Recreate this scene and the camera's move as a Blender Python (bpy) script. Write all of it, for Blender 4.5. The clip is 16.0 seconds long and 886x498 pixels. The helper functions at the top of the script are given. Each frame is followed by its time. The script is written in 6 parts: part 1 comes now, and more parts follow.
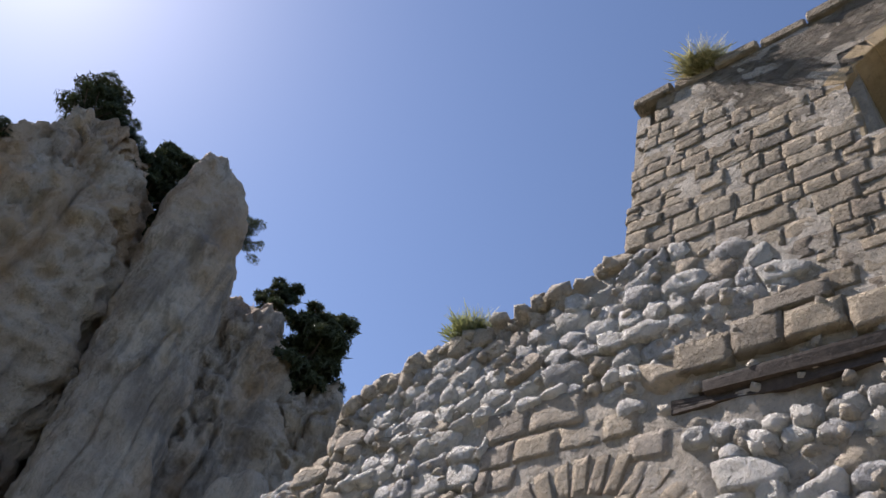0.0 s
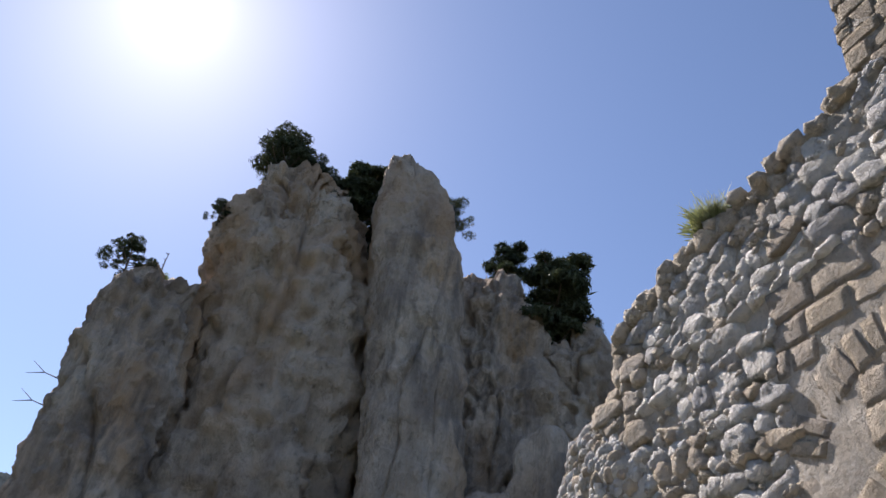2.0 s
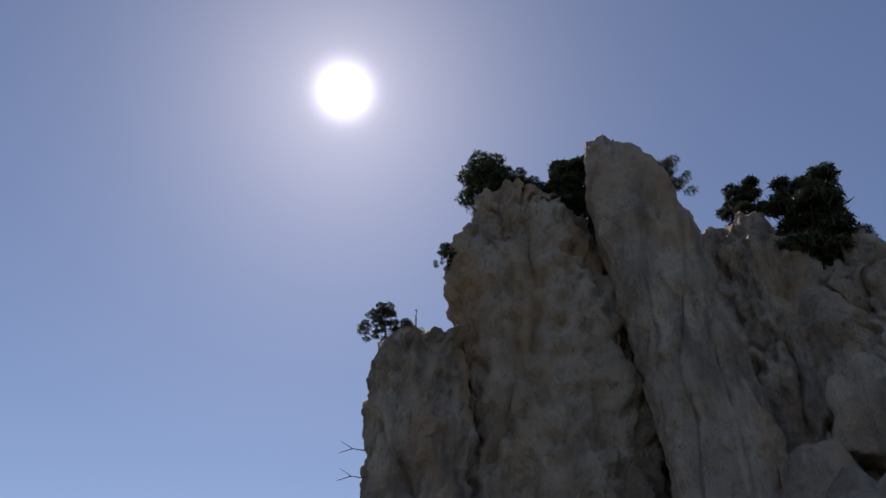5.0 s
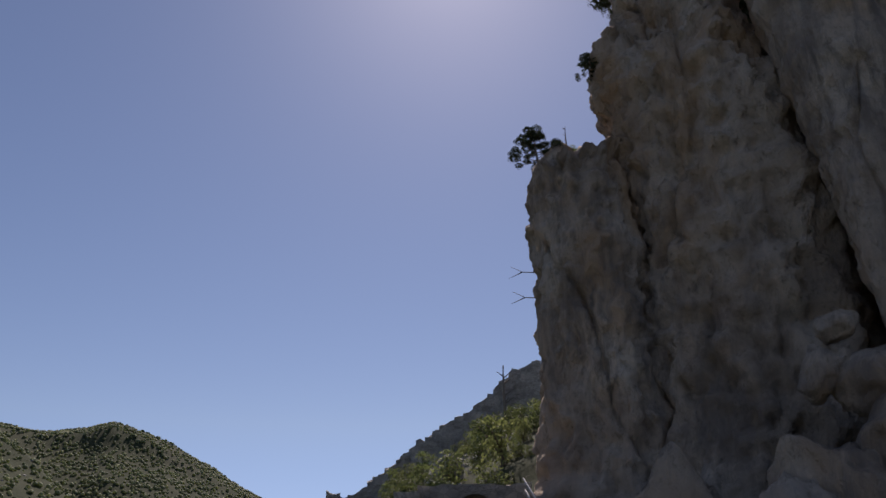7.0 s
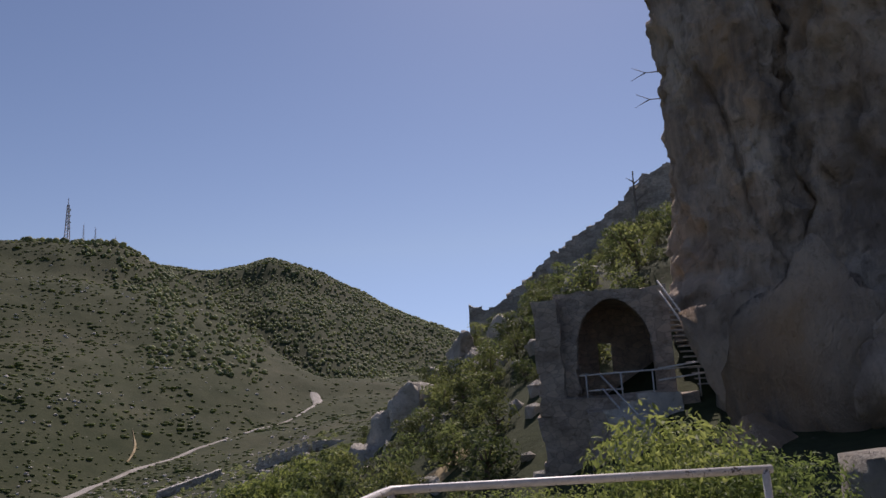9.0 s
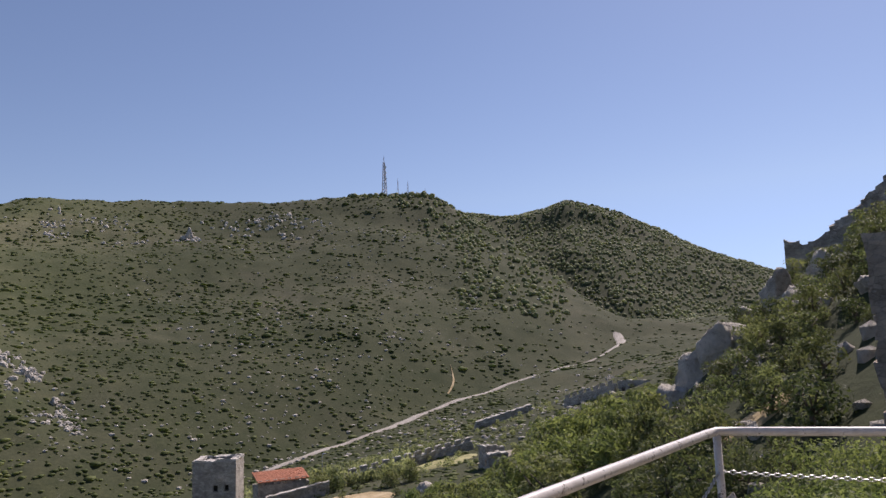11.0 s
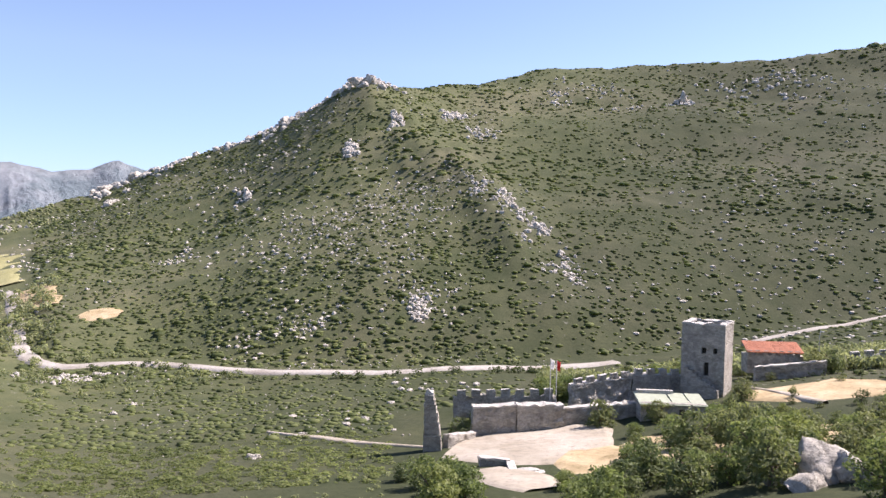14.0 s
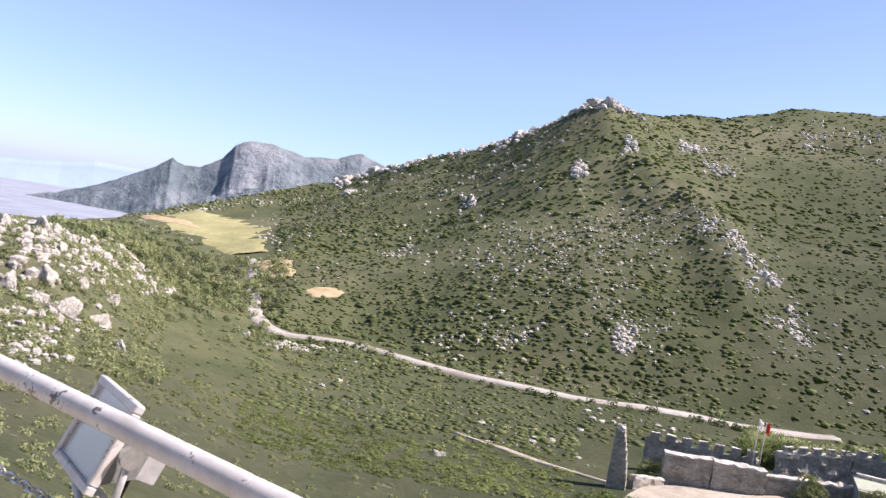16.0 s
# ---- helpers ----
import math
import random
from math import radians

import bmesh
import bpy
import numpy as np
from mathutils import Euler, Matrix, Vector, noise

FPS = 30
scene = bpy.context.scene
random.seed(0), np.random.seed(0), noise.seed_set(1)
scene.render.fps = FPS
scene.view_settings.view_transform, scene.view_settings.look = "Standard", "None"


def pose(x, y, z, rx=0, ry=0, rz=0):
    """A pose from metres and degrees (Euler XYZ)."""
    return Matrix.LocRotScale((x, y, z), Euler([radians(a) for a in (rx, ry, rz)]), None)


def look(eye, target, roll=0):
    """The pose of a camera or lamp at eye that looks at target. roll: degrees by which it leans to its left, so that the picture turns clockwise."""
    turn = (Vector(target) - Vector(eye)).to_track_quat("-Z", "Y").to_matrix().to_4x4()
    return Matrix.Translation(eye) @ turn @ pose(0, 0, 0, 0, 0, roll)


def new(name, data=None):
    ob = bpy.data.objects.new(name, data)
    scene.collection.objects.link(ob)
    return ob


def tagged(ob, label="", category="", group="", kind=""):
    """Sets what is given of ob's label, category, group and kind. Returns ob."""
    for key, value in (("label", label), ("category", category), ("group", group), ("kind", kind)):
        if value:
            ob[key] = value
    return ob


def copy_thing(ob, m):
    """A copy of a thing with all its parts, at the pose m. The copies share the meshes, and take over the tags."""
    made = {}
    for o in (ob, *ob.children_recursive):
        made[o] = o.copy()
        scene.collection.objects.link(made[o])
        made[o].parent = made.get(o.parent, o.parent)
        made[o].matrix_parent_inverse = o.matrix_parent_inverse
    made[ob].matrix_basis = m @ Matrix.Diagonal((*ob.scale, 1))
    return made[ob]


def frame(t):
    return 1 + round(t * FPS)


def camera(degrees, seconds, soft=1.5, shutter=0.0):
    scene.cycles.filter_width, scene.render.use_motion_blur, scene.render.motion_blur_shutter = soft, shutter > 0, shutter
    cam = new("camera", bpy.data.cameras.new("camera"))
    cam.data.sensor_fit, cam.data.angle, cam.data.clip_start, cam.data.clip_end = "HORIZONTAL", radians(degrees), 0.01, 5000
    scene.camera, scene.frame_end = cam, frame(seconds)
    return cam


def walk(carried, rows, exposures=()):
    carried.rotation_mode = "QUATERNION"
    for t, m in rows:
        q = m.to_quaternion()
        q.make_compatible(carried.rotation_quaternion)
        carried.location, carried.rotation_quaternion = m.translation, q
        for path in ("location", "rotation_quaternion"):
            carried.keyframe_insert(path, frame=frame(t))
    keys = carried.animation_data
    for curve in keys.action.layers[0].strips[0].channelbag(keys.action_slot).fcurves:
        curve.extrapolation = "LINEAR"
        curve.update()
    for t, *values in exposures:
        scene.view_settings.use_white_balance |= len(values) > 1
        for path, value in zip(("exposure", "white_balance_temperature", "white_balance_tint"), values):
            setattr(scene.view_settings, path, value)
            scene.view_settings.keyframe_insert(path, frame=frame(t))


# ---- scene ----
cam = camera(59.74, 16.0)
PATH = [
    (0.0, pose(-0.03, -0.05, 0, 137.88, -12.76, -110.85)),
    (0.5, pose(-0.03, -0.02, 0, 133.44, -11.66, -101.73)),
    (1.0, pose(-0.02, 0.01, 0, 131.64, -9.24, -96.95)),
    (1.5, pose(0, 0, 0, 130.53, -8.69, -91.73)),
    (2.0, pose(0.01, 0.01, 0, 129.03, -7.45, -84.03)),
    (2.5, pose(0.02, 0.035, 0, 127.71, -4.12, -77.09)),
    (3.0, pose(0.03, 0.06, 0, 127.71, -1.11, -71.30)),
    (5.5, pose(0.07, 0.3, 0, 125.37, -1.54, -54.88)),
    (6.0, pose(0.08, 0.29, 0, 122.18, -0.46, -50.31)),
    (6.5, pose(0.09, 0.26, 0, 118.57, -0.10, -46.86)),
    (7.0, pose(0.1, 0.22, 0, 114.47, 0.52, -44.25)),
    (7.5, pose(0.11, 0.18, 0, 110.11, 1.78, -41.41)),
    (8.0, pose(0.12, 0.14, 0, 106.06, 2.92, -39.26)),
    (10.5, pose(0.14, -0.08, 0, 98.16, 2.18, -18.73)),
    (11.0, pose(0, 0, 0, 98.01, 2.20, -11.68)),
    (11.5, pose(-0.12, 0.07, 0, 97.61, 1.29, -6.47)),
    (12.0, pose(-0.32, 0.18, 0, 96.40, -1.73, 0.14)),
    (12.5, pose(-0.4, 0.22, 0, 94.17, -2.83, 7.36)),
    (13.0, pose(-0.42, 0.25, 0, 91.31, -2.22, 14.33)),
    (13.5, pose(-0.44, 0.28, 0, 89.35, -1.27, 19.24)),
    (14.0, pose(-0.44, 0.28, 0, 88.26, -1.38, 23.35)),
    (14.5, pose(-0.44, 0.28, 0, 87.95, -1.90, 25.70)),
    (15.0, pose(-0.4, 0.23, 0.02, 87.97, -3.45, 28.08)),
    (15.5, pose(-0.4, 0.23, 0.01, 88.09, -6.67, 31.12)),
    (16.0, pose(-0.38, 0.245, 0.02, 87.98, -9.71, 39.49)),
]
EXPOSURES = ((0.0, 1.0, 6500, 19), (1.5, 1.05, 6500, 19), (3.0, 0.75, 6500, 18), (5.5, 0.0, 6700, 21), (8.0, -0.1, 6750, 26), (10.5, 0.25, 6750, 25), (11.0, 0.35, 6750, 25), (12.0, 0.55, 6700, 25), (12.5, 0.75, 6650, 25), (13.5, 1.2, 6600, 25), (14.5, 1.3, 6600, 25), (16.0, 1.22, 6600, 25))
walk(cam, PATH, exposures=EXPOSURES)

# ---- world, sun, exposure ----
SUN_AZ, SUN_EL = -46.0, 48.2


def toward(az, el=0.0):
    """The unit direction at an azimuth (degrees, left of +y positive) and an elevation."""
    a, e = radians(az), radians(el)
    return Vector((-math.sin(a) * math.cos(e), math.cos(a) * math.cos(e), math.sin(e)))


def spot(az, r, z=0.0):
    d = toward(az)
    return Vector((d.x * r, d.y * r, z))


world = bpy.data.worlds.new("sky")
scene.world = world
world.use_nodes = True
wn, wl = world.node_tree.nodes, world.node_tree.links
wn.clear()
w_out, w_bg, w_sky = wn.new("ShaderNodeOutputWorld"), wn.new("ShaderNodeBackground"), wn.new("ShaderNodeTexSky")
w_sky.sky_type, w_sky.sun_disc = "NISHITA", False
w_sky.sun_elevation, w_sky.sun_rotation = radians(SUN_EL), radians(-SUN_AZ)
w_sky.altitude, w_sky.air_density, w_sky.dust_density, w_sky.ozone_density = 700, 1.0, 0.35, 2.4
w_bg.inputs["Strength"].default_value = 0.082
# the sun's disc and its aureole
w_geo, w_dot = wn.new("ShaderNodeTexCoord"), wn.new("ShaderNodeVectorMath")
w_dot.operation = "DOT_PRODUCT"
w_dot.inputs[1].default_value = toward(SUN_AZ, SUN_EL)
wl.new(w_geo.outputs["Generated"], w_dot.inputs[0])
w_sum = None
for power, gain in ((2600.0, 22.0), (320.0, 1.3), (60.0, 1.25), (10.0, 0.08)):
    w_pow, w_mul = wn.new("ShaderNodeMath"), wn.new("ShaderNodeMath")
    w_pow.operation, w_mul.operation = "POWER", "MULTIPLY"
    w_pow.inputs[1].default_value, w_mul.inputs[1].default_value = power, gain
    w_max = wn.new("ShaderNodeMath")
    w_max.operation = "MAXIMUM"
    w_max.inputs[1].default_value = 0.0
    wl.new(w_dot.outputs["Value"], w_max.inputs[0])
    wl.new(w_max.outputs[0], w_pow.inputs[0])
    wl.new(w_pow.outputs[0], w_mul.inputs[0])
    if w_sum:
        w_add = wn.new("ShaderNodeMath")
        wl.new(w_sum.outputs[0], w_add.inputs[0])
        wl.new(w_mul.outputs[0], w_add.inputs[1])
        w_sum = w_add
    else:
        w_sum = w_mul
w_mix = wn.new("ShaderNodeVectorMath")
w_mix.operation = "ADD"
# pale blue haze low over the horizon
w_sep, w_low = wn.new("ShaderNodeSeparateXYZ"), wn.new("ShaderNodeValToRGB")
wl.new(w_geo.outputs["Generated"], w_sep.inputs[0])
wl.new(w_sep.outputs["Z"], w_low.inputs["Fac"])
w_low.color_ramp.elements[0].position, w_low.color_ramp.elements[0].color = 0.0, (0.58, 0.74, 1.12, 1)
w_low.color_ramp.elements[1].position, w_low.color_ramp.elements[1].color = 0.2, (1, 1, 1, 1)
w_haze = wn.new("ShaderNodeVectorMath")
w_haze.operation = "MULTIPLY"
wl.new(w_sky.outputs["Color"], w_haze.inputs[0])
wl.new(w_low.outputs["Color"], w_haze.inputs[1])
wl.new(w_haze.outputs[0], w_mix.inputs[0])
wl.new(w_sum.outputs[0], w_mix.inputs[1])
wl.new(w_mix.outputs[0], w_bg.inputs["Color"])
wl.new(w_bg.outputs[0], w_out.inputs["Surface"])

sun = new("sun", bpy.data.lights.new("sun", "SUN"))
sun.data.energy, sun.data.angle, sun.data.color = 4.4, radians(0.53), (1.0, 0.955, 0.88)
sun.matrix_world = look(toward(SUN_AZ, SUN_EL) * 900, (0, 0, 0))


# ---- materials ----
def material(name, build):
    m = bpy.data.materials.new(name)
    m.use_nodes = True
    nt = m.node_tree
    build(nt, nt.nodes["Principled BSDF"])
    return m


def node(nt, kind, **values):
    n = nt.nodes.new(kind)
    for key, value in values.items():
        n.inputs[key.replace("_", " ")].default_value = value
    return n


def coords(nt, scale=(1, 1, 1), local=False):
    tc = nt.nodes.new("ShaderNodeTexCoord" if local else "ShaderNodeNewGeometry")
    mp = node(nt, "ShaderNodeMapping", Scale=scale)
    nt.links.new(tc.outputs["Object" if local else "Position"], mp.inputs["Vector"])
    return mp.outputs[0]


def ramp(nt, source, stops):
    r = nt.nodes.new("ShaderNodeValToRGB")
    while len(r.color_ramp.elements) < len(stops):
        r.color_ramp.elements.new(0.5)
    for e, (at, c) in zip(r.color_ramp.elements, stops):
        e.position, e.color = at, (*c, 1)
    nt.links.new(source, r.inputs["Fac"])
    return r.outputs["Color"]


def mix(nt, fac, a, b, mode="MIX"):
    m = nt.nodes.new("ShaderNodeMix")
    m.data_type, m.blend_type = "RGBA", mode
    for key, v in ((0, fac), (6, a), (7, b)):
        if isinstance(v, (int, float)):
            m.inputs[key].default_value = v
        elif isinstance(v, tuple):
            m.inputs[key].default_value = (*v, 1)
        else:
            nt.links.new(v, m.inputs[key])
    return m.outputs[2]


def fractal(nt, vec, scale, detail=6.0, rough=0.6, dist=0.0):
    n = node(nt, "ShaderNodeTexNoise", Scale=scale, Detail=detail, Roughness=rough, Distortion=dist)
    nt.links.new(vec, n.inputs["Vector"])
    return n.outputs["Fac"]


def relief(nt, bsdf, heights, strength, distance):
    last = None
    for h, s in heights:
        b = node(nt, "ShaderNodeBump", Strength=s * strength, Distance=distance)
        nt.links.new(h, b.inputs["Height"])
        if last:
            nt.links.new(last, b.inputs["Normal"])
        last = b.outputs[0]
    nt.links.new(last, bsdf.inputs["Normal"])


def rocky(name, dark, mid, light, big, fine, bump, tint=None, stretch=(1, 1, 1), per_piece=0.0, rough=0.9, cells=0.0, streak=None):
    """Weathered stone: two scales of mottling, pits, and relief."""
    def build(nt, b):
        v = coords(nt, stretch)
        n1, n2 = fractal(nt, v, big, 5, 0.6, 0.4), fractal(nt, v, fine, 8, 0.7)
        c = ramp(nt, n1, ((0.3, dark), (0.5, mid), (0.72, light)))
        pits = ramp(nt, n2, ((0.3, (0.5, 0.48, 0.45)), (0.44, (0.92, 0.92, 0.92)), (0.7, (1.15, 1.13, 1.1))))
        c = mix(nt, 0.85, c, pits, "MULTIPLY")
        if cells:
            vo = node(nt, "ShaderNodeTexVoronoi", Scale=cells)
            nt.links.new(v, vo.inputs["Vector"])
            sep = nt.nodes.new("ShaderNodeSeparateColor")
            nt.links.new(vo.outputs["Color"], sep.inputs[0])
            c = mix(nt, 0.5, c, ramp(nt, sep.outputs[0], ((0, (0.65, 0.63, 0.6)), (1, (1.3, 1.27, 1.2)))), "MULTIPLY")
            ed_ = node(nt, "ShaderNodeTexVoronoi", Scale=cells)
            ed_.feature = "DISTANCE_TO_EDGE"
            nt.links.new(v, ed_.inputs["Vector"])
            c = mix(nt, ramp(nt, ed_.outputs["Distance"], ((0.01, (0.3, 0.3, 0.3)), (0.08, (0, 0, 0)))), c, (0.14, 0.125, 0.11))
        if tint:
            n3 = fractal(nt, coords(nt, (1, 1, 0.35)), big * 0.45, 4, 0.55, 0.8)
            c = mix(nt, ramp(nt, n3, ((0.46, (0, 0, 0)), (0.64, (0.8, 0.8, 0.8)))), c, tint)
        if streak:
            n4 = fractal(nt, coords(nt, (1, 1, 0.13)), 0.75, 6, 0.65, 0.3)
            n5 = fractal(nt, coords(nt, (1, 1, 0.6)), 0.13, 3, 0.5)
            wet = mix(nt, 1.0, ramp(nt, n4, ((0.45, (0, 0, 0)), (0.62, (0.9, 0.9, 0.9)))), ramp(nt, n5, ((0.42, (0.1, 0.1, 0.1)), (0.6, (1, 1, 1)))), "MULTIPLY")
            c = mix(nt, wet, c, streak)
        if per_piece:
            oi = nt.nodes.new("ShaderNodeObjectInfo")
            geo = nt.nodes.new("ShaderNodeNewGeometry")
            add = nt.nodes.new("ShaderNodeMath")
            add.operation = "ADD"
            nt.links.new(oi.outputs["Random"], add.inputs[0])
            nt.links.new(geo.outputs["Random Per Island"], add.inputs[1])
            fr = nt.nodes.new("ShaderNodeMath")
            fr.operation = "FRACT"
            nt.links.new(add.outputs[0], fr.inputs[0])
            lo, hi = 1 - per_piece, 1 + per_piece
            c = mix(nt, 1.0, c, ramp(nt, fr.outputs[0], ((0.0, (lo, lo, lo * 1.02)), (0.5, (1, 0.98, 0.93)), (1.0, (hi, hi * 0.98, hi * 0.94)))), "MULTIPLY")
        nt.links.new(c, b.inputs["Base Color"])
        b.inputs["Roughness"].default_value = rough
        b.inputs["Specular IOR Level"].default_value = 0.2
        relief(nt, b, ((n1, 0.7), (n2, 1.0)), min(bump, 1.0), max(bump, 1.0) / fine)
    return material(name, build)


CLIFF = rocky("cliff limestone", (0.35, 0.265, 0.2), (0.6, 0.475, 0.36), (0.73, 0.615, 0.49), 0.32, 2.0, 1.3, (0.58, 0.37, 0.21), (1, 1, 0.75), 0.0, 0.9, 0.0, (0.24, 0.2, 0.17))
CRAG = rocky("grey crag limestone", (0.29, 0.27, 0.235), (0.47, 0.44, 0.385), (0.62, 0.585, 0.525), 0.5, 3.0, 1.2)
ASHLAR = rocky("tan ashlar stone", (0.33, 0.275, 0.215), (0.435, 0.375, 0.295), (0.53, 0.465, 0.375), 2.2, 12.0, 2.0, None, (1, 1, 1), 0.2)
RUBBLE = rocky("grey limestone rubble", (0.54, 0.525, 0.5), (0.74, 0.725, 0.7), (0.84, 0.83, 0.81), 3.0, 11.0, 2.0, None, (1, 1, 1), 0.24)
MORTAR = rocky("crumbling lime mortar", (0.46, 0.405, 0.33), (0.61, 0.545, 0.455), (0.72, 0.66, 0.57), 3.0, 16.0, 2.2)
TUFF = rocky("pitted tan tuff", (0.4, 0.34, 0.265), (0.57, 0.495, 0.4), (0.67, 0.6, 0.51), 2.4, 17.0, 2.4, None, (1, 1, 1), 0.13)
PLASTER = rocky("stained old plaster", (0.3, 0.26, 0.21), (0.42, 0.37, 0.31), (0.52, 0.47, 0.4), 2.6, 9.0, 1.0, None, (1, 1, 1.7), 0.0, 0.9, 3.4)
REVEAL = rocky("ochre window reveal stone", (0.3, 0.22, 0.12), (0.42, 0.31, 0.18), (0.5, 0.39, 0.25), 2.0, 14.0, 0.7)
VAULT = rocky("tan-grey vault masonry", (0.4, 0.33, 0.27), (0.58, 0.49, 0.41), (0.7, 0.61, 0.52), 0.6, 3.0, 1.4, None, (1, 1, 1.5), 0.0, 0.9, 2.6)
RUIN = rocky("grey ruin masonry", (0.27, 0.255, 0.23), (0.43, 0.41, 0.37), (0.58, 0.55, 0.5), 0.5, 2.6, 1.0, None, (1, 1, 1.5), 0.0, 0.9, 2.2)
# wall tops get this paler copy of RUIN, so sunlight is in the colour
CAPSTONE = rocky("pale sunlit-toned masonry", (0.4, 0.38, 0.34), (0.52, 0.495, 0.45), (0.63, 0.605, 0.56), 0.6, 3.0, 0.8)
SAND = rocky("pale trodden earth", (0.27, 0.235, 0.175), (0.365, 0.325, 0.26), (0.43, 0.39, 0.33), 0.16, 1.2, 0.3)
GRAVEL = rocky("pale gravel road", (0.26, 0.235, 0.2), (0.35, 0.325, 0.285), (0.42, 0.4, 0.365), 0.12, 1.6, 0.3)
OCHRE = rocky("ochre earth with dry grass", (0.27, 0.21, 0.11), (0.4, 0.31, 0.18), (0.5, 0.41, 0.27), 0.25, 1.4, 0.3)
FIELD = rocky("dry stubble field", (0.23, 0.22, 0.095), (0.31, 0.295, 0.14), (0.38, 0.355, 0.19), 0.03, 0.6, 0.3)
# rock colour already mixed with the blue of distance haze
FARROCK = rocky("distant mountain in haze blue-grey", (0.1, 0.135, 0.15), (0.14, 0.175, 0.195), (0.29, 0.31, 0.33), 0.0045, 0.02, 0.6)


def hill_build(nt, b):
    v = coords(nt)
    n1, n2, n3 = fractal(nt, v, 0.012, 5, 0.6, 0.5), fractal(nt, v, 0.09, 6, 0.65), fractal(nt, v, 1.1, 6, 0.7)
    c = ramp(nt, n1, ((0.34, (0.074, 0.085, 0.041)), (0.5, (0.098, 0.105, 0.055)), (0.66, (0.132, 0.129, 0.078))))
    c = mix(nt, 0.8, c, ramp(nt, n2, ((0.34, (0.72, 0.8, 0.7)), (0.5, (0.97, 0.98, 0.95)), (0.68, (1.28, 1.22, 1.18)))), "MULTIPLY")
    c = mix(nt, 0.7, c, ramp(nt, n3, ((0.33, (0.66, 0.7, 0.62)), (0.5, (1, 1, 1)), (0.68, (1.32, 1.27, 1.2)))), "MULTIPLY")
    # colour darkened east of the rocky spur: maquis and backlit shade; dry grass west
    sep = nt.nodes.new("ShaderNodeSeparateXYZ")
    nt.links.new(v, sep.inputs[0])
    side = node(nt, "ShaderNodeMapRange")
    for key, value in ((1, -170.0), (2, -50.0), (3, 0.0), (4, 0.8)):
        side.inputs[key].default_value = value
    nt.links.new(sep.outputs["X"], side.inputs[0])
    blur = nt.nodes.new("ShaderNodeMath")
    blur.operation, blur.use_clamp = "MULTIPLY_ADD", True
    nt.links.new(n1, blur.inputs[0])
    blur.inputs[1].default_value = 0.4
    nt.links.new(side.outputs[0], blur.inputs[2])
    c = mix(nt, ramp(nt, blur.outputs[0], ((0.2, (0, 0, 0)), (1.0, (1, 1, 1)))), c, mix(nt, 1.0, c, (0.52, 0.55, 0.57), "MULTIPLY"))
    stony = fractal(nt, v, 0.35, 8, 0.75)
    c = mix(nt, ramp(nt, stony, ((0.63, (0, 0, 0)), (0.7, (0.7, 0.7, 0.7)))), c, (0.33, 0.31, 0.27))
    nt.links.new(c, b.inputs["Base Color"])
    b.inputs["Roughness"].default_value = 0.95
    b.inputs["Specular IOR Level"].default_value = 0.1
    relief(nt, b, ((n3, 1.0),), 0.35, 0.4)


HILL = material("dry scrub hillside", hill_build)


def leafy(name, dark, light, size=1.4, thin=0.45):
    def build(nt, b):
        geo = nt.nodes.new("ShaderNodeNewGeometry")
        oi = nt.nodes.new("ShaderNodeObjectInfo")
        n = fractal(nt, coords(nt), size, 3, 0.6)
        c = ramp(nt, n, ((0.3, dark), (0.7, light)))
        c = mix(nt, 0.9, c, ramp(nt, geo.outputs["Random Per Island"], ((0, (0.55, 0.62, 0.5)), (1, (1.4, 1.35, 1.3)))), "MULTIPLY")
        c = mix(nt, 0.7, c, ramp(nt, oi.outputs["Random"], ((0, (0.7, 0.8, 0.7)), (1, (1.35, 1.25, 1.1)))), "MULTIPLY")
        nt.links.new(c, b.inputs["Base Color"])
        b.inputs["Roughness"].default_value = 0.65
        b.inputs["Specular IOR Level"].default_value = 0.25
        # light through the leaves
        tr, mx = nt.nodes.new("ShaderNodeBsdfTranslucent"), nt.nodes.new("ShaderNodeMixShader")
        mx.inputs[0].default_value = thin
        nt.links.new(mix(nt, 1.0, c, (1.12, 1.16, 0.85), "MULTIPLY"), tr.inputs["Color"])
        nt.links.new(b.outputs[0], mx.inputs[1])
        nt.links.new(tr.outputs[0], mx.inputs[2])
        nt.links.new(mx.outputs[0], nt.nodes["Material Output"].inputs["Surface"])
    return material(name, build)


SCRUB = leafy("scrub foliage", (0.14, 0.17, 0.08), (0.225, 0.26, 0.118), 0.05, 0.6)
# pine green lifted and blued, with the far hill's haze in it
WOOD = leafy("haze-paled pine wood", (0.19, 0.216, 0.142), (0.28, 0.312, 0.2), 0.03, 0.55)
LEAF = leafy("broad green foliage", (0.13, 0.162, 0.072), (0.24, 0.28, 0.125), 0.5, 0.45)
OLIVE = leafy("olive green foliage", (0.118, 0.14, 0.074), (0.21, 0.235, 0.125), 0.5, 0.45)
SHRUB = leafy("dull olive shrub foliage", (0.078, 0.094, 0.048), (0.15, 0.168, 0.086), 0.5, 0.35)
PINE = leafy("dark pine needles", (0.034, 0.042, 0.027), (0.075, 0.088, 0.054), 1.4, 0.2)
GRASS = leafy("dry grass tuft", (0.27, 0.265, 0.16), (0.44, 0.415, 0.28), 9.0, 0.4)


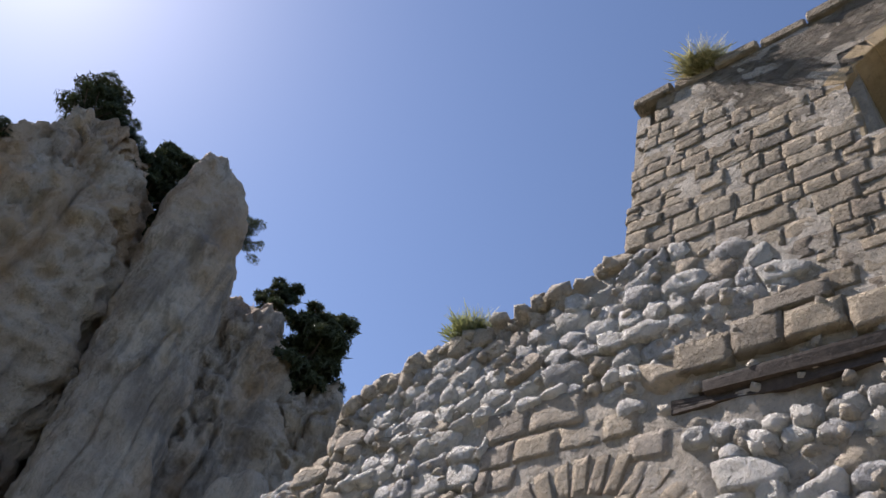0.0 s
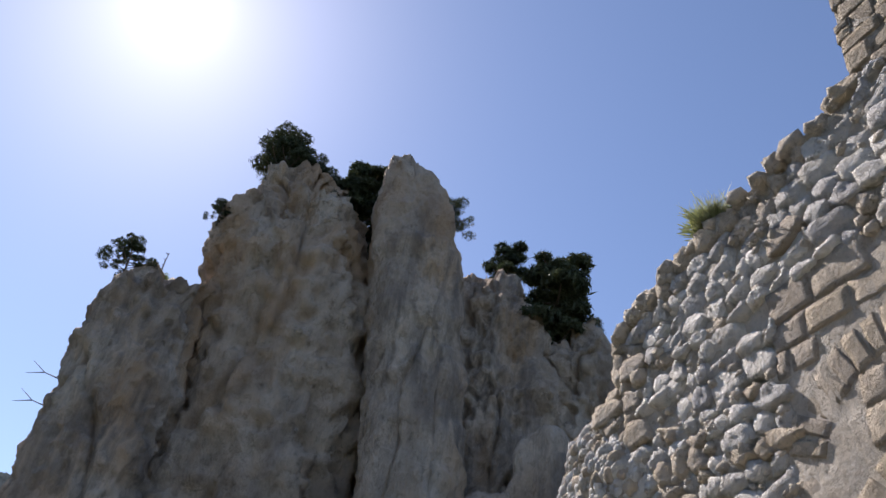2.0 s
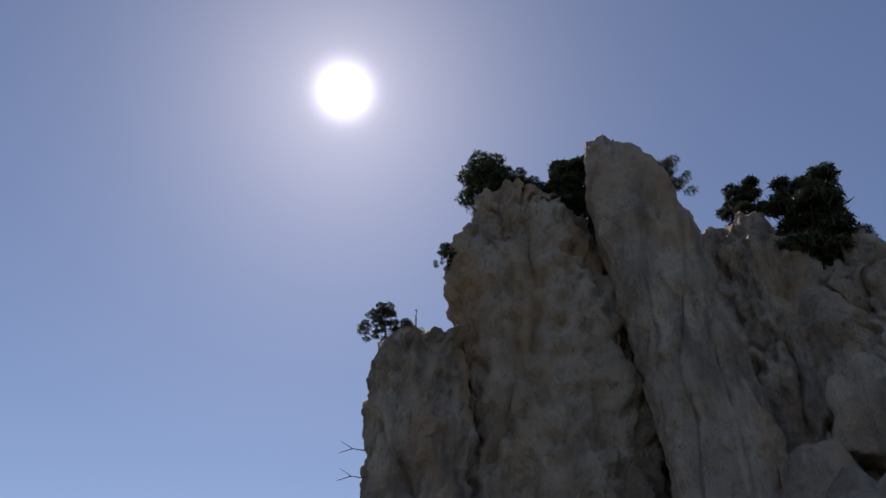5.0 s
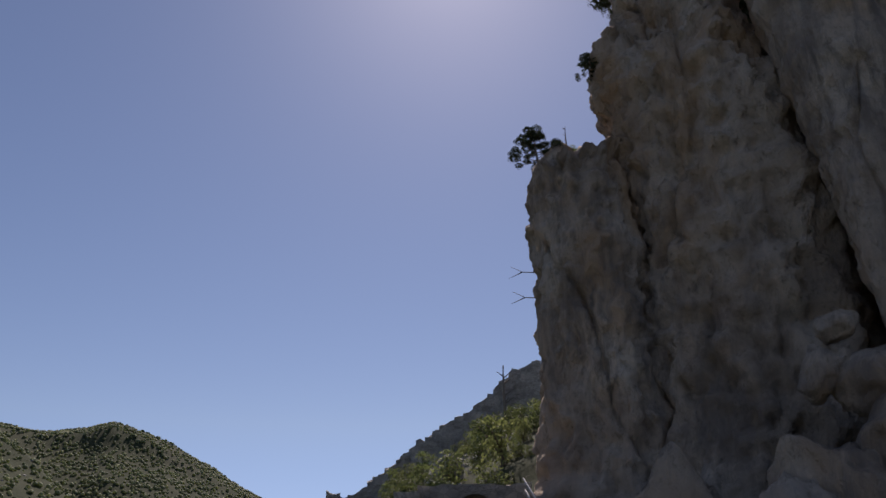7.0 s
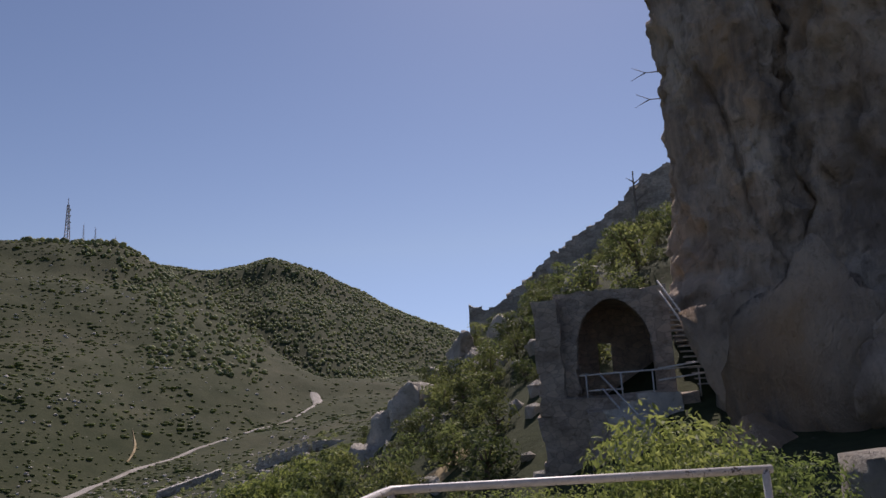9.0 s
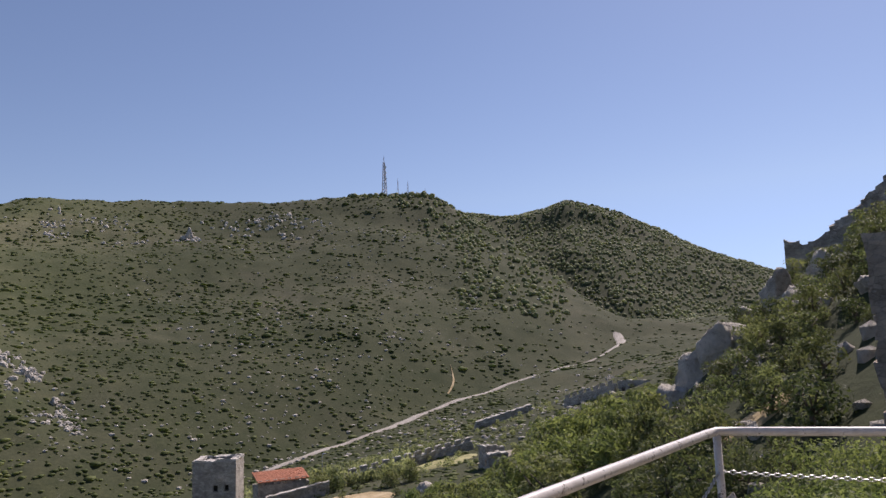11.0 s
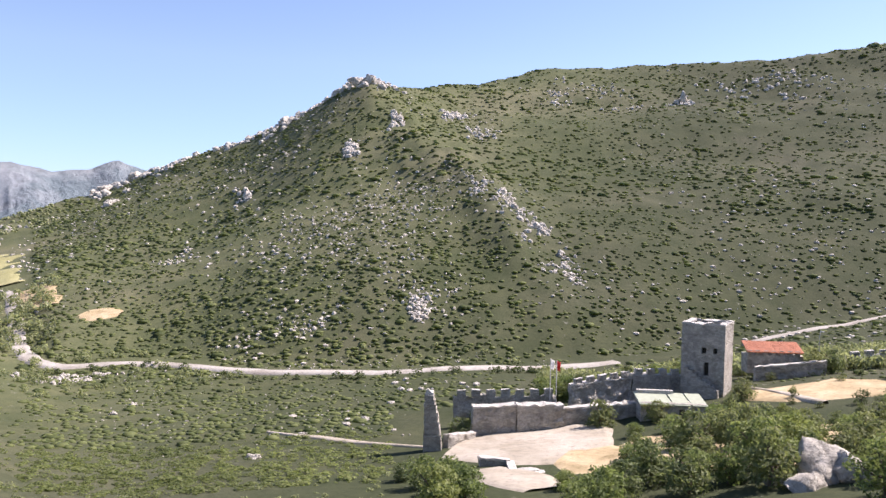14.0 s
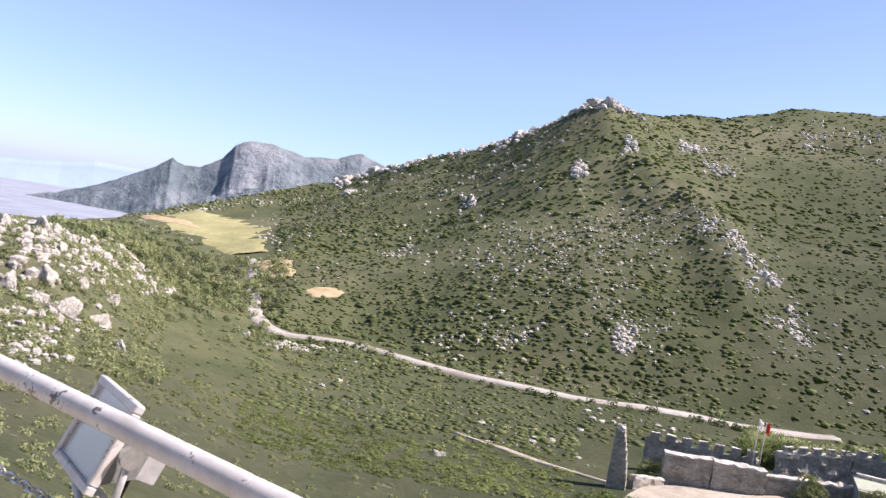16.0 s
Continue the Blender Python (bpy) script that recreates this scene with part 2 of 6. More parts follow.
def plain(name, color, rough, metal=0.0, scale=30.0, spread=0.25, bump=0.2):
    def build(nt, b):
        n = fractal(nt, coords(nt), scale, 6, 0.65)
        lo, hi = tuple(k * (1 - spread) for k in color), tuple(min(1, k * (1 + spread * 0.5)) for k in color)
        nt.links.new(ramp(nt, n, ((0.3, lo), (0.6, color), (0.75, hi))), b.inputs["Base Color"])
        b.inputs["Roughness"].default_value, b.inputs["Metallic"].default_value = rough, metal
        relief(nt, b, ((n, 1.0),), bump, 0.2 / scale)
    return material(name, build)


def worn_paint(nt, b):
    v = coords(nt)
    n1, n2 = fractal(nt, v, 9, 4, 0.6), fractal(nt, v, 60, 6, 0.75)
    c = ramp(nt, n1, ((0.3, (0.4, 0.38, 0.36)), (0.6, (0.56, 0.545, 0.525))))
    both = nt.nodes.new("ShaderNodeMath")
    both.operation = "MULTIPLY"
    nt.links.new(n1, both.inputs[0])
    nt.links.new(n2, both.inputs[1])
    c = mix(nt, ramp(nt, both.outputs[0], ((0.315, (0, 0, 0)), (0.35, (1, 1, 1)))), c, (0.1, 0.085, 0.075))
    nt.links.new(c, b.inputs["Base Color"])
    b.inputs["Roughness"].default_value = 0.45
    relief(nt, b, ((n2, 1.0),), 0.15, 0.004)


PAINT = material("chipped white rail paint", worn_paint)
STEEL = plain("galvanised chain steel", (0.55, 0.55, 0.54), 0.4, 0.85, 60)
ALU = plain("weathered grey lamp housing", (0.5, 0.5, 0.49), 0.5, 0.3, 30)
TIMBER = plain("blackened old timber", (0.06, 0.045, 0.035), 0.9, 0, 22, 0.5, 0.8)
BARK = plain("grey-brown bark", (0.13, 0.1, 0.075), 0.95, 0, 8, 0.4, 0.8)
DEADWOOD = plain("bleached dead wood", (0.2, 0.17, 0.14), 0.9, 0, 9, 0.3, 0.5)
TILE = plain("terracotta roof tile", (0.5, 0.2, 0.11), 0.85, 0, 1.5, 0.3, 0.5)
GREENROOF = plain("pale green flat roofing", (0.33, 0.36, 0.27), 0.85, 0, 1.2, 0.2, 0.3)
# shade of the rooms inside, put into one near-black colour
DARK = plain("dark unlit interior", (0.05, 0.045, 0.04), 0.95, 0, 3, 0.3, 0.3)
CLOTH = plain("red flag cloth", (0.45, 0.05, 0.04), 0.8, 0, 10)
CLOTHW = plain("white flag cloth", (0.75, 0.74, 0.73), 0.8, 0, 10)
MASTPAINT = plain("red and white mast steel", (0.42, 0.36, 0.36), 0.6, 0.2, 0.2)


def lens_build(nt, b):
    b.inputs["Base Color"].default_value = (0.62, 0.68, 0.68, 1)
    b.inputs["Roughness"].default_value = 0.12
    b.inputs["Transmission Weight"].default_value = 0.35
    b.inputs["IOR"].default_value = 1.45


LENS = material("floodlight cover glass", lens_build)


# ---- helpers for shapes ----
def lattice(ix, iy, iz, seed):
    h = (ix * 374761393 + iy * 668265263 + iz * 1274126177 + seed * 974634777) & 0xFFFFFFFF
    h = ((h ^ (h >> 13)) * 1103515245) & 0xFFFFFFFF
    h = ((h ^ (h >> 16)) * 1540483477) & 0xFFFFFFFF
    return ((h ^ (h >> 15)) & 0xFFFF) / 32767.5 - 1.0


def smooth_noise(x, y, z, seed=0):
    """Value noise in -1..1 over arrays."""
    x, y, z = np.broadcast_arrays(np.asarray(x, float), np.asarray(y, float), np.asarray(z, float))
    fx, fy, fz = np.floor(x), np.floor(y), np.floor(z)
    tx, ty, tz = x - fx, y - fy, z - fz
    tx, ty, tz = tx * tx * (3 - 2 * tx), ty * ty * (3 - 2 * ty), tz * tz * (3 - 2 * tz)
    ix, iy, iz = fx.astype(np.int64), fy.astype(np.int64), fz.astype(np.int64)
    total = 0.0
    for a in (0, 1):
        for b in (0, 1):
            for c in (0, 1):
                w = (tx if a else 1 - tx) * (ty if b else 1 - ty) * (tz if c else 1 - tz)
                total = total + w * lattice(ix + a, iy + b, iz + c, seed)
    return total


def fbm(x, y, z, octaves=4, seed=0, gain=0.5):
    total, amp = 0.0, 1.0
    for k in range(octaves):
        f = 2.03 ** k
        total = total + amp * smooth_noise(x * f + 17.3 * k, y * f - 9.1 * k, z * f + 4.7 * k, seed + k)
        amp *= gain
    return total


def mesh_from(name, verts, faces, mat, smooth=False):
    """A mesh from vertex and face arrays (all faces with as many corners)."""
    me = bpy.data.meshes.new(name)
    verts, faces = np.asarray(verts, np.float32), np.asarray(faces, np.int32)
    me.vertices.add(len(verts))
    me.vertices.foreach_set("co", verts.ravel())
    n, k = faces.shape
    me.loops.add(n * k)
    me.loops.foreach_set("vertex_index", faces.ravel())
    me.polygons.add(n)
    me.polygons.foreach_set("loop_start", np.arange(0, n * k, k, dtype=np.int32))
    me.polygons.foreach_set("use_smooth", np.full(n, smooth))
    me.update(calc_edges=True)
    me.validate()
    me.materials.append(mat)
    return me


def finish(name, bm, mat, smooth=False):
    me = bpy.data.meshes.new(name)
    bm.to_mesh(me)
    bm.free()
    for p in me.polygons:
        p.use_smooth = smooth
    me.materials.append(mat)
    return me


def part(name, bm, mat, parent, label="", smooth=False):
    """One mesh object under a thing or a part; bm is a bmesh or a ready mesh."""
    me = finish(name, bm, mat, smooth) if isinstance(bm, bmesh.types.BMesh) else bm
    ob = new(name, me)
    ob.parent = parent
    return tagged(ob, label)


def empty(name, m, label, category, group="", kind=""):
    ob = new(name)
    ob.matrix_world = m
    return tagged(ob, label, category, group, kind)


def box(bm, x0, x1, y0, y1, z0, z1, m=None):
    vs = [bm.verts.new(Vector((x, y, z)) if m is None else m @ Vector((x, y, z))) for x in (x0, x1) for y in (y0, y1) for z in (z0, z1)]
    for q in ((0, 1, 3, 2), (4, 6, 7, 5), (0, 4, 5, 1), (2, 3, 7, 6), (0, 2, 6, 4), (1, 5, 7, 3)):
        bm.faces.new([vs[i] for i in q])
    return vs


def tube(bm, path, radius, sides=10, taper=None):
    """A round bar through the points of path, closed at its ends."""
    rings = []
    pts = [Vector(p) for p in path]
    for i, p in enumerate(pts):
        d = (pts[min(i + 1, len(pts) - 1)] - pts[max(i - 1, 0)]).normalized()
        a = d.cross(Vector((0.31, 0.27, 0.91)) if abs(d.z) < 0.85 else Vector((1, 0.1, 0))).normalized()
        b = d.cross(a)
        r = radius if taper is None else radius + (taper - radius) * i / (len(pts) - 1)
        rings.append([bm.verts.new(p + (a * math.cos(k) + b * math.sin(k)) * r) for k in np.linspace(0, 2 * math.pi, sides, endpoint=False)])
    for r0, r1 in zip(rings, rings[1:]):
        for k in range(sides):
            bm.faces.new((r0[k], r0[(k + 1) % sides], r1[(k + 1) % sides], r1[k]))
    bm.faces.new(rings[0][::-1])
    bm.faces.new(rings[-1])


def ball(level):
    """Vertices and triangles of a unit icosphere."""
    bm = bmesh.new()
    bmesh.ops.create_icosphere(bm, subdivisions=level, radius=1)
    bm.verts.ensure_lookup_table()
    v, f = np.array([q.co[:] for q in bm.verts]), np.array([[q.index for q in p.verts] for p in bm.faces])
    bm.free()
    return v, f


def scatter(name, kinds, places, mat, smooth=False):
    """One mesh of many deformed copies: kinds are (verts, faces), places rows of x, y, z, size x, size y, size z, turn, kind."""
    vs, fs, base = [], [], 0
    for x, y, z, sx, sy, sz, turn, k in places:
        v, f = kinds[int(k) % len(kinds)]
        c, s = math.cos(turn), math.sin(turn)
        w = v * (sx, sy, sz)
        vs.append(np.stack([w[:, 0] * c - w[:, 1] * s + x, w[:, 0] * s + w[:, 1] * c + y, w[:, 2] + z], 1))
        fs.append(f + base)
        base += len(v)
    return mesh_from(name, np.concatenate(vs), np.concatenate(fs), mat, smooth)


def lumpy(level, seed, amount=0.35, freq=1.6, squash=0.0):
    v, f = ball(level)
    n = fbm(v[:, 0] * freq, v[:, 1] * freq, v[:, 2] * freq, 3, seed)
    v = v * (1 + amount * n)[:, None]
    if squash:
        v[:, 2] = np.where(v[:, 2] < 0, v[:, 2] * squash, v[:, 2])
    return v, f


def facet_rock(seed, level=3, cuts=9, near=0.55):
    """A boulder: a ball cut by random planes, then roughened."""
    v, f = ball(level)
    rng = np.random.default_rng(seed)
    for _ in range(cuts):
        n = rng.normal(size=3)
        n /= np.linalg.norm(n)
        d = rng.uniform(near, 0.85)
        over = np.maximum(v @ n - d, 0)
        v = v - over[:, None] * n * 0.92
    k = fbm(v[:, 0] * 2.2, v[:, 1] * 2.2, v[:, 2] * 2.2, 4, seed, 0.55)
    if level < 4:
        return v * (1 + 0.11 * k)[:, None], f
    cleft = np.abs(fbm(v[:, 0] * 1.9, v[:, 1] * 1.9, v[:, 2] * 0.7, 3, seed + 50, 0.55))
    return v * (1 + 0.16 * k - 0.12 * np.exp(-(cleft / 0.09) ** 2))[:, None], f


# ---- the land ----
def column(table, az):
    t = np.array(sorted(table))
    return [np.interp(az, t[:, 0], t[:, i]) for i in range(1, t.shape[1])]


# azimuth and height of the ground at the foot of the terrace and in the ward
FOOT = ((-180, 2), (-100, 0), (-80, -0.5), (-60, -1.8), (-50, -2.2), (-43, -4.2), (-36, -5.6), (-31, -6.5), (-25, -9), (-14, -11), (-6, -13), (4, -15), (12, -17), (29, -18), (45, -17), (58, -15), (66, -12), (75, -11), (180, -8))
WARD = ((-180, 5), (-100, 8), (-80, 8), (-60, 10), (-56, 15), (-53, 20), (-50.5, 20), (-43, 13.6), (-36, 6.6), (-31, 1.0), (-25, -8), (-20, -12.6), (-14, -18.2), (-6, -21.8), (4, -25), (12, -27.2), (20, -27.8), (29, -28.6), (45, -29), (52, -27), (58, -23), (66, -20), (75, -18), (180, -20))
OUTER = ((-180, 5), (-80, 30), (-60, 24), (-50, 15), (-43, 9), (-36, 3), (-31, -3), (-25, -11), (-20, -15.2), (-14, -19.6), (-6, -22), (4, -24.8), (9, -27), (12, -28.2), (20, -30.2), (29, -32), (37, -33), (45, -34), (52, -33), (58, -31), (66, -21), (75, -18), (180, -25))
# azimuth, distance and height of the road, and then of the ridges
ROAD = ((-180, 400, 0), (-50, 470, 10), (-36, 480, 8), (-31, 450, 8), (-25, 425, 7), (-22.5, 370, -5), (-17, 330, -12), (-12, 300, -17.8), (-6, 260, -23.7), (4, 222, -31), (12, 195, -34), (20, 184, -34), (29, 180, -35.3), (37, 190, -36.6), (45, 215, -37), (50, 212, -37), (52, 240, -37.5), (55, 262, -36), (58, 255, -31), (62, 220, -20), (66, 185, -14.5), (69, 175, -13.5), (75, 170, -13), (180, 300, -30))
RIDGE = ((-180, 600, 0), (-50, 640, 1), (-36, 620, 2), (-31, 560, 2.2), (-25, 470, 2.4), (-20, 550, 5.9), (-17, 620, 8.4), (-14, 680, 10.6), (-12, 690, 11.7), (-11, 690, 12.2), (-7, 690, 12.1), (0, 680, 11.8), (7.8, 660, 11.9), (16, 620, 11.5), (22, 570, 10.5), (25, 520, 10.1), (27.5, 490, 10.2), (29.2, 480, 10.7), (31, 490, 9.9), (33.9, 512, 8.2), (37.7, 545, 6.0), (41.3, 590, 4.6), (44, 620, 3.6), (46, 635, 2.5), (47.5, 640, 1.6), (50, 640, 0.8), (52.5, 640, 0.1), (54.5, 635, -0.5), (57, 625, -1.5), (59.5, 615, -2.5), (61.4, 606, -3.2), (66, 600, -5.2), (75, 600, -5.6), (180, 600, -3))
BEYOND = ((-180, 5), (-60, 1), (-50, 1.5), (-40, 3.6), (-35.6, 5.7), (-31, 7.7), (-28, 9.3), (-25.3, 10.6), (-23, 11.7), (-21.4, 12.3), (-19.7, 11.4), (-17, 10.9), (-14, 11.0), (-8, 8), (0, 6), (20, 5), (35, 3), (44, 1), (50, -4), (60, -6), (180, -4))

AZ = np.concatenate([np.arange(-180, -62, 4.0), np.arange(-62, 80, 0.3), np.arange(80, 180.1, 4.0)])
RR = np.concatenate([np.geomspace(0.4, 50, 46)[:-1], np.geomspace(50, 820, 190)[:-1], np.geomspace(820, 4700, 34)])


def eased(values, width):
    """A running mean over azimuth, to round the slopes below the ridge."""
    k = np.ones(2 * width + 1) / (2 * width + 1)
    return np.convolve(np.pad(values, width, mode="edge"), k, mode="valid")


def land():
    z = np.zeros((len(AZ), len(RR)))
    tab = np.array([column(RIDGE, az) for az in AZ])
    crest_r, crest_z = tab[:, 0], tab[:, 0] * np.tan(np.radians(tab[:, 1]))
    wide_r, wide_z = eased(crest_r, 30), eased(crest_z, 30)
    half_r, half_z = eased(crest_r, 14), eased(crest_z, 14)
    for i, az in enumerate(AZ):
        foot, ward, outer = column(FOOT, az)[0], column(WARD, az)[0], column(OUTER, az)[0]
        rr, rz = column(ROAD, az)
        hr, hz = crest_r[i], crest_z[i]
        bz = 960 * math.tan(radians(column(BEYOND, az)[0]))
        dip = float(np.interp(az, (-30, -5, 6, 30), (1.5, 1, 0, 0)))
        near = outer + (rz - outer) * 0.45 - dip
        ks = [3, 8, 30, 95, 130, max(rr - 60, 134), rr - 14, rr + 10, rr + (wide_r[i] - rr) * 0.45, rr + (half_r[i] - rr) * 0.76, hr, hr + (960 - hr) * (0.2 if bz > hz else 0.55), 960, 1500, 4700]
        zs = [-2.6, -3.2, foot, ward, outer, near, rz, rz, rz + (wide_z[i] - rz) * 0.4, rz + (half_z[i] - rz) * 0.72, hz, hz - 7 if bz > hz else bz - 14, bz, min(bz * 0.3, -120), -420]
        z[i] = np.interp(np.log(RR), np.log(ks), zs)
    for _ in range(3):
        z[:, 1:-1] = 0.25 * z[:, :-2] + 0.5 * z[:, 1:-1] + 0.25 * z[:, 2:]
        z[1:-1] = 0.25 * z[:-2] + 0.5 * z[1:-1] + 0.25 * z[2:]
    a = np.radians(AZ)[:, None]
    x, y = -np.sin(a) * RR, np.cos(a) * RR
    grow = np.clip(RR / 320.0, 0.05, 2.2)
    z += grow * (2.1 * fbm(x / 60, y / 60, 0, 4, 3) + 0.35 * fbm(x / 9, y / 9, 0, 3, 8))
    # the rocky spur that comes down from the summit to the gate tower
    along = np.clip((RR - 215) / 265, 0, 1)
    line = 14.5 + 14.7 * along ** 0.8
    swell = np.where((RR > 200) & (RR < 520), np.sin(np.clip((RR - 200) / 300, 0, 1) * math.pi), 0)
    off = (np.degrees(a) - line) / (2.4 + 0.8 * along)
    z += 7.5 * swell * np.exp(-off ** 2) + 2.2 * swell * np.exp(-off ** 2) * fbm(x / 7, y / 7, 0, 3, 21)
    return x, y, z


LX, LY, LZ = land()


def ground(x, y):
    """The height of the ground."""
    r, az = math.hypot(x, y), math.degrees(math.atan2(-x, y))
    i = min(max(np.searchsorted(AZ, az) - 1, 0), len(AZ) - 2)
    j = min(max(np.searchsorted(RR, r) - 1, 0), len(RR) - 2)
    s = (az - AZ[i]) / (AZ[i + 1] - AZ[i])
    t = min(max((r - RR[j]) / (RR[j + 1] - RR[j]), 0), 1)
    return float((LZ[i, j] * (1 - t) + LZ[i, j + 1] * t) * (1 - s) + (LZ[i + 1, j] * (1 - t) + LZ[i + 1, j + 1] * t) * s)


def onland(az, r, lift=0.0):
    p = spot(az, r)
    p.z = ground(p.x, p.y) + lift
    return p


def grid_faces(n, m):
    i = np.arange(n * m).reshape(n, m)
    return np.stack([i[:-1, :-1], i[:-1, 1:], i[1:, 1:], i[1:, :-1]], -1).reshape(-1, 4)


land_verts = np.stack([LX, LY, LZ], -1).reshape(-1, 3)
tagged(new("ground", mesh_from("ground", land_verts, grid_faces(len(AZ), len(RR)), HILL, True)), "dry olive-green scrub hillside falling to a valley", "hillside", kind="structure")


def draped(name, centre, half, mat, label, category, lift=0.25, steps=8, shift=0.0):
    """A strip of ground laid over the land along a line of (azimuth, distance), half its width to each side."""
    pts = []
    round_ends = mat is not GRAVEL
    c = [spot(a, r) for a, r in centre]
    for p, q in zip(c, c[1:]):
        n = max(2, int((q - p).length / 3))
        pts += [p.lerp(q, k / n) for k in range(n)]
    pts.append(c[-1])
    for _ in range(4):
        pts = [pts[0]] + [(a + b * 2 + d) / 4 for a, b, d in zip(pts, pts[1:], pts[2:])] + [pts[-1]]
    verts = []
    for i, p in enumerate(pts):
        d = (pts[min(i + 1, len(pts) - 1)] - pts[max(i - 1, 0)]).normalized()
        side = Vector((-d.y, d.x, 0))
        w = half[0] + (half[1] - half[0]) * i / (len(pts) - 1)
        if round_ends:
            w *= max(0.3, math.sin(math.pi * (i + 0.4) / (len(pts) - 0.2))) ** 0.6
        w *= 1 + (0.5 if round_ends else 0.18) * float(smooth_noise(p.x / 6, p.y / 6, 0, 5))
        for k in range(steps + 1):
            q = p + side * (w * (2 * k / steps - 1) + shift)
            edge = -0.5 if k in (0, steps) else (lift * 0.3 if k in (1, steps - 1) else lift)
            verts.append((q.x, q.y, ground(q.x, q.y) + edge))
    return tagged(new(name, mesh_from(name, verts, grid_faces(len(pts), steps + 1), mat, True)), label, category, kind="structure")


draped("road", ((52.6, 330), (52.3, 285), (52.2, 250), (51.5, 226), (49.8, 212), (46, 212), (42, 203), (37, 190), (33, 184), (29, 180), (24, 181), (18, 186), (14, 190), (10.5, 198)), (2.9, 2.4), GRAVEL, "pale gravel road winding along the valley", "road", 0.5)
draped("road_2", ((1.5, 228), (-3, 245), (-6, 260), (-12, 300), (-17, 330), (-20, 350), (-22.5, 372), (-24.2, 400), (-24.7, 420), (-24.4, 440)), (2.1, 3.0), GRAVEL, "pale gravel road climbing to the saddle", "road", 0.5)
draped("field", ((57.6, 545), (55.4, 430), (53.0, 345)), (30, 17), FIELD, "yellow-green stubble field beside the road", "field", 0.8)
draped("field_2", ((51.4, 325), (50.9, 305), (50.6, 288)), (9, 8), OCHRE, "bare brown field beside the road", "field", 0.6)
draped("field_3", ((60.2, 505), (58.4, 470), (57.0, 440)), (12, 10), OCHRE, "bare brown strip beside the stubble field", "field", 0.9)
draped("earth_patch", ((48.2, 268), (47.0, 264), (45.9, 262)), (8, 7), OCHRE, "bare orange earth clearing", "earth patch", 0.5)
draped("earth_patch_3", ((57.8, 296), (56.9, 293), (56.2, 292)), (5, 5), SAND, "bare pale clearing in the scrub", "earth patch", 0.5)
draped("ward_ground", ((9.6, 97), (4, 92), (-1, 90), (-8, 96)), (15, 16), OCHRE, "ochre earth and dry grass under the ward trees", "ground", 0.12)
draped("yard", ((22.4, 97), (19, 95), (15.4, 98), (12.4, 107)), (14, 11), SAND, "pale trodden earth yard inside the walls", "yard", 0.3)
draped("yard_2", ((14.2, 90), (11.8, 89), (9.6, 88)), (9, 7), OCHRE, "ochre earth slope with dry grass", "yard", 0.25)
draped("yard_3", ((2.0, 122), (-2.5, 122), (-6.8, 129)), (10, 9), OCHRE, "ochre earth clearing beside the gate tower", "yard", 0.3)
draped("yard_4", ((-14.0, 142), (-15.2, 144), (-16.4, 147)), (3.5, 3.5), SAND, "pale trodden clearing among the ward trees", "yard", 0.3)
draped("yard_5", ((19.6, 84), (17.6, 79), (15.6, 74)), (6.0, 5.0), SAND, "pale trodden path below the parapet", "yard", 0.25)
draped("yard_6", ((1.5, 127), (-1.0, 121), (-3.2, 114)), (0.9, 1.1), SAND, "pale path across the clearing", "path", 0.45)
draped("lawn", ((-8.2, 149), (-10.8, 152), (-13.6, 157)), (4, 6), FIELD, "yellow-green lawn before the long wall", "lawn", 0.3)
draped("earth_patch_2", ((-30.6, 40), (-32.4, 40.5), (-35.2, 41.5)), (1.3, 1.5), OCHRE, "bare eroded earth below the crags", "earth patch", 0.15)
draped("footpath", ((-11.9, 316), (-12.5, 328), (-12.2, 342)), (0.7, 0.4), OCHRE, "faint eroded path on the hillside", "path", 0.4)
draped("footpath_2", ((36, 118), (31, 108), (27, 101), (23.4, 98)), (0.7, 0.9), SAND, "earth path to the yard", "path", 0.25)
for name, line in (("terrace_edge_1", ((62.5, 232), (60.0, 226), (57.6, 228))), ("terrace_edge_2", ((63.5, 210), (61.2, 204), (58.6, 206))), ("terrace_edge_3", ((62.0, 262), (60.2, 252), (58.0, 250)))):
    draped(name, line, (1.1, 0.9), SAND, "pale stony edge of an old field terrace", "terrace edge", 0.5)

# far mountains and the range on the horizon
def far_range(name, r, table, depth, foot, mat, label, rough, seed):
    t = np.array(table)
    az = np.arange(t[0, 0], t[-1, 0], 0.1)
    n = 24
    verts = []
    for a in az:
        top = r * math.tan(radians(float(np.interp(a, t[:, 0], t[:, 1]))))
        for k in range(n + 1):
            s = k / n
            q = spot(a, r - depth * s)
            z = top + (foot - top) * s ** 0.8
            wob = rough * (0.25 + math.sin(min(s * 1.6, 1) * math.pi)) * float(fbm(q.x / 330, q.y / 330, z / 260, 6, seed, 0.62))
            verts.append((q.x, q.y, z + wob))
        q = spot(a, r + 300)
        verts.append((q.x, q.y, foot))
    verts = np.array(verts).reshape(len(az), n + 2, 3)
    verts = np.concatenate([verts[:, -1:], verts[:, :-1]], 1).reshape(-1, 3)
    return tagged(new(name, mesh_from(name, verts, grid_faces(len(az), n + 2), mat, True)), label, "mountains", kind="structure")


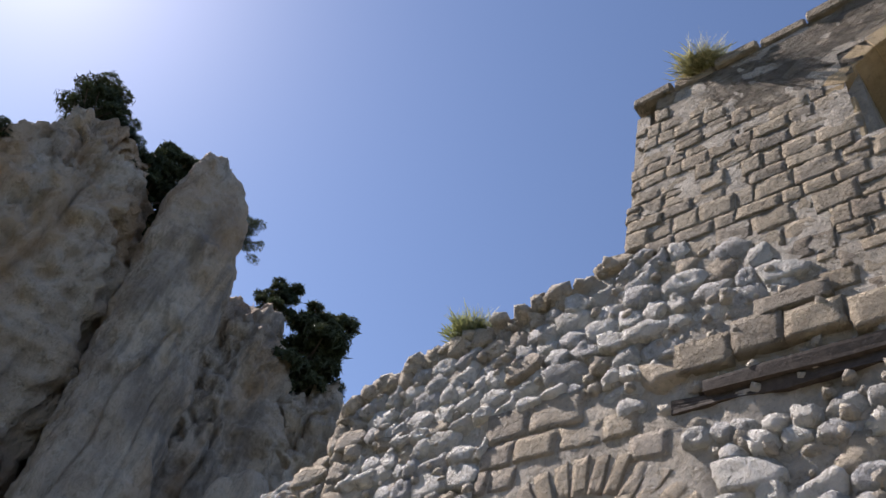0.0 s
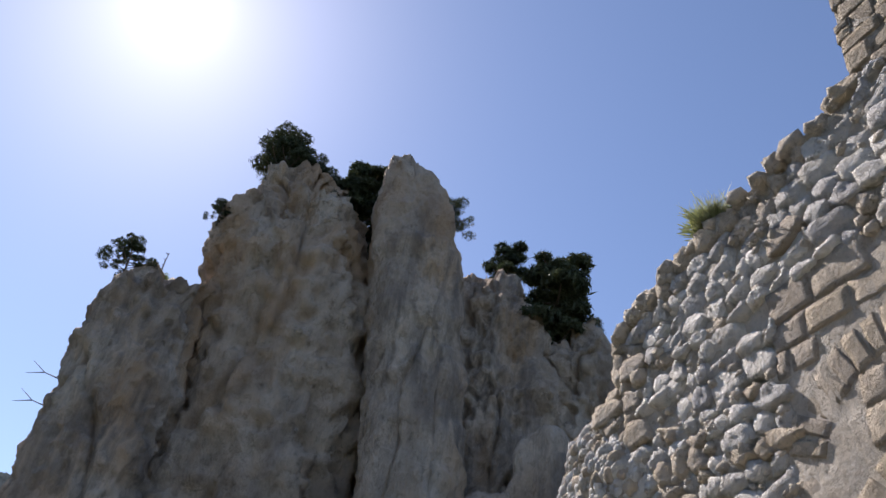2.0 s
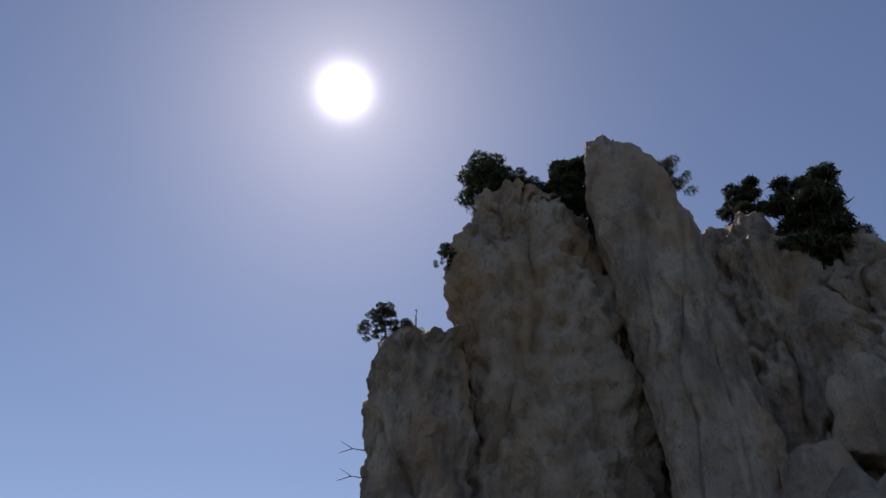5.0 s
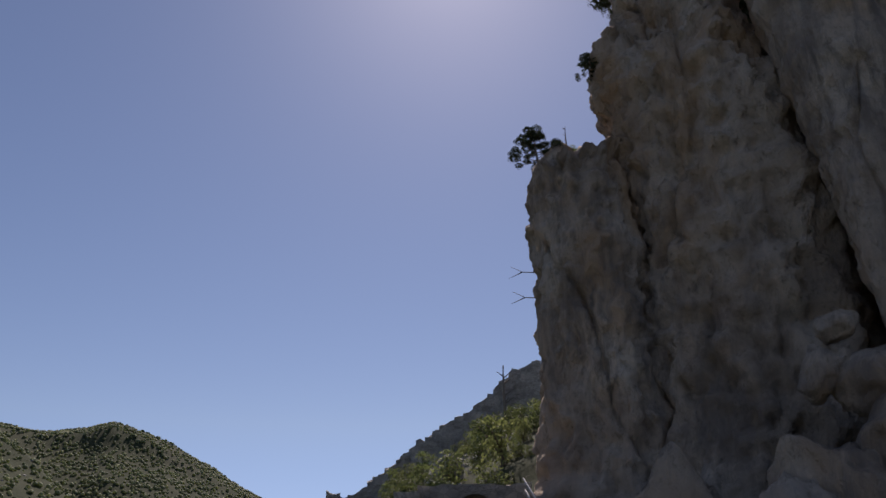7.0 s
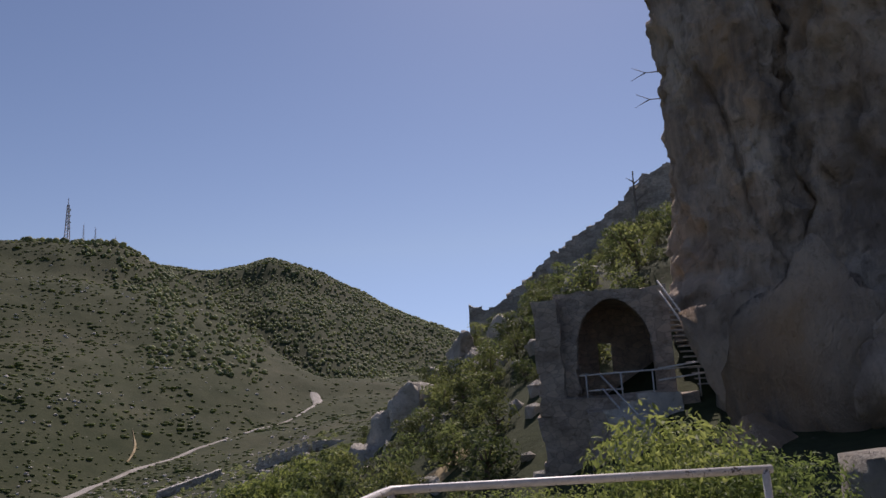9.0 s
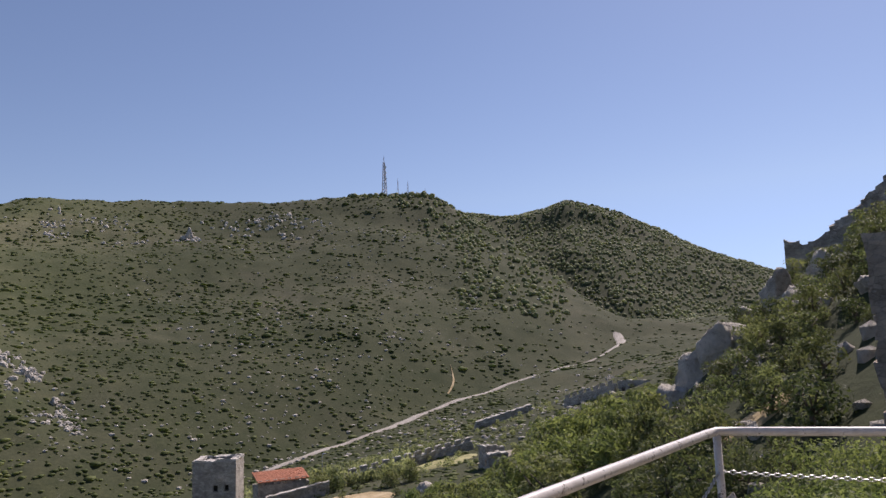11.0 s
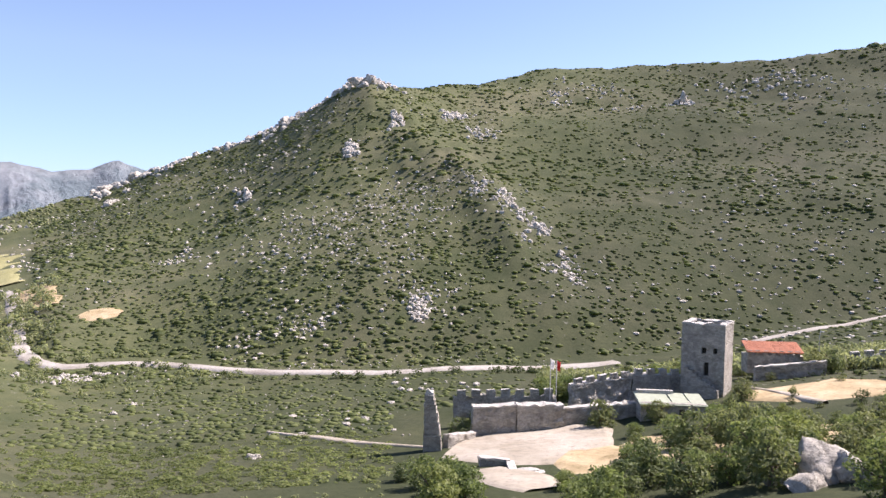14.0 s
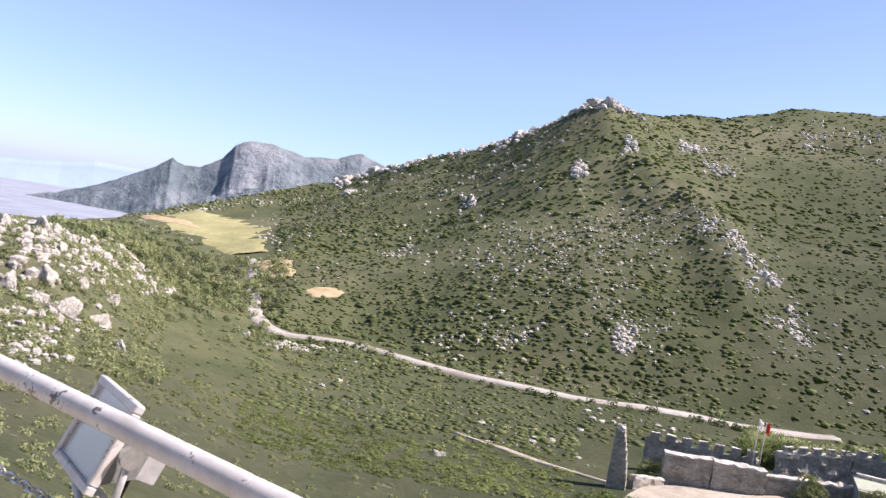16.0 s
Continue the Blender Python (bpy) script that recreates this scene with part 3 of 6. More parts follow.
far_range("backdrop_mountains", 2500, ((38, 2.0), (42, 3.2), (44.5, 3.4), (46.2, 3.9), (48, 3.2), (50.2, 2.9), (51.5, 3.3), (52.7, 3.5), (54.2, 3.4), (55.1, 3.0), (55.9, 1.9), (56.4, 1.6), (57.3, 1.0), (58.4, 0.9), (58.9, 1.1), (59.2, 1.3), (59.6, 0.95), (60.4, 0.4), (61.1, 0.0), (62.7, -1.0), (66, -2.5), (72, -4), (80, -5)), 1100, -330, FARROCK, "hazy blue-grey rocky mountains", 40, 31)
# distance haze is put into the colours of this range and the plain
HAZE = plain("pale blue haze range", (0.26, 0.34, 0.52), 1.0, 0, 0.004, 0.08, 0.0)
plain_verts = [tuple(spot(a, r, -112 - 0.013 * (r - 1500))) for a in np.arange(53, 90, 1.0) for r in np.linspace(1500, 4650, 12)]
PLAINLAND = plain("built-up plain in lilac haze colour", (0.25, 0.28, 0.33), 1.0, 0, 0.012, 0.3, 0.0)
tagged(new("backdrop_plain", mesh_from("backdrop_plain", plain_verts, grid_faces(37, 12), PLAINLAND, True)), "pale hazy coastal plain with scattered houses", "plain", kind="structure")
far_range("backdrop_range", 4500, ((55, -0.2), (61, 0.05), (64, 0.1), (66, -0.3), (69.5, -0.7), (75, -0.5), (85, -0.6)), 500, -420, HAZE, "mountain range on the horizon in pale blue haze colour", 8, 33)


# ---- the cliff ----
def pillar(name, label, levels, depth, seed, turn=0.0, rough=1.0, power=2.5, rings=180, around=170):
    """A rock pillar: levels are rows of height, azimuth of its middle, distance, half width; depth: its half depth as a share of the width."""
    t = np.array(levels)
    hz = np.linspace(t[0, 0], t[-1, 0], rings)
    rows = []
    for k, h in enumerate(hz):
        az, r, w = (float(np.interp(h, t[:, 0], t[:, i])) for i in (1, 2, 3))
        c = spot(az, r, h)
        ahead, side = toward(az), toward(az - 90)
        a = np.linspace(0, 2 * math.pi, around, endpoint=False) + turn
        ca, sa = np.cos(a), np.sin(a)
        p = (np.abs(ca) ** power + np.abs(sa) ** power) ** (-1 / power)
        x = c.x + side.x * ca * p * w + ahead.x * sa * p * w * depth
        y = c.y + side.y * ca * p * w + ahead.y * sa * p * w * depth
        rows.append(np.stack([x, y, np.full(around, h)], 1))
    g = np.array(rows)
    centre = g.mean(1, keepdims=True)
    out = g - centre
    length = np.linalg.norm(out, axis=2, keepdims=True)
    unit = out / np.maximum(length, 1e-6)
    x, y, z = g[..., 0], g[..., 1], g[..., 2]
    big = fbm(x / 4.5, y / 4.5, z / 11.0, 3, seed)
    ribs = fbm(x / 1.6, y / 1.6, z / 4.0, 4, seed + 5, 0.55)
    crack = np.abs(fbm(x / 2.3 + 0.05 * z, y / 2.3, z / 14.0, 2, seed + 9))
    bands = fbm(x / 5, y / 5, z / 1.4, 3, seed + 13)
    fine = fbm(x / 0.5, y / 0.5, z / 0.7, 3, seed + 17)
    blocks = fbm(x / 2.6, y / 2.6, z / 3.4, 2, seed + 41)
    knobs = np.abs(fbm(x / 1.1, y / 1.1, z / 1.7, 4, seed + 29, 0.55))
    push = 0.7 * big + 0.34 * ribs - 0.6 * np.exp(-(crack / 0.05) ** 2) + 0.4 * bands + 0.26 * fine - 0.75 * knobs + 0.2 * np.sign(blocks) * np.minimum(np.abs(blocks) * 4, 1)
    g = g + unit * (push * rough)[..., None]
    # a broken, uneven top
    s = np.clip((hz - t[-1, 0] + 3.0) / 3.0, 0, 1)[:, None]
    g[..., 2] += s * 1.3 * fbm(g[..., 0] / 1.1, g[..., 1] / 1.1, 0, 3, seed + 23)
    verts = np.concatenate([g.reshape(-1, 3), centre[-1] + (0, 0, 0.5)])
    i = np.arange(rings * around).reshape(rings, around)
    j = np.roll(i, -1, 1)
    faces = np.stack([i[:-1], j[:-1], j[1:], i[1:]], -1).reshape(-1, 4)
    top = len(verts) - 1
    bm_mesh = mesh_from(name, verts, faces, CLIFF, True)
    cap = np.stack([i[-1], j[-1], np.full(around, top)], -1)
    capmesh = bmesh.new()
    capmesh.from_mesh(bm_mesh)
    capmesh.verts.ensure_lookup_table()
    for q in cap:
        capmesh.faces.new([capmesh.verts[int(v)] for v in q])
    capmesh.to_mesh(bm_mesh)
    capmesh.free()
    return tagged(new(name, bm_mesh), label, "rock cliff", kind="structure")


pillar("cliff_buttress", "shaded grey limestone buttress with scrub on top", ((-6, -56, 40, 5.0), (6, -56, 40, 3.3), (14, -56, 40, 3.2), (20, -56.2, 40, 3.1), (22.6, -56.3, 40.5, 2.9), (23.6, -56.6, 41, 1.9)), 1.2, 101, 0.3, 0.75)
pillar("cliff_main", "massive grey limestone rock pillar with vertical cracks", ((-4, -66, 41, 7.8), (8, -66, 41, 6.4), (15, -66, 41, 6.3), (22, -65.6, 41, 5.9), (28, -65.0, 41, 5.5), (31, -64.6, 41.5, 4.9), (34.4, -64.6, 42, 4.0), (36, -64.2, 42.5, 2.9)), 0.9, 131, 0.1, 1.0)
pillar("cliff_pinnacle", "tall leaning pale limestone slab pinnacle", ((4, -79, 36.5, 1.8), (10, -78.9, 36.5, 2.6), (16, -78.2, 36.6, 2.75), (22, -77.2, 37, 2.75), (28, -75.6, 37.2, 2.8), (32, -74.8, 37.5, 2.55), (34.6, -74.0, 37.7, 2.05), (36.6, -73.5, 38, 1.5), (37.3, -73.4, 38, 1.1)), 0.95, 151, 0.5, 0.42, 3.0)
pillar("cliff_shoulder", "lower stepped limestone shoulder beside the pinnacle", ((0, -86, 41, 5.0), (12, -85.5, 41, 4.6), (20, -84.6, 41, 3.9), (26, -83.4, 41, 3.2), (29.5, -82.6, 41.5, 2.3), (31, -82.2, 42, 1.3)), 1.0, 171, 0.2, 0.9)
pillar("cliff_shoulder_low", "broken limestone shoulder under the pines", ((0, -94, 42, 5.4), (12, -93.5, 42, 4.9), (20, -92.6, 42, 4.0), (24, -91.5, 42, 3.2), (27.6, -90.5, 42.5, 1.8)), 1.0, 191, 0.4, 1.1)
pillar("cliff_back", "limestone rock mass behind the pinnacle", ((0, -75, 48, 11), (20, -74, 48, 8), (30, -72, 48, 5), (34, -71, 48, 3)), 0.5, 211, 0.4, 1.2)


def boulder(az, r, z, size, seed, stretch=(1, 1, 1), mat=None, label="weathered grey limestone boulder", level=4, group="boulders", sink=0.25):
    v, f = facet_rock(seed, level, 18, 0.45)
    ob = new("boulder", mesh_from("boulder", v * size * np.array(stretch), f, mat or CRAG, True))
    ob.location = spot(az, r, z + size * stretch[2] * (0.7 - sink))
    ob.rotation_euler = (0, 0, seed * 1.7)
    return tagged(ob, label, "boulder", group)


# ---- the ruined wall beside the camera ----
# u runs along the wall, n out of it towards the terrace, v is the height over the eye
WALL_D = 3.8
WALL_N = Vector((-0.5, math.cos(radians(30)), 0))
WALL_U = Vector((math.cos(radians(30)), 0.5, 0))
WALL_M = Matrix(((WALL_U.x, WALL_N.x, 0, -WALL_N.x * WALL_D), (WALL_U.y, WALL_N.y, 0, -WALL_N.y * WALL_D), (0, 0, 1, 0), (0, 0, 0, 1)))
FLOOR_Z = -1.6


def top_of(u):
    """The broken top of the wall."""
    if u < 2.42:
        return 7.5
    return float(np.interp(u, (2.42, 3.2, 4.0, 4.6, 5.35, 5.62), (5.12, 4.98, 4.86, 4.78, 4.6, 4.4)))


def edge_of(v):
    """The stepped left end of the upper wall."""
    return float(np.interp(v, (5.1, 5.6, 5.64, 5.93, 5.96, 6.27, 6.3, 6.66, 6.7, 6.98, 7.02, 7.6), (2.4, 2.5, 2.46, 2.38, 2.44, 2.42, 2.3, 2.36, 2.44, 2.4, 2.2, 2.16)))


wall_body = bmesh.new()
for k in range(64):
    u0, u1 = -4.0 + k * 0.15, -3.85 + k * 0.15
    um = (u0 + u1) / 2
    if um < 2.34:
        spans = ((FLOOR_Z, 5.45), (6.62, 7.45)) if -0.75 < um < 0.4 else ((FLOOR_Z, 7.45 if um < 2.1 else 6.95),)
    elif um < 5.56:
        spans = ((FLOOR_Z, top_of(um) - 0.1),)
    else:
        spans = ()
    for z0, z1 in spans:
        jut = 0.025 * math.sin(um * 9.0)
        box(wall_body, u0, u1 + 0.004, -0.95, -0.07 + jut * 0.3, z0, z1, WALL_M)
wall = tagged(new("wall_ruin", finish("wall_ruin", wall_body, MORTAR)), "ruined medieval wall of tan ashlar over grey rubble", "ruined wall", kind="structure")

rng = np.random.default_rng(11)


def stone_mesh(name, seed, cells, rounding, rough, mat, cuts=0):
    """A unit block with worn edges, centred on its back face; x along the wall, y out, z up."""
    n = cells
    lin = np.linspace(-1, 1, n + 1)
    index, verts, faces = {}, [], []
    def at(p):
        key = tuple(np.round(p, 4))
        if key not in index:
            index[key] = len(verts)
            verts.append(p)
        return index[key]
    for axis in range(3):
        for sign in (-1, 1):
            if axis == 1 and sign == -1:
                continue
            for i in range(n):
                for j in range(n):
                    q = []
                    for a, b in ((i, j), (i + 1, j), (i + 1, j + 1), (i, j + 1)):
                        p = np.zeros(3)
                        p[axis], p[(axis + 1) % 3], p[(axis + 2) % 3] = sign, lin[a], lin[b]
                        q.append(at(p))
                    faces.append(q if sign > 0 else q[::-1])
    v = np.array(verts)
    r = np.linalg.norm(v, axis=1, keepdims=True)
    cube, sphere = v, v / r * 1.18
    v = cube * (1 - rounding) + sphere * rounding
    gg = np.random.default_rng(seed)
    for _ in range(cuts):
        d = gg.normal(size=3)
        d[1] = abs(d[1])
        d /= np.linalg.norm(d)
        v = v - np.maximum(v @ d - gg.uniform(0.94, 1.3), 0)[:, None] * d * 0.9
    k = fbm(v[:, 0] * 1.3, v[:, 1] * 1.3, v[:, 2] * 1.3, 3, seed * 7, 0.6)
    k2 = fbm(v[:, 0] * 1.1 + 5, v[:, 1] * 1.1, v[:, 2] * 1.1, 2, seed * 7 + 3)
    v = v * (1 + rough * k)[:, None] + np.stack([rough * 0.7 * k2, 0 * k2, -rough * 0.5 * k2], 1)
    return mesh_from(name, v * 0.5, faces, mat, True)


ashlar_set = [stone_mesh("ashlar_block", s, 6, 0.02, 0.045, ASHLAR) for s in range(10)]
rubble_set = [stone_mesh("rubble_stone", 40 + s, 7, 0.12, 0.11, RUBBLE, 10) for s in range(16)]
tan_set = [stone_mesh("tan_stone", 120 + s, 6, 0.1, 0.11, TUFF, 8) for s in range(8)]
tuff_set = [stone_mesh("tuff_block", 80 + s, 5, 0.05, 0.05, TUFF) for s in range(8)]


def set_stone(name, meshes, u, v, w, h, proud, deep=0.22, tilt=0.0, yaw=0.0, parent=None):
    ob = new(name, meshes[int(rng.integers(len(meshes)))])
    ob.parent = parent or wall
    ob.matrix_basis = WALL_M @ pose(u, proud - deep / 2, v, 0, tilt, yaw) @ Matrix.Diagonal((w, deep, h, 1))
    return ob


def border(u):
    """Where the upper ashlar gives way to rubble."""
    return float(np.interp(u, (-4, 0.2, 0.82, 1.12, 1.49, 1.95, 2.45), (3.5, 3.6, 3.85, 4.3, 4.75, 4.92, 5.15)))


def in_tuff(u, v):
    """The patch of tuff blocks round the blocked arches."""
    return 1.75 < u < 3.57 and v < float(np.interp(u, (1.75, 1.83, 2.08, 2.57, 3.45, 3.57), (2.9, 3.03, 3.31, 3.51, 3.78, 3.5)))


# the mortar between the stones, uneven and crumbling
step = 0.045
gu, gv = np.arange(-1.3, 5.58, step), np.arange(0.5, 7.46, step)
mu, mv = np.meshgrid(gu, gv, indexing="ij")
bed = 0.02 * fbm(mu / 0.3, mv / 0.3, 0, 3, 61) + 0.012 * fbm(mu / 0.08, mv / 0.08, 3, 2, 62)
rough_zone = np.array([[0.0 if (in_tuff(a, b) or (a < 2.45 and b > border(a))) else 1.0 for b in gv] for a in gu])
bed = bed * (0.3 + 0.7 * rough_zone) + 0.006 - 0.019 * rough_zone
face_xyz = np.array([[(WALL_M @ Vector((float(mu[i, j]), float(bed[i, j]), float(mv[i, j]))))[:] for j in range(len(gv))] for i in range(len(gu))]).reshape(-1, 3)
keep = []
for q in grid_faces(len(gu), len(gv)):
    u, v = float(mu.ravel()[q[0]]) + step / 2, float(mv.ravel()[q[0]]) + step / 2
    inside = v < 7.42 and u < edge_of(v) - 0.05 if u < 2.46 and v > 5.05 else v < top_of(max(u, 2.43)) - 0.07
    window = -0.8 < u < 0.45 and 5.4 < v < 6.7
    beam = 0.15 < u < 1.8 and 3.34 < v < 3.44
    if inside and not window and not beam:
        keep.append(q)
part("mortar_face", mesh_from("mortar_face", face_xyz, np.array(keep), MORTAR, True), None, wall, "uneven crumbling lime mortar")

# upper ashlar courses
v = 3.3
while v < 7.35:
    h = rng.uniform(0.14, 0.25)
    u = -2.2 + rng.uniform(0, 0.3)
    end = edge_of(v + h / 2)
    while u < end - 0.06:
        w = min(rng.uniform(0.13, 0.36), max(0.1, end + rng.uniform(-0.02, 0.03) - u))
        um, vm = u + w / 2, v + h / 2
        opening = -0.95 < um < 0.55 and vm > 5.35
        plastered = vm > float(np.interp(um, (-2.4, 0.5, 0.9, 1.3, 1.6, 2.0, 2.12, 2.13), (6.0, 6.1, 6.2, 6.45, 6.95, 7.35, 7.4, 9))) + 0.1
        if vm > border(um) and not opening and not plastered:
            pieces = ((vm, h),)
            if h > 0.19 and rng.random() < 0.22:
                cut = h * rng.uniform(0.4, 0.6)
                pieces = ((v + cut / 2, cut), (v + cut + (h - cut) / 2, h - cut))
            for vc, hc in pieces:
                set_stone("ashlar_block", ashlar_set, um, vc + rng.uniform(-0.008, 0.008), w - rng.uniform(0.0, 0.014), hc - rng.uniform(0.0, 0.012), rng.uniform(0.004, 0.018), 0.3, rng.uniform(-3, 3), rng.uniform(-1.2, 1.2))
        u += w
    v += h

# rubble courses
v = 0.6
while v < 5.2:
    h = rng.uniform(0.13, 0.23)
    u = -1.0 + rng.uniform(0, 0.2)
    while u < 5.58:
        big = rng.random() < 0.14
        w = h * rng.uniform(0.9, 1.9) * (1.25 if big else 1)
        um, vm = u + w / 2, v + h / 2 + rng.uniform(-0.02, 0.02)
        beam = 0.2 < um < 2.15 and 3.2 < vm < 3.58
        dressed = 0.7 < um < 2.02 and 3.5 < vm < 3.95
        limit = min(border(um) if um < 2.45 else 9, top_of(um) - 0.04)
        if vm < limit and not in_tuff(um, vm) and not beam and not dressed and rng.random() > 0.04:
            tan = vm > limit - 0.2 and um > 2.45 or um > 5.25 or vm < 2.9 and um > 4.0 and rng.random() < 0.6 or rng.random() < 0.1
            set_stone("rubble_stone", tan_set if tan else rubble_set, um, vm, w * 1.16, h * (1.36 if big else 1.2), rng.uniform(0.015, 0.055), 0.34, rng.uniform(-7, 7), rng.uniform(-6, 6))
        u += w
    v += h
# dressed blocks over the timber
for u, v, w, h in ((1.74, 3.69, 0.4, 0.27), (1.36, 3.74, 0.34, 0.3), (1.0, 3.72, 0.36, 0.24), (1.12, 3.95, 0.5, 0.16), (0.62, 3.66, 0.34, 0.26)):
    set_stone("ashlar_block", ashlar_set, u, v, w, h, 0.06, 0.34)

# tuff patch: coursed blocks, the ring of thin voussoirs, and a second blocked arch below it
ARCH_U, ARCH_V, LOW_U, LOW_V = 2.65, 2.1, 2.2, 1.02
v = 0.9
while v < 3.8:
    h = rng.uniform(0.2, 0.34)
    u = 1.75
    while u < 3.57:
        w = min(rng.uniform(0.24, 0.55), 3.6 - u)
        um, vm = u + w / 2, v + h / 2
        ring = math.hypot(um - ARCH_U, vm - ARCH_V)
        low_ring = math.hypot(um - LOW_U, vm - LOW_V)
        if w > 0.1 and in_tuff(um, vm) and not (0.6 < ring < 1.1 and vm > 2.3) and not low_ring < 1.42:
            set_stone("tuff_block", tuff_set, um, vm, w - rng.uniform(0.012, 0.03), h - rng.uniform(0.012, 0.03), rng.uniform(0.013, 0.03), 0.28, rng.uniform(-2, 2))
        u += w
    v += h
for k in range(15):
    a = radians(22 + k * 9.7)
    if in_tuff(ARCH_U + 0.86 * math.cos(a), ARCH_V + 0.86 * math.sin(a)):
        set_stone("voussoir", tuff_set, ARCH_U + 0.86 * math.cos(a), ARCH_V + 0.86 * math.sin(a), 0.3, 0.125 + rng.uniform(-0.015, 0.01), 0.012 + rng.uniform(-0.006, 0.007), 0.26, -math.degrees(a))
for k in range(9):
    a = radians(48 + k * 10.2)
    set_stone("voussoir", tuff_set, LOW_U + 1.2 * math.cos(a), LOW_V + 1.2 * math.sin(a), 0.34, 0.19, 0.02 + rng.uniform(-0.008, 0.008), 0.26, -math.degrees(a))
# crumbled mortar and chips between the stones
chips = [lumpy(1, 300 + k, 0.3) for k in range(6)]
rows = []
for k in range(800):
    u, v = rng.uniform(-0.6, 5.6), rng.uniform(1.0, 5.1)
    if v > top_of(u) - 0.06 or (u < 2.45 and v > border(u)) or in_tuff(u, v):
        continue
    p = WALL_M @ Vector((u, rng.uniform(-0.03, 0.015), v))
    s = rng.uniform(0.02, 0.065)
    rows.append((p.x, p.y, p.z, s * 1.3, s, s, rng.uniform(0, 6), k))
for k in range(190):
    u = rng.uniform(2.4, 5.62)
    p = WALL_M @ Vector((u, rng.uniform(-0.8, 0.02), top_of(u) - 0.09 + rng.uniform(-0.03, 0.07)))
    s = rng.uniform(0.05, 0.13)
    rows.append((p.x, p.y, p.z, s * 1.3, s, s, rng.uniform(0, 6), k))
part("mortar_chips", scatter("mortar_chips", chips, rows, MORTAR, True), None, wall, "crumbling tan mortar and small chips")
wall.children[-1]["kind"] = "stuff"

# timber beam, its slot, coping, plaster band and the window
bm = bmesh.new()
for k, (u0, u1, v0, v1) in enumerate(((0.1, 1.75, 3.36, 3.46), (0.5, 2.0, 3.28, 3.37))):
    vs = box(bm, u0, u1, -0.25, 0.045 - 0.03 * k, v0, v1, WALL_M)
bmesh.ops.subdivide_edges(bm, edges=bm.edges[:], cuts=3, use_grid_fill=True)
for q in bm.verts:
    q.co += Vector((noise.noise(q.co * 7), noise.noise(q.co * 7 + Vector((3, 3, 3))), noise.noise(q.co * 6 - Vector((5, 5, 5))))) * 0.03
part("timber_beam", bm, TIMBER, wall, "blackened split timber lacing beam")
for u in np.arange(-2.6, 2.2, 0.46):
    w = 0.44
    bm = bmesh.new()
    box(bm, u, u + w, -0.98, 0.05 + 0.02 * math.sin(u * 7), 7.46, 7.62 + 0.02 * math.sin(u * 5), WALL_M)
    bmesh.ops.bevel(bm, geom=bm.edges[:], offset=0.02, segments=1, affect="EDGES")
    for q in bm.verts:
        q.co += Vector((0, 0, 0.02)) * noise.noise(q.co * 4)
    part("coping_slab", bm, ASHLAR, wall)
bm = bmesh.new()
nu, nv = 44, 20
grid = [[None] * (nv + 1) for _ in range(nu + 1)]
for i in range(nu + 1):
    for j in range(nv + 1):
        u, s = -2.4 + i * 4.52 / nu, j / nv
        low = float(np.interp(u, (-2.4, 0.5, 0.9, 1.3, 1.6, 2.0, 2.12), (6.0, 6.1, 6.2, 6.45, 6.95, 7.4, 7.44)))
        vv = low + (7.47 - low) * s
        p = WALL_M @ Vector((u, 0.0, vv))
        k = noise.fractal(p * 3.2, 0.7, 2.2, 4)
        ridge = -0.03 if s < 0.02 else 0.0
        grid[i][j] = bm.verts.new(WALL_M @ Vector((u, 0.012 + 0.022 * k + ridge, vv)))
for i in range(nu):
    for j in range(nv):
        um, vm = -2.4 + (i + 0.5) * 4.52 / nu, sum((WALL_M.inverted() @ grid[i + a][j + b].co).z for a in (0, 1) for b in (0, 1)) / 4
        if math.hypot(um + 0.17, max(0, vm - 6.0)) > 0.68 or vm > 6.7:
            bm.faces.new((grid[i][j], grid[i][j + 1], grid[i + 1][j + 1], grid[i + 1][j]))
bmesh.ops.solidify(bm, geom=bm.faces[:], thickness=0.05)
part("plaster_band", bm, PLASTER, wall, "stained grey-brown plaster under the coping", True)
for k in range(9):
    a = radians(k * 20 + 10)
    bm = bmesh.new()
    m = WALL_M @ pose(-0.17 + 0.76 * math.cos(a), 0, 5.98 + 0.76 * math.sin(a), 0, -math.degrees(a), 0)
    box(bm, -0.1, 0.1, -0.95, 0.008, -0.12, 0.12, m)
    bmesh.ops.bevel(bm, geom=bm.edges[:], offset=0.008, segments=1, affect="EDGES")
    part("window_arch_stone", bm, REVEAL, wall, "ochre dressed window stone")
for u0, u1 in ((0.42, 0.6), (-0.98, -0.78)):
    bm = bmesh.new()
    box(bm, u0, u1, -0.95, 0.006, 5.4, 5.98, WALL_M)
    bmesh.ops.bevel(bm, geom=bm.edges[:], offset=0.01, segments=1, affect="EDGES")
    part("window_jamb", bm, REVEAL, wall, "ochre dressed window stone")

# the broken cross wall of rubble core at the end of the ruin
core = bmesh.new()
bmesh.ops.create_icosphere(core, subdivisions=6, radius=1)
for q in core.verts:
    d = [math.copysign(abs(c) ** 0.5, c) for c in q.co]
    p = Vector((6.12 + 0.86 * d[0], -0.52 + 0.56 * d[1] - 0.12 * d[0], 1.1 + 2.72 * d[2] + 0.1 * d[0]))
    w = WALL_M @ p
    q.co = w + q.co.normalized() * (0.13 * noise.fractal(w * 1.3, 0.8, 2.0, 4) + 0.05 * noise.noise(w * 6))
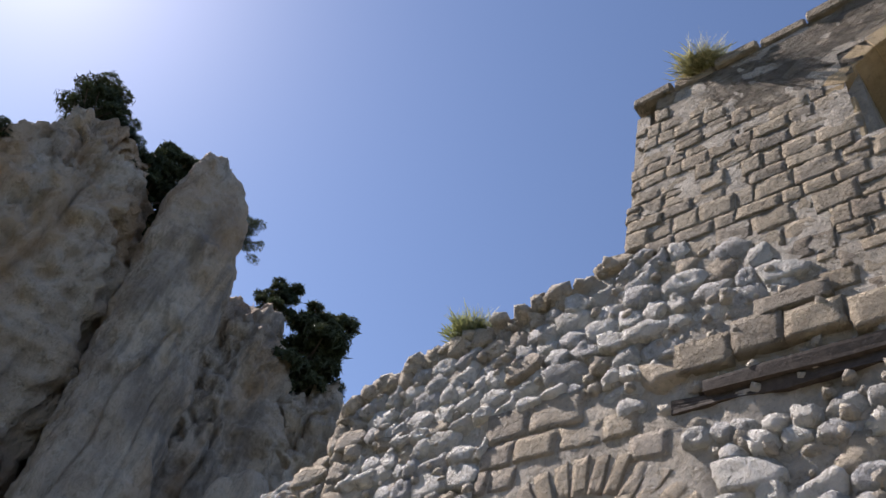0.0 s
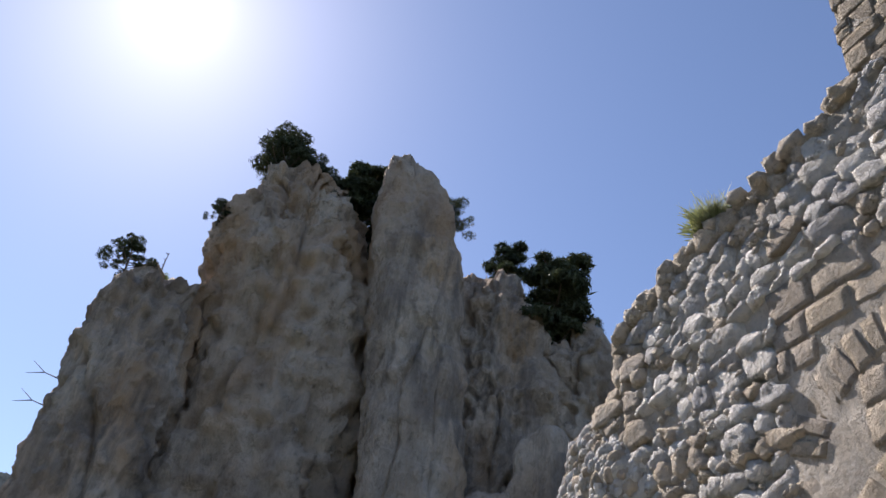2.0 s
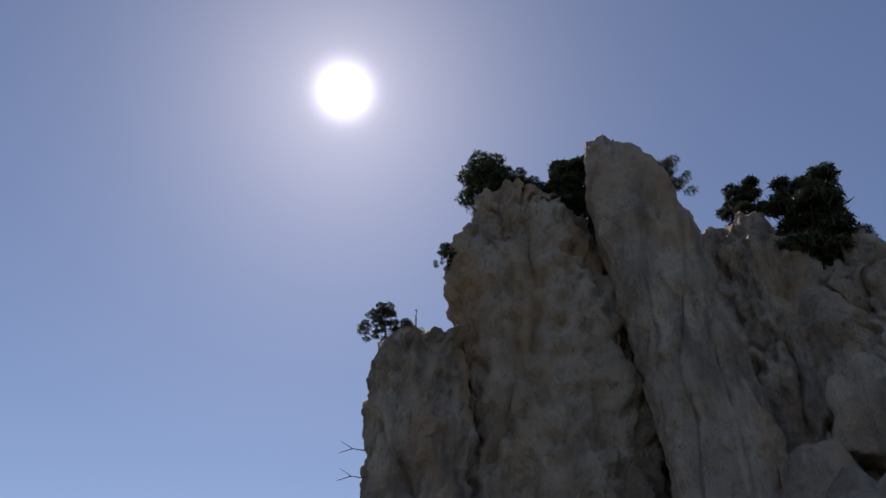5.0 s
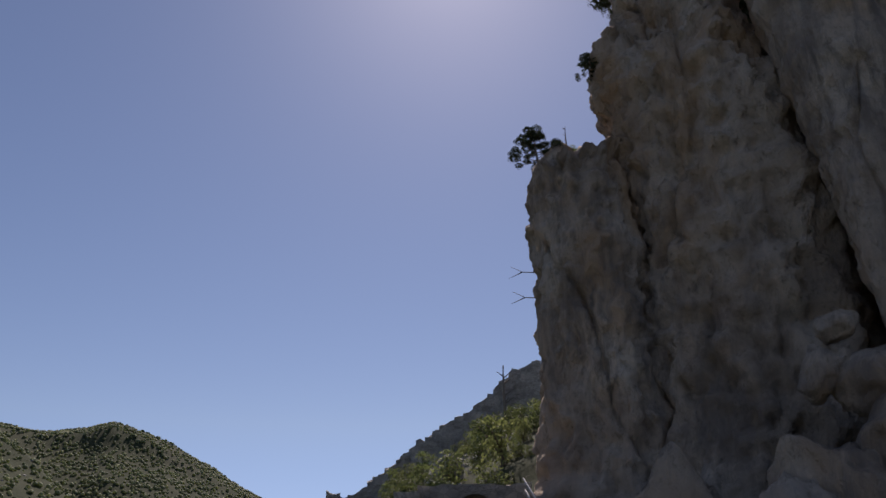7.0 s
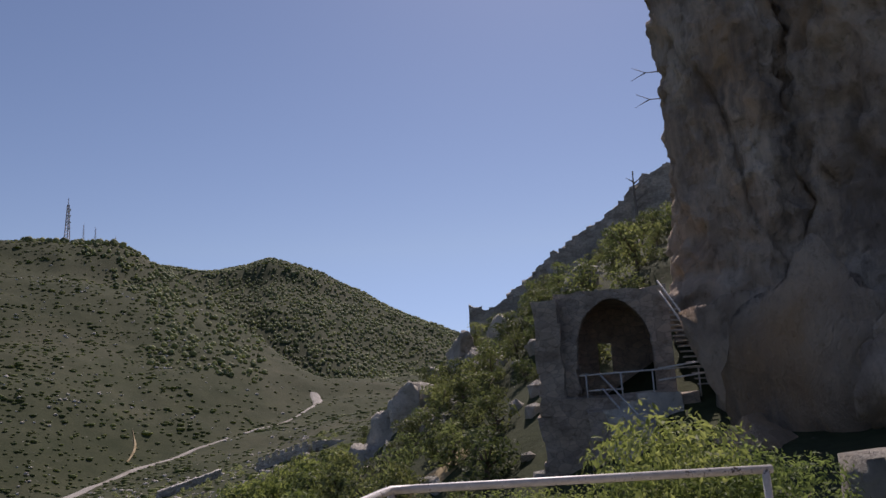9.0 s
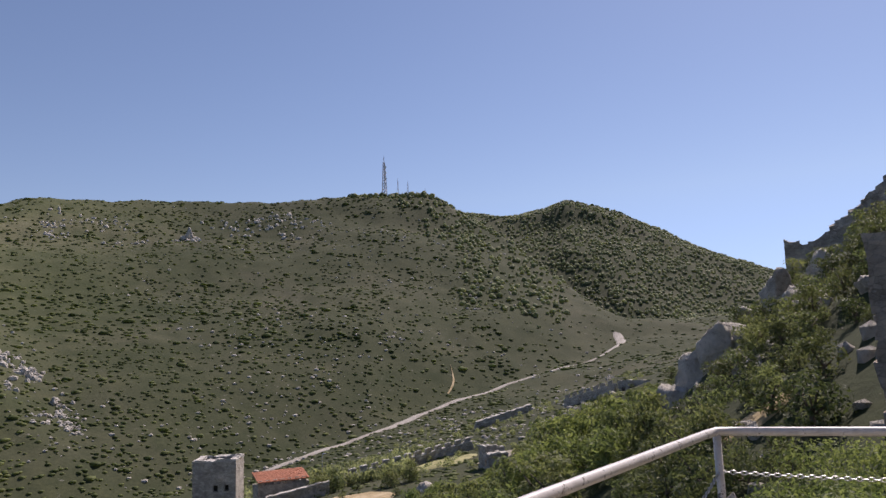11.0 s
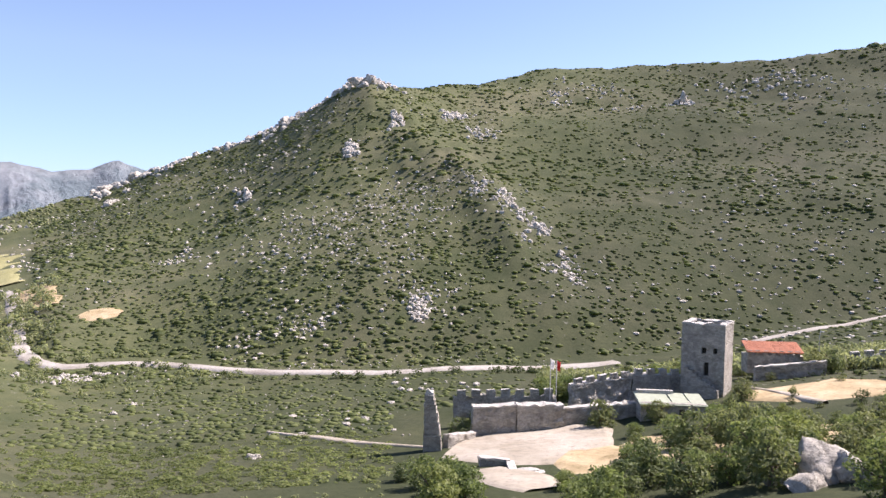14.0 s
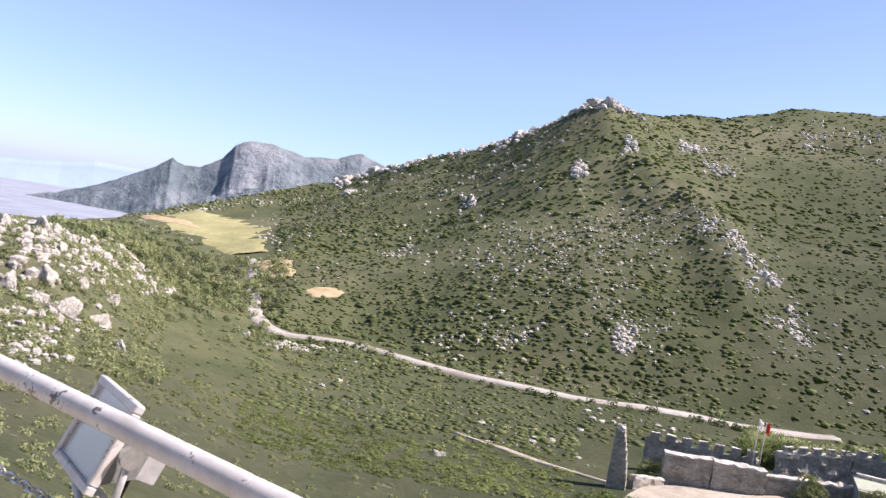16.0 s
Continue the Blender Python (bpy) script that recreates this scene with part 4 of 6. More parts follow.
cross = tagged(new("wall_cross", finish("wall_cross", core, MORTAR, True)), "broken end of a cross wall, exposed rubble core", "ruined wall", kind="structure")
cross_v, cross_n = np.array([q.co[:] for q in cross.data.vertices]), np.array([q.normal[:] for q in cross.data.vertices])
small = [facet_rock(500 + k, 2, 7) for k in range(10)]
for name, mat, count, label in (("core_rubble", RUBBLE, 2600, "small pale grey rubble stones"), ("core_chips", TUFF, 1500, "small tan rubble stones")):
    pick = [i for i in rng.permutation(len(cross_v)) if cross_v[i][2] > 0.6 and cross_n[i] @ np.array(WALL_N) > -0.5][:count]
    rows = []
    for j, i in enumerate(pick):
        p = cross_v[i] + cross_n[i] * 0.012
        s = float(rng.choice((0.022, 0.035, 0.055, 0.085), p=(0.34, 0.36, 0.22, 0.08)))
        rows.append((p[0], p[1], p[2], s * 1.1, s, s * 1.25, rng.uniform(0, 6), j))
    part(name, scatter(name, small, rows, mat, True), None, cross, label)
    cross.children[-1]["kind"] = "stuff"


# ---- the terrace and its railing ----
bm = bmesh.new()
outline = [(-5.2, 0.98), (-2.75, 1.22), (-0.88, 1.42), (3.15, 5.35), (5.6, 3.55), (6.6, 3.2), (7.4, 1.6), (6.6, -0.8), (1.9, -3.3), (-2.4, -5.8), (-5.5, -3.0)]
low = [bm.verts.new((x * 1.02, y * 1.02, -9.0)) for x, y in outline]
top = [bm.verts.new((x, y, FLOOR_Z)) for x, y in outline]
bm.faces.new(top)
for i in range(len(outline)):
    j = (i + 1) % len(outline)
    bm.faces.new((low[i], low[j], top[j], top[i]))
bmesh.ops.recalc_face_normals(bm, faces=bm.faces[:])
tagged(new("terrace_floor", finish("terrace_floor", bm, SAND)), "stone terrace with a trodden earth floor", "terrace", kind="structure")

RAIL_Z = -0.6


def railing(label, path, posts, chain_runs, radius=0.031):
    m = pose(*path[0])
    m.translation.z = FLOOR_Z
    thing = empty("railing", m, label, "railing", "terrace railings")
    inv = m.inverted()
    bm = bmesh.new()
    tube(bm, [inv @ Vector(p) for p in path], radius, 14)
    part("top_rail", bm, PAINT, thing, "", True)
    for x, y, z0, z1 in posts:
        bm = bmesh.new()
        tube(bm, [inv @ Vector((x, y, z0)), inv @ Vector((x, y, z1))], radius * 0.92, 12)
        part("post", bm, PAINT, thing, "", True)
    for a, b, sag in chain_runs:
        a, b = Vector(a), Vector(b)
        n = int((b - a).length / 0.036)
        bm = bmesh.new()
        for k in range(n):
            s = (k + 0.5) / n
            p = a.lerp(b, s) - Vector((0, 0, sag * 4 * s * (1 - s)))
            d = (b - a).normalized()
            d.z -= sag * 4 * (1 - 2 * s) / (b - a).length
            side = d.cross(Vector((0, 0, 1))).normalized()
            up = side.cross(d)
            wide = side if k % 2 else up
            ring = []
            for q in range(10):
                an = q / 10 * 2 * math.pi
                c = p + d * math.cos(an) * 0.026 + wide * math.sin(an) * 0.012
                nrm = (d * math.cos(an) + wide * math.sin(an)).normalized()
                oth = d.cross(wide)
                ring.append([bm.verts.new(inv @ (c + (nrm * math.cos(t) + oth * math.sin(t)) * 0.0042)) for t in (0, 2.09, 4.19)])
            for q in range(10):
                r0, r1 = ring[q], ring[(q + 1) % 10]
                for t in range(3):
                    bm.faces.new((r0[t], r0[(t + 1) % 3], r1[(t + 1) % 3], r1[t]))
        part("chain", bm, STEEL, thing, "galvanised link chain", True)
    return thing


railing("chipped white tubular railing of the terrace", ((-4.2, 1.05, RAIL_Z), (-2.75, 1.18, RAIL_Z), (-1.53, 1.29, RAIL_Z), (-0.95, 1.345, RAIL_Z), (-0.8, 1.37, RAIL_Z), (-0.7, 1.46, RAIL_Z), (1.02, 3.18, RAIL_Z), (2.9, 5.03, RAIL_Z), (3.05, 5.16, RAIL_Z), (3.2, 5.06, RAIL_Z), (3.92, 4.56, RAIL_Z), (5.35, 3.58, RAIL_Z)),
        ((3.05, 5.16, FLOOR_Z, RAIL_Z), (1.05, 3.2, FLOOR_Z, RAIL_Z), (-0.8, 1.37, FLOOR_Z, RAIL_Z), (-4.1, 1.06, FLOOR_Z, RAIL_Z), (5.3, 3.6, FLOOR_Z, RAIL_Z)),
        (((3.05, 5.16, -0.88), (5.3, 3.6, -0.9), 0.03), ((3.05, 5.16, -0.88), (1.05, 3.2, -0.9), 0.2), ((-0.8, 1.37, -0.85), (-4.1, 1.06, -0.87), 0.02)))
# the upper landing
bm = bmesh.new()
LAND = spot(-66.5, 13.2, 0) + Vector((0.12, 0.14, 0))
box(bm, -1.0, 2.6, -1.3, 1.2, -3.2, -1.08, pose(LAND.x, LAND.y, 0, 0, 0, -30))
bmesh.ops.subdivide_edges(bm, edges=bm.edges[:], cuts=5, use_grid_fill=True)
for q in bm.verts:
    q.co += Vector((noise.noise(q.co * 2), noise.noise(q.co * 2 + Vector((9, 0, 0))), 0.5 * noise.noise(q.co * 2 - Vector((0, 7, 0))))) * 0.16
tagged(new("stone_landing", finish("stone_landing", bm, CRAG, True)), "rough stone landing above the terrace", "landing", kind="structure")
C0, C1, C2 = (spot(a, r, 0) + Vector((0.12, 0.14, 0)) for a, r in ((-65.5, 12.6), (-72, 11.9), (-71, 14.4)))
landing_rail = railing("white tubular railing on the stone landing", ((C1.x, C1.y, -0.02), (C0.x, C0.y, -0.02), (C2.x, C2.y, 0.0)),
                       ((C0.x, C0.y, -1.12, -0.02), (C2.x, C2.y, -1.12, 0.0), (C1.x, C1.y, -1.4, -0.02)), (), 0.03)
for q in (C1, C2):
    bm = bmesh.new()
    base = Vector((C1.x, C1.y, FLOOR_Z))
    tube(bm, [Vector((C0.x, C0.y, -0.5)) - base, Vector((q.x, q.y, -0.5)) - base], 0.024, 10)
    part("middle_rail", bm, PAINT, landing_rail, "", True)


def floodlight(m, size=1.0, label="weathered grey floodlight clamped to the railing"):
    """A square floodlight: housing with visor, cover glass, bracket; it looks along +y."""
    thing = empty("floodlight", m, label, "floodlight", "floodlights")
    s = size
    bm = bmesh.new()
    back, front = [], []
    for x, z in ((-0.11, -0.085), (0.11, -0.085), (0.11, 0.085), (-0.11, 0.085)):
        back.append(bm.verts.new((x * s * 0.62, -0.1 * s, z * s * 0.6)))
        front.append(bm.verts.new((x * s, 0.0, z * s)))
    for i in range(4):
        j = (i + 1) % 4
        bm.faces.new((back[i], back[j], front[j], front[i]))
    bm.faces.new(back[::-1])
    bmesh.ops.solidify(bm, geom=bm.faces[:], thickness=0.006 * s)
    part("housing", bm, ALU, thing)
    bm = bmesh.new()
    for x0, x1, z0, z1 in ((-0.125, 0.125, 0.082, 0.102), (-0.125, 0.125, -0.102, -0.082), (-0.125, -0.105, -0.082, 0.082), (0.105, 0.125, -0.082, 0.082)):
        box(bm, x0 * s, x1 * s, -0.008 * s, 0.014 * s, z0 * s, z1 * s)
    bmesh.ops.bevel(bm, geom=bm.edges[:], offset=0.003 * s, segments=1, affect="EDGES")
    part("bezel", bm, PAINT, thing, "white painted lamp frame")
    bm = bmesh.new()
    box(bm, -0.105 * s, 0.105 * s, 0.0, 0.005 * s, -0.082 * s, 0.082 * s)
    part("cover_glass", bm, LENS, thing, "pale cover glass")
    bm = bmesh.new()
    tube(bm, [(-0.13 * s, -0.03 * s, 0), (-0.13 * s, -0.06 * s, -0.13 * s), (0, -0.06 * s, -0.16 * s), (0.13 * s, -0.06 * s, -0.13 * s), (0.13 * s, -0.03 * s, 0)], 0.009 * s, 8)
    part("bracket", bm, ALU, thing, "", True)
    bm = bmesh.new()
    box(bm, -0.05 * s, 0.05 * s, -0.16 * s, -0.08 * s, -0.06 * s, 0.05 * s)
    bmesh.ops.bevel(bm, geom=bm.edges[:], offset=0.006 * s, segments=1, affect="EDGES")
    part("junction_box", bm, ALU, thing)
    bm = bmesh.new()
    tube(bm, [(-0.145 * s, -0.03 * s, 0), (-0.12 * s, -0.03 * s, 0)], 0.024 * s, 14)
    part("hinge_disc", bm, STEEL, thing, "steel hinge bolt")
    bm = bmesh.new()
    lid = [bm.verts.new((x * s, y * s, z * s)) for x, y, z in ((-0.1, -0.012, -0.1), (0.1, -0.012, -0.1), (0.075, -0.11, -0.125), (-0.075, -0.11, -0.125))]
    bm.faces.new(lid)
    bmesh.ops.solidify(bm, geom=bm.faces[:], thickness=0.008 * s)
    part("lower_lid", bm, PAINT, thing, "white hinged lid")
    bm = bmesh.new()
    tube(bm, [(0, -0.12 * s, -0.05 * s), (0.02, -0.14 * s, -0.2 * s), (-0.12 * s, -0.1 * s, -0.34 * s), (-0.5 * s, -0.1 * s, -0.3 * s)], 0.006 * s, 6)
    part("cable", bm, TIMBER, thing, "black cable", True)
    return thing


floodlight(pose(-2.28, 1.29, -0.68, 24, 0, 170), 1.2)
LAMP = spot(-64.0, 12.4, -0.62)
floodlight(pose(LAMP.x, LAMP.y, -0.62, 40, 0, 110), 1.3, "grey floodlight on a rock beside the stone landing")


# ---- plants ----
def leaf_cloud(name, lumps, count, size, mat, seed, flat=0.75, stretch=1.0):
    """A crown: many small leaf blades on the outside of several lumps (centre, radii)."""
    g = np.random.default_rng(seed)
    vol = np.array([l[3] * l[4] + l[3] * l[5] for l in lumps])
    verts, faces = [], []
    for l, n in zip(lumps, (vol / vol.sum() * count).astype(int)):
        d = g.normal(size=(n, 3))
        d /= np.linalg.norm(d, axis=1, keepdims=True)
        d[:, 2] = np.where(d[:, 2] < -0.35, -d[:, 2], d[:, 2])
        rad = g.uniform(0.62, 1.06, (n, 1)) * (1 + 0.25 * fbm(d[:, 0] * 2.2, d[:, 1] * 2.2, d[:, 2] * 2.2, 2, seed)[:, None])
        p = np.array(l[:3]) + d * rad * np.array(l[3:6])
        out = d + g.normal(size=(n, 3)) * 0.55
        out /= np.linalg.norm(out, axis=1, keepdims=True)
        a = np.cross(out, g.normal(size=(n, 3)))
        a /= np.linalg.norm(a, axis=1, keepdims=True)
        b = np.cross(out, a)
        s = (size * g.uniform(0.6, 1.35, (n, 1)))
        base = len(verts) * 0 + sum(len(v) for v in verts)
        verts.append(np.stack([p - a * s, p - b * s * flat * 0.6 + out * s * 0.15, p + a * s * stretch, p + b * s * flat * 0.6 + out * s * 0.15], 1).reshape(-1, 3))
        faces.append(base + np.arange(n * 4).reshape(n, 4))
    return mesh_from(name, np.concatenate(verts), np.concatenate(faces), mat, False)


def broad_tree(seed, height, mat, label, group="ward trees", blades=2000, leaf=0.2, kind="tree"):
    """A round evergreen tree or tall shrub: short forked trunk, and a lumpy crown down to the ground."""
    g = np.random.default_rng(seed)
    tree = empty(kind, Matrix.Identity(4), label, kind, group)
    bm = bmesh.new()
    tube(bm, [(0, 0, -0.4), (0.05, 0.02, height * 0.2), (0.02, 0.08, height * 0.42)], height * 0.045, 8, height * 0.025)
    lumps = []
    for k in range(9):
        a, r = g.uniform(0, 6.28), height * g.uniform(0.12, 0.36)
        z = height * g.uniform(0.32, 0.78)
        s = height * g.uniform(0.16, 0.27)
        lumps.append((r * math.cos(a), r * math.sin(a), z, s, s, s * g.uniform(0.75, 0.95)))
        if k < 4:
            tube(bm, [(0.02, 0.05, height * 0.32), (r * 0.5 * math.cos(a), r * 0.5 * math.sin(a), z * 0.75), (r * math.cos(a), r * math.sin(a), z)], height * 0.022, 6, height * 0.008)
    lumps.append((0, 0, height * 0.78, height * 0.22, height * 0.22, height * 0.2))
    lumps.append((0, 0, height * 0.36, height * 0.36, height * 0.36, height * 0.26))
    for k in range(5):
        a = k * 1.26 + 0.4
        lumps.append((height * 0.27 * math.cos(a), height * 0.27 * math.sin(a), height * 0.16, height * 0.2, height * 0.2, height * 0.17))
    part("trunk", bm, BARK, tree, "grey-brown trunk", True)
    part("crown", leaf_cloud("crown", lumps, blades, leaf, mat, seed), None, tree)
    return tree


def pine(seed, height, label, spread=0.3, lean=0.0, blades=5200):
    """A wind-shaped cliff pine: bare trunk, limbs and flat dark tufts."""
    g = np.random.default_rng(seed)
    tree = empty("pine_tree", Matrix.Identity(4), label, "pine tree", "cliff pines")
    bm = bmesh.new()
    axis = [(lean * s * s * height, 0.08 * math.sin(s * 5) * height * 0.3, s * height) for s in (-0.1, 0.1, 0.35, 0.6, 0.85, 0.97)]
    tube(bm, axis, height * 0.035, 8, height * 0.008)
    lumps = []
    for k in range(30):
        s = 0.24 + 0.74 * k / 29
        a = k * 2.4 + g.uniform(-0.5, 0.5)
        r = height * spread * (1.2 - 0.85 * s) * g.uniform(0.45, 1.5)
        c = Vector((lean * s * s * height, 0, s * height))
        e = c + Vector((r * math.cos(a), r * math.sin(a), height * 0.05))
        tube(bm, [c, c.lerp(e, 0.55) + Vector((0, 0, -0.02 * height)), e], height * 0.011, 5, height * 0.004)
        w = height * g.uniform(0.044, 0.09) * (spread / 0.3) ** 0.7
        lumps.append((e.x, e.y, e.z, w * 1.25, w * 1.25, w * 0.72))
        lumps.append((*((c + e) / 2), w * 0.7, w * 0.7, w * 0.4))
    part("trunk", bm, BARK, tree, "dark bark trunk and limbs", True)
    part("crown", leaf_cloud("crown", lumps, blades * 2, height * 0.02, PINE, seed, 0.5, 2.0), None, tree)
    return tree


def place(thing, p, size=1.0, turn=0.0):
    thing.matrix_world = Matrix.Translation(p) @ pose(0, 0, 0, 0, 0, turn) @ Matrix.Diagonal((size, size, size, 1))
    return thing


def tops(az, r, z):
    return spot(az, r, z)


place(pine(1, 6.4, "dark wind-bent pine on top of the main rock pillar", 0.36, 0.06), tops(-61.4, 42.5, 34.4))
place(pine(2, 4.0, "small dark pine on the rock pillar rim", 0.4, -0.1), tops(-64.9, 42, 34.2))
place(pine(3, 9.0, "dark pine rooted in the cleft behind the pinnacle", 0.26, 0.02, 7000), tops(-69.8, 41.5, 30.0))
place(pine(13, 6.0, "dark pine in the cleft between the pillars", 0.3, 0.02), tops(-68.6, 40.5, 30.2))
place(pine(4, 2.6, "low pine clinging to the back of the pinnacle", 0.6, 0.1), tops(-78.0, 38.8, 32.4))
place(pine(5, 6.0, "dark pine on the lower cliff shoulder", 0.3, 0.0), tops(-84.3, 44, 29.8))
place(pine(6, 11.2, "tall dark pine on the lower cliff shoulder", 0.24, 0.02, 7500), tops(-88.9, 42, 22.0))
place(pine(7, 4.5, "dark pine on the lower cliff shoulder", 0.34, 0.0), tops(-91.5, 44, 25.2))
place(pine(8, 2.4, "small pine top behind the ruined wall", 0.34, 0.0), tops(-94.6, 46, 26.8))
place(pine(9, 2.6, "bushy dark pine on the buttress rim", 0.5, -0.25), tops(-52.6, 40, 22.6))
place(pine(10, 1.5, "small shrub pine on the rock face", 0.55, -0.2), tops(-57.6, 39.5, 28.6))


def dead_tree(p, height, seed, label):
    g = np.random.default_rng(seed)
    thing = empty("dead_tree", Matrix.Translation(p), label, "dead tree", "dead trees")
    bm = bmesh.new()
    tube(bm, [(0, 0, -0.3), (0.05, 0.03, height * 0.4), (-0.04, 0, height * 0.75), (0.03, 0.02, height)], height * 0.03, 6, height * 0.006)
    part("trunk", bm, DEADWOOD, thing, "", True)
    for k in range(9):
        s = g.uniform(0.3, 0.95)
        a, l = g.uniform(0, 6.28), height * g.uniform(0.18, 0.42) * (1.15 - s)
        bm = bmesh.new()
        e = Vector((l * math.cos(a), l * math.sin(a), height * s + l * 0.7))
        tube(bm, [(0, 0, height * s), e * 0.5 + Vector((0, 0, height * s * 0.5)), e], height * 0.011, 5, height * 0.003)
        part("branch", bm, DEADWOOD, thing, "", True)
    return thing


dead_tree(tops(-55.0, 40.5, 23.6), 2.5, 3, "bare grey dead tree on the buttress top")
dead_tree(onland(-48.9, 97), 27.4 - onland(-48.9, 97).z, 5, "bare dead tree on the castle slope")
for az, z in ((-51.2, 16.3), (-51.3, 14.8)):
    thing = empty("dead_branch", Matrix.Translation(spot(az - 0.6, 39.6, z)), "bare dead branch growing out of the cliff face", "dead branch", "dead branches")
    bm = bmesh.new()
    out = toward(az + 75)
    tube(bm, [(0, 0, 0), out * 0.8 + Vector((0, 0, 0.15)), out * 1.5 + Vector((0, 0, 0.6))], 0.035, 6, 0.01)
    tube(bm, [out * 0.8 + Vector((0, 0, 0.15)), out * 1.6 + Vector((0, 0, -0.1))], 0.035, 5, 0.01)
    part("limb", bm, DEADWOOD, thing, "", True)

kinds = [broad_tree(20 + k, 5.0, LEAF if k % 2 else OLIVE, "dense rounded evergreen tree in the castle ward", blades=1350, leaf=0.22) for k in range(6)]
shrubs = [broad_tree(60 + k, 2.2, SHRUB if k % 4 else OLIVE, "bushy green shrub on the rocky castle slope", "slope shrubs", 700, 0.105, "shrub") for k in range(5)]
fine_shrubs = [broad_tree(90 + k, 2.0, LEAF, "leafy light green shrub below the terrace railing", "terrace shrubs", 6000, 0.033, "shrub") for k in range(3)]
g = np.random.default_rng(77)


def grow(sources, az, r, size, first):
    """Sets the source itself the first time, then copies of it."""
    k = int(g.integers(len(sources)))
    m = Matrix.Translation(onland(az, r, -0.3)) @ pose(0, 0, 0, 0, 0, float(g.uniform(0, 360))) @ Matrix.Diagonal((size, size, size * float(g.uniform(0.8, 1.1)), 1))
    if k not in first:
        first.add(k)
        sources[k].matrix_world = m
        return sources[k]
    ob = copy_thing(sources[k], m)
    ob.matrix_world = m
    return ob


used_trees, used_shrubs, used_fine = set(), set(), set()
spots = []


def free(az, r, gap):
    p = spot(az, r)
    if any((p - q).length < gap for q in spots):
        return False
    spots.append(p)
    return True


# the ward: thick evergreen trees whose tops step down from the slope to the gate
TREETOPS = ((-27, -2.2), (-24.5, -2.6), (-20, -3.9), (-17.5, -5.2), (-16, -7.2), (-14, -8.3), (-12, -8.5), (-10, -8.9), (-8, -9.3), (-6.3, -10.0), (-4.4, -11.2), (-2, -11.4), (1, -11.0), (3, -10.9), (6.5, -12.4), (8, -12.9), (9, -13.6), (10, -15.2), (11, -16.6), (15, -17.0), (15.6, -19), (20, -19), (20.6, -16.6), (25.5, -16.2), (27, -17.5))


def ward_tree(az, r, size, least=0.34):
    """A tree no taller than its neighbours' tops."""
    p = spot(az, r)
    top = r * math.tan(radians(float(np.interp(az, *np.array(TREETOPS).T))))
    size = min(size, (top - ground(p.x, p.y)) / 5.0)
    if size > least:
        grow(kinds, az, r, size, used_trees)
        return True
    return False


for az, r, size in ((11.6, 107, 0.95), (2.0, 119, 0.8), (-2.6, 140, 1.15), (-3.5, 141, 0.9), (-7.6, 134, 0.8), (-9.0, 136, 0.75), (22.0, 104, 0.75), (21.0, 112, 0.6), (16.6, 118, 0.6), (7.6, 108, 0.8), (9.2, 100, 0.5)):
    free(az, r, 0.1)
    grow(kinds, az, r, size, used_trees)
for k in range(30):
    grow(kinds, float(g.uniform(5, 16)), float(g.uniform(128, 150)), float(g.uniform(0.65, 1.0)), used_trees)
for az, r in ((24.5, 76), (22.6, 73), (26.0, 80), (23.6, 66), (21.4, 68), (14.2, 74), (12.4, 72), (10.6, 76), (13.4, 64), (11.2, 62)):
    free(az, r, 0.1)
    ward_tree(az, r, 1.2)
n, tries = 0, 0
while n < 200 and tries < 6000:
    tries += 1
    az, r = float(g.uniform(-27, 10.2)), float(g.uniform(58, 128))
    clear = -6.8 < az < 2.6 and r > 107 or -6.0 < az < -0.6 and 50 < r < 76 or -17 < az < -13 and r > 118
    if clear or az > -1 and r < 68 or az > 3 and r > 104 or not free(az, r, 2.6 + 0.014 * r):
        continue
    n += ward_tree(az, r, float(g.uniform(0.65, 1.25)))
for az, r, size in [(float(g.uniform(-8, 1)), float(g.uniform(106, 150)), float(g.uniform(0.5, 1.1))) for _ in range(16)]:
    grow(shrubs, az, r, size, used_shrubs)
n = 0
while n < 150:
    az, r = float(g.uniform(-52, -22)), float(g.uniform(17, 94))
    if az < -37 and r < 46 or r > 88 and az < -33 or -34 < az < -31 and 35 < r < 42:
        continue
    if -33 < az < -26 and 52 < r < 72 or -40 < az < -33 and 62 < r < 72 and n % 3:
        continue
    if free(az, r, 1.5):
        grow(shrubs, az, r, float(g.uniform(0.45, 1.15)) * (0.7 if r < 30 or az < -34 else 1.0), used_shrubs)
        n += 1
for az, r, size in [(float(g.uniform(-41, -24)), float(g.uniform(34, 66)), float(g.uniform(0.9, 1.5))) for _ in range(70)] + [(float(g.uniform(-52, -36)), float(g.uniform(50, 95)), float(g.uniform(0.9, 1.7))) for _ in range(80)]:
    if not (-34 < az < -30.5 and r < 42 or az < -37 and r < 46 or -33 < az < -27 and r > 56) and free(az, r, 1.3):
        grow(shrubs, az, r, size, used_shrubs)
for az, r, size in [(float(g.uniform(-38, -29)), float(g.uniform(22, 56)), float(g.uniform(0.7, 1.3))) for _ in range(60)]:
    if not (-35.5 < az < -30 and 36 < r < 42) and free(az, r, 1.2):
        grow(shrubs, az, r, size, used_shrubs)
# shrubs at the cliff foot and just below the railing
for k in range(30):
    grow(fine_shrubs, float(g.uniform(-52, -31)), float(g.uniform(8.0, 14)), float(g.uniform(0.7, 1.25)), used_fine)

for az, r, size in ((-51.4, 9.8, 1.4), (-49.4, 10.6, 1.3), (-54.6, 10.6, 1.3)):
    grow(fine_shrubs, az, r, size, used_fine)
grow(shrubs, -45.2, 41, 1.1, used_shrubs)
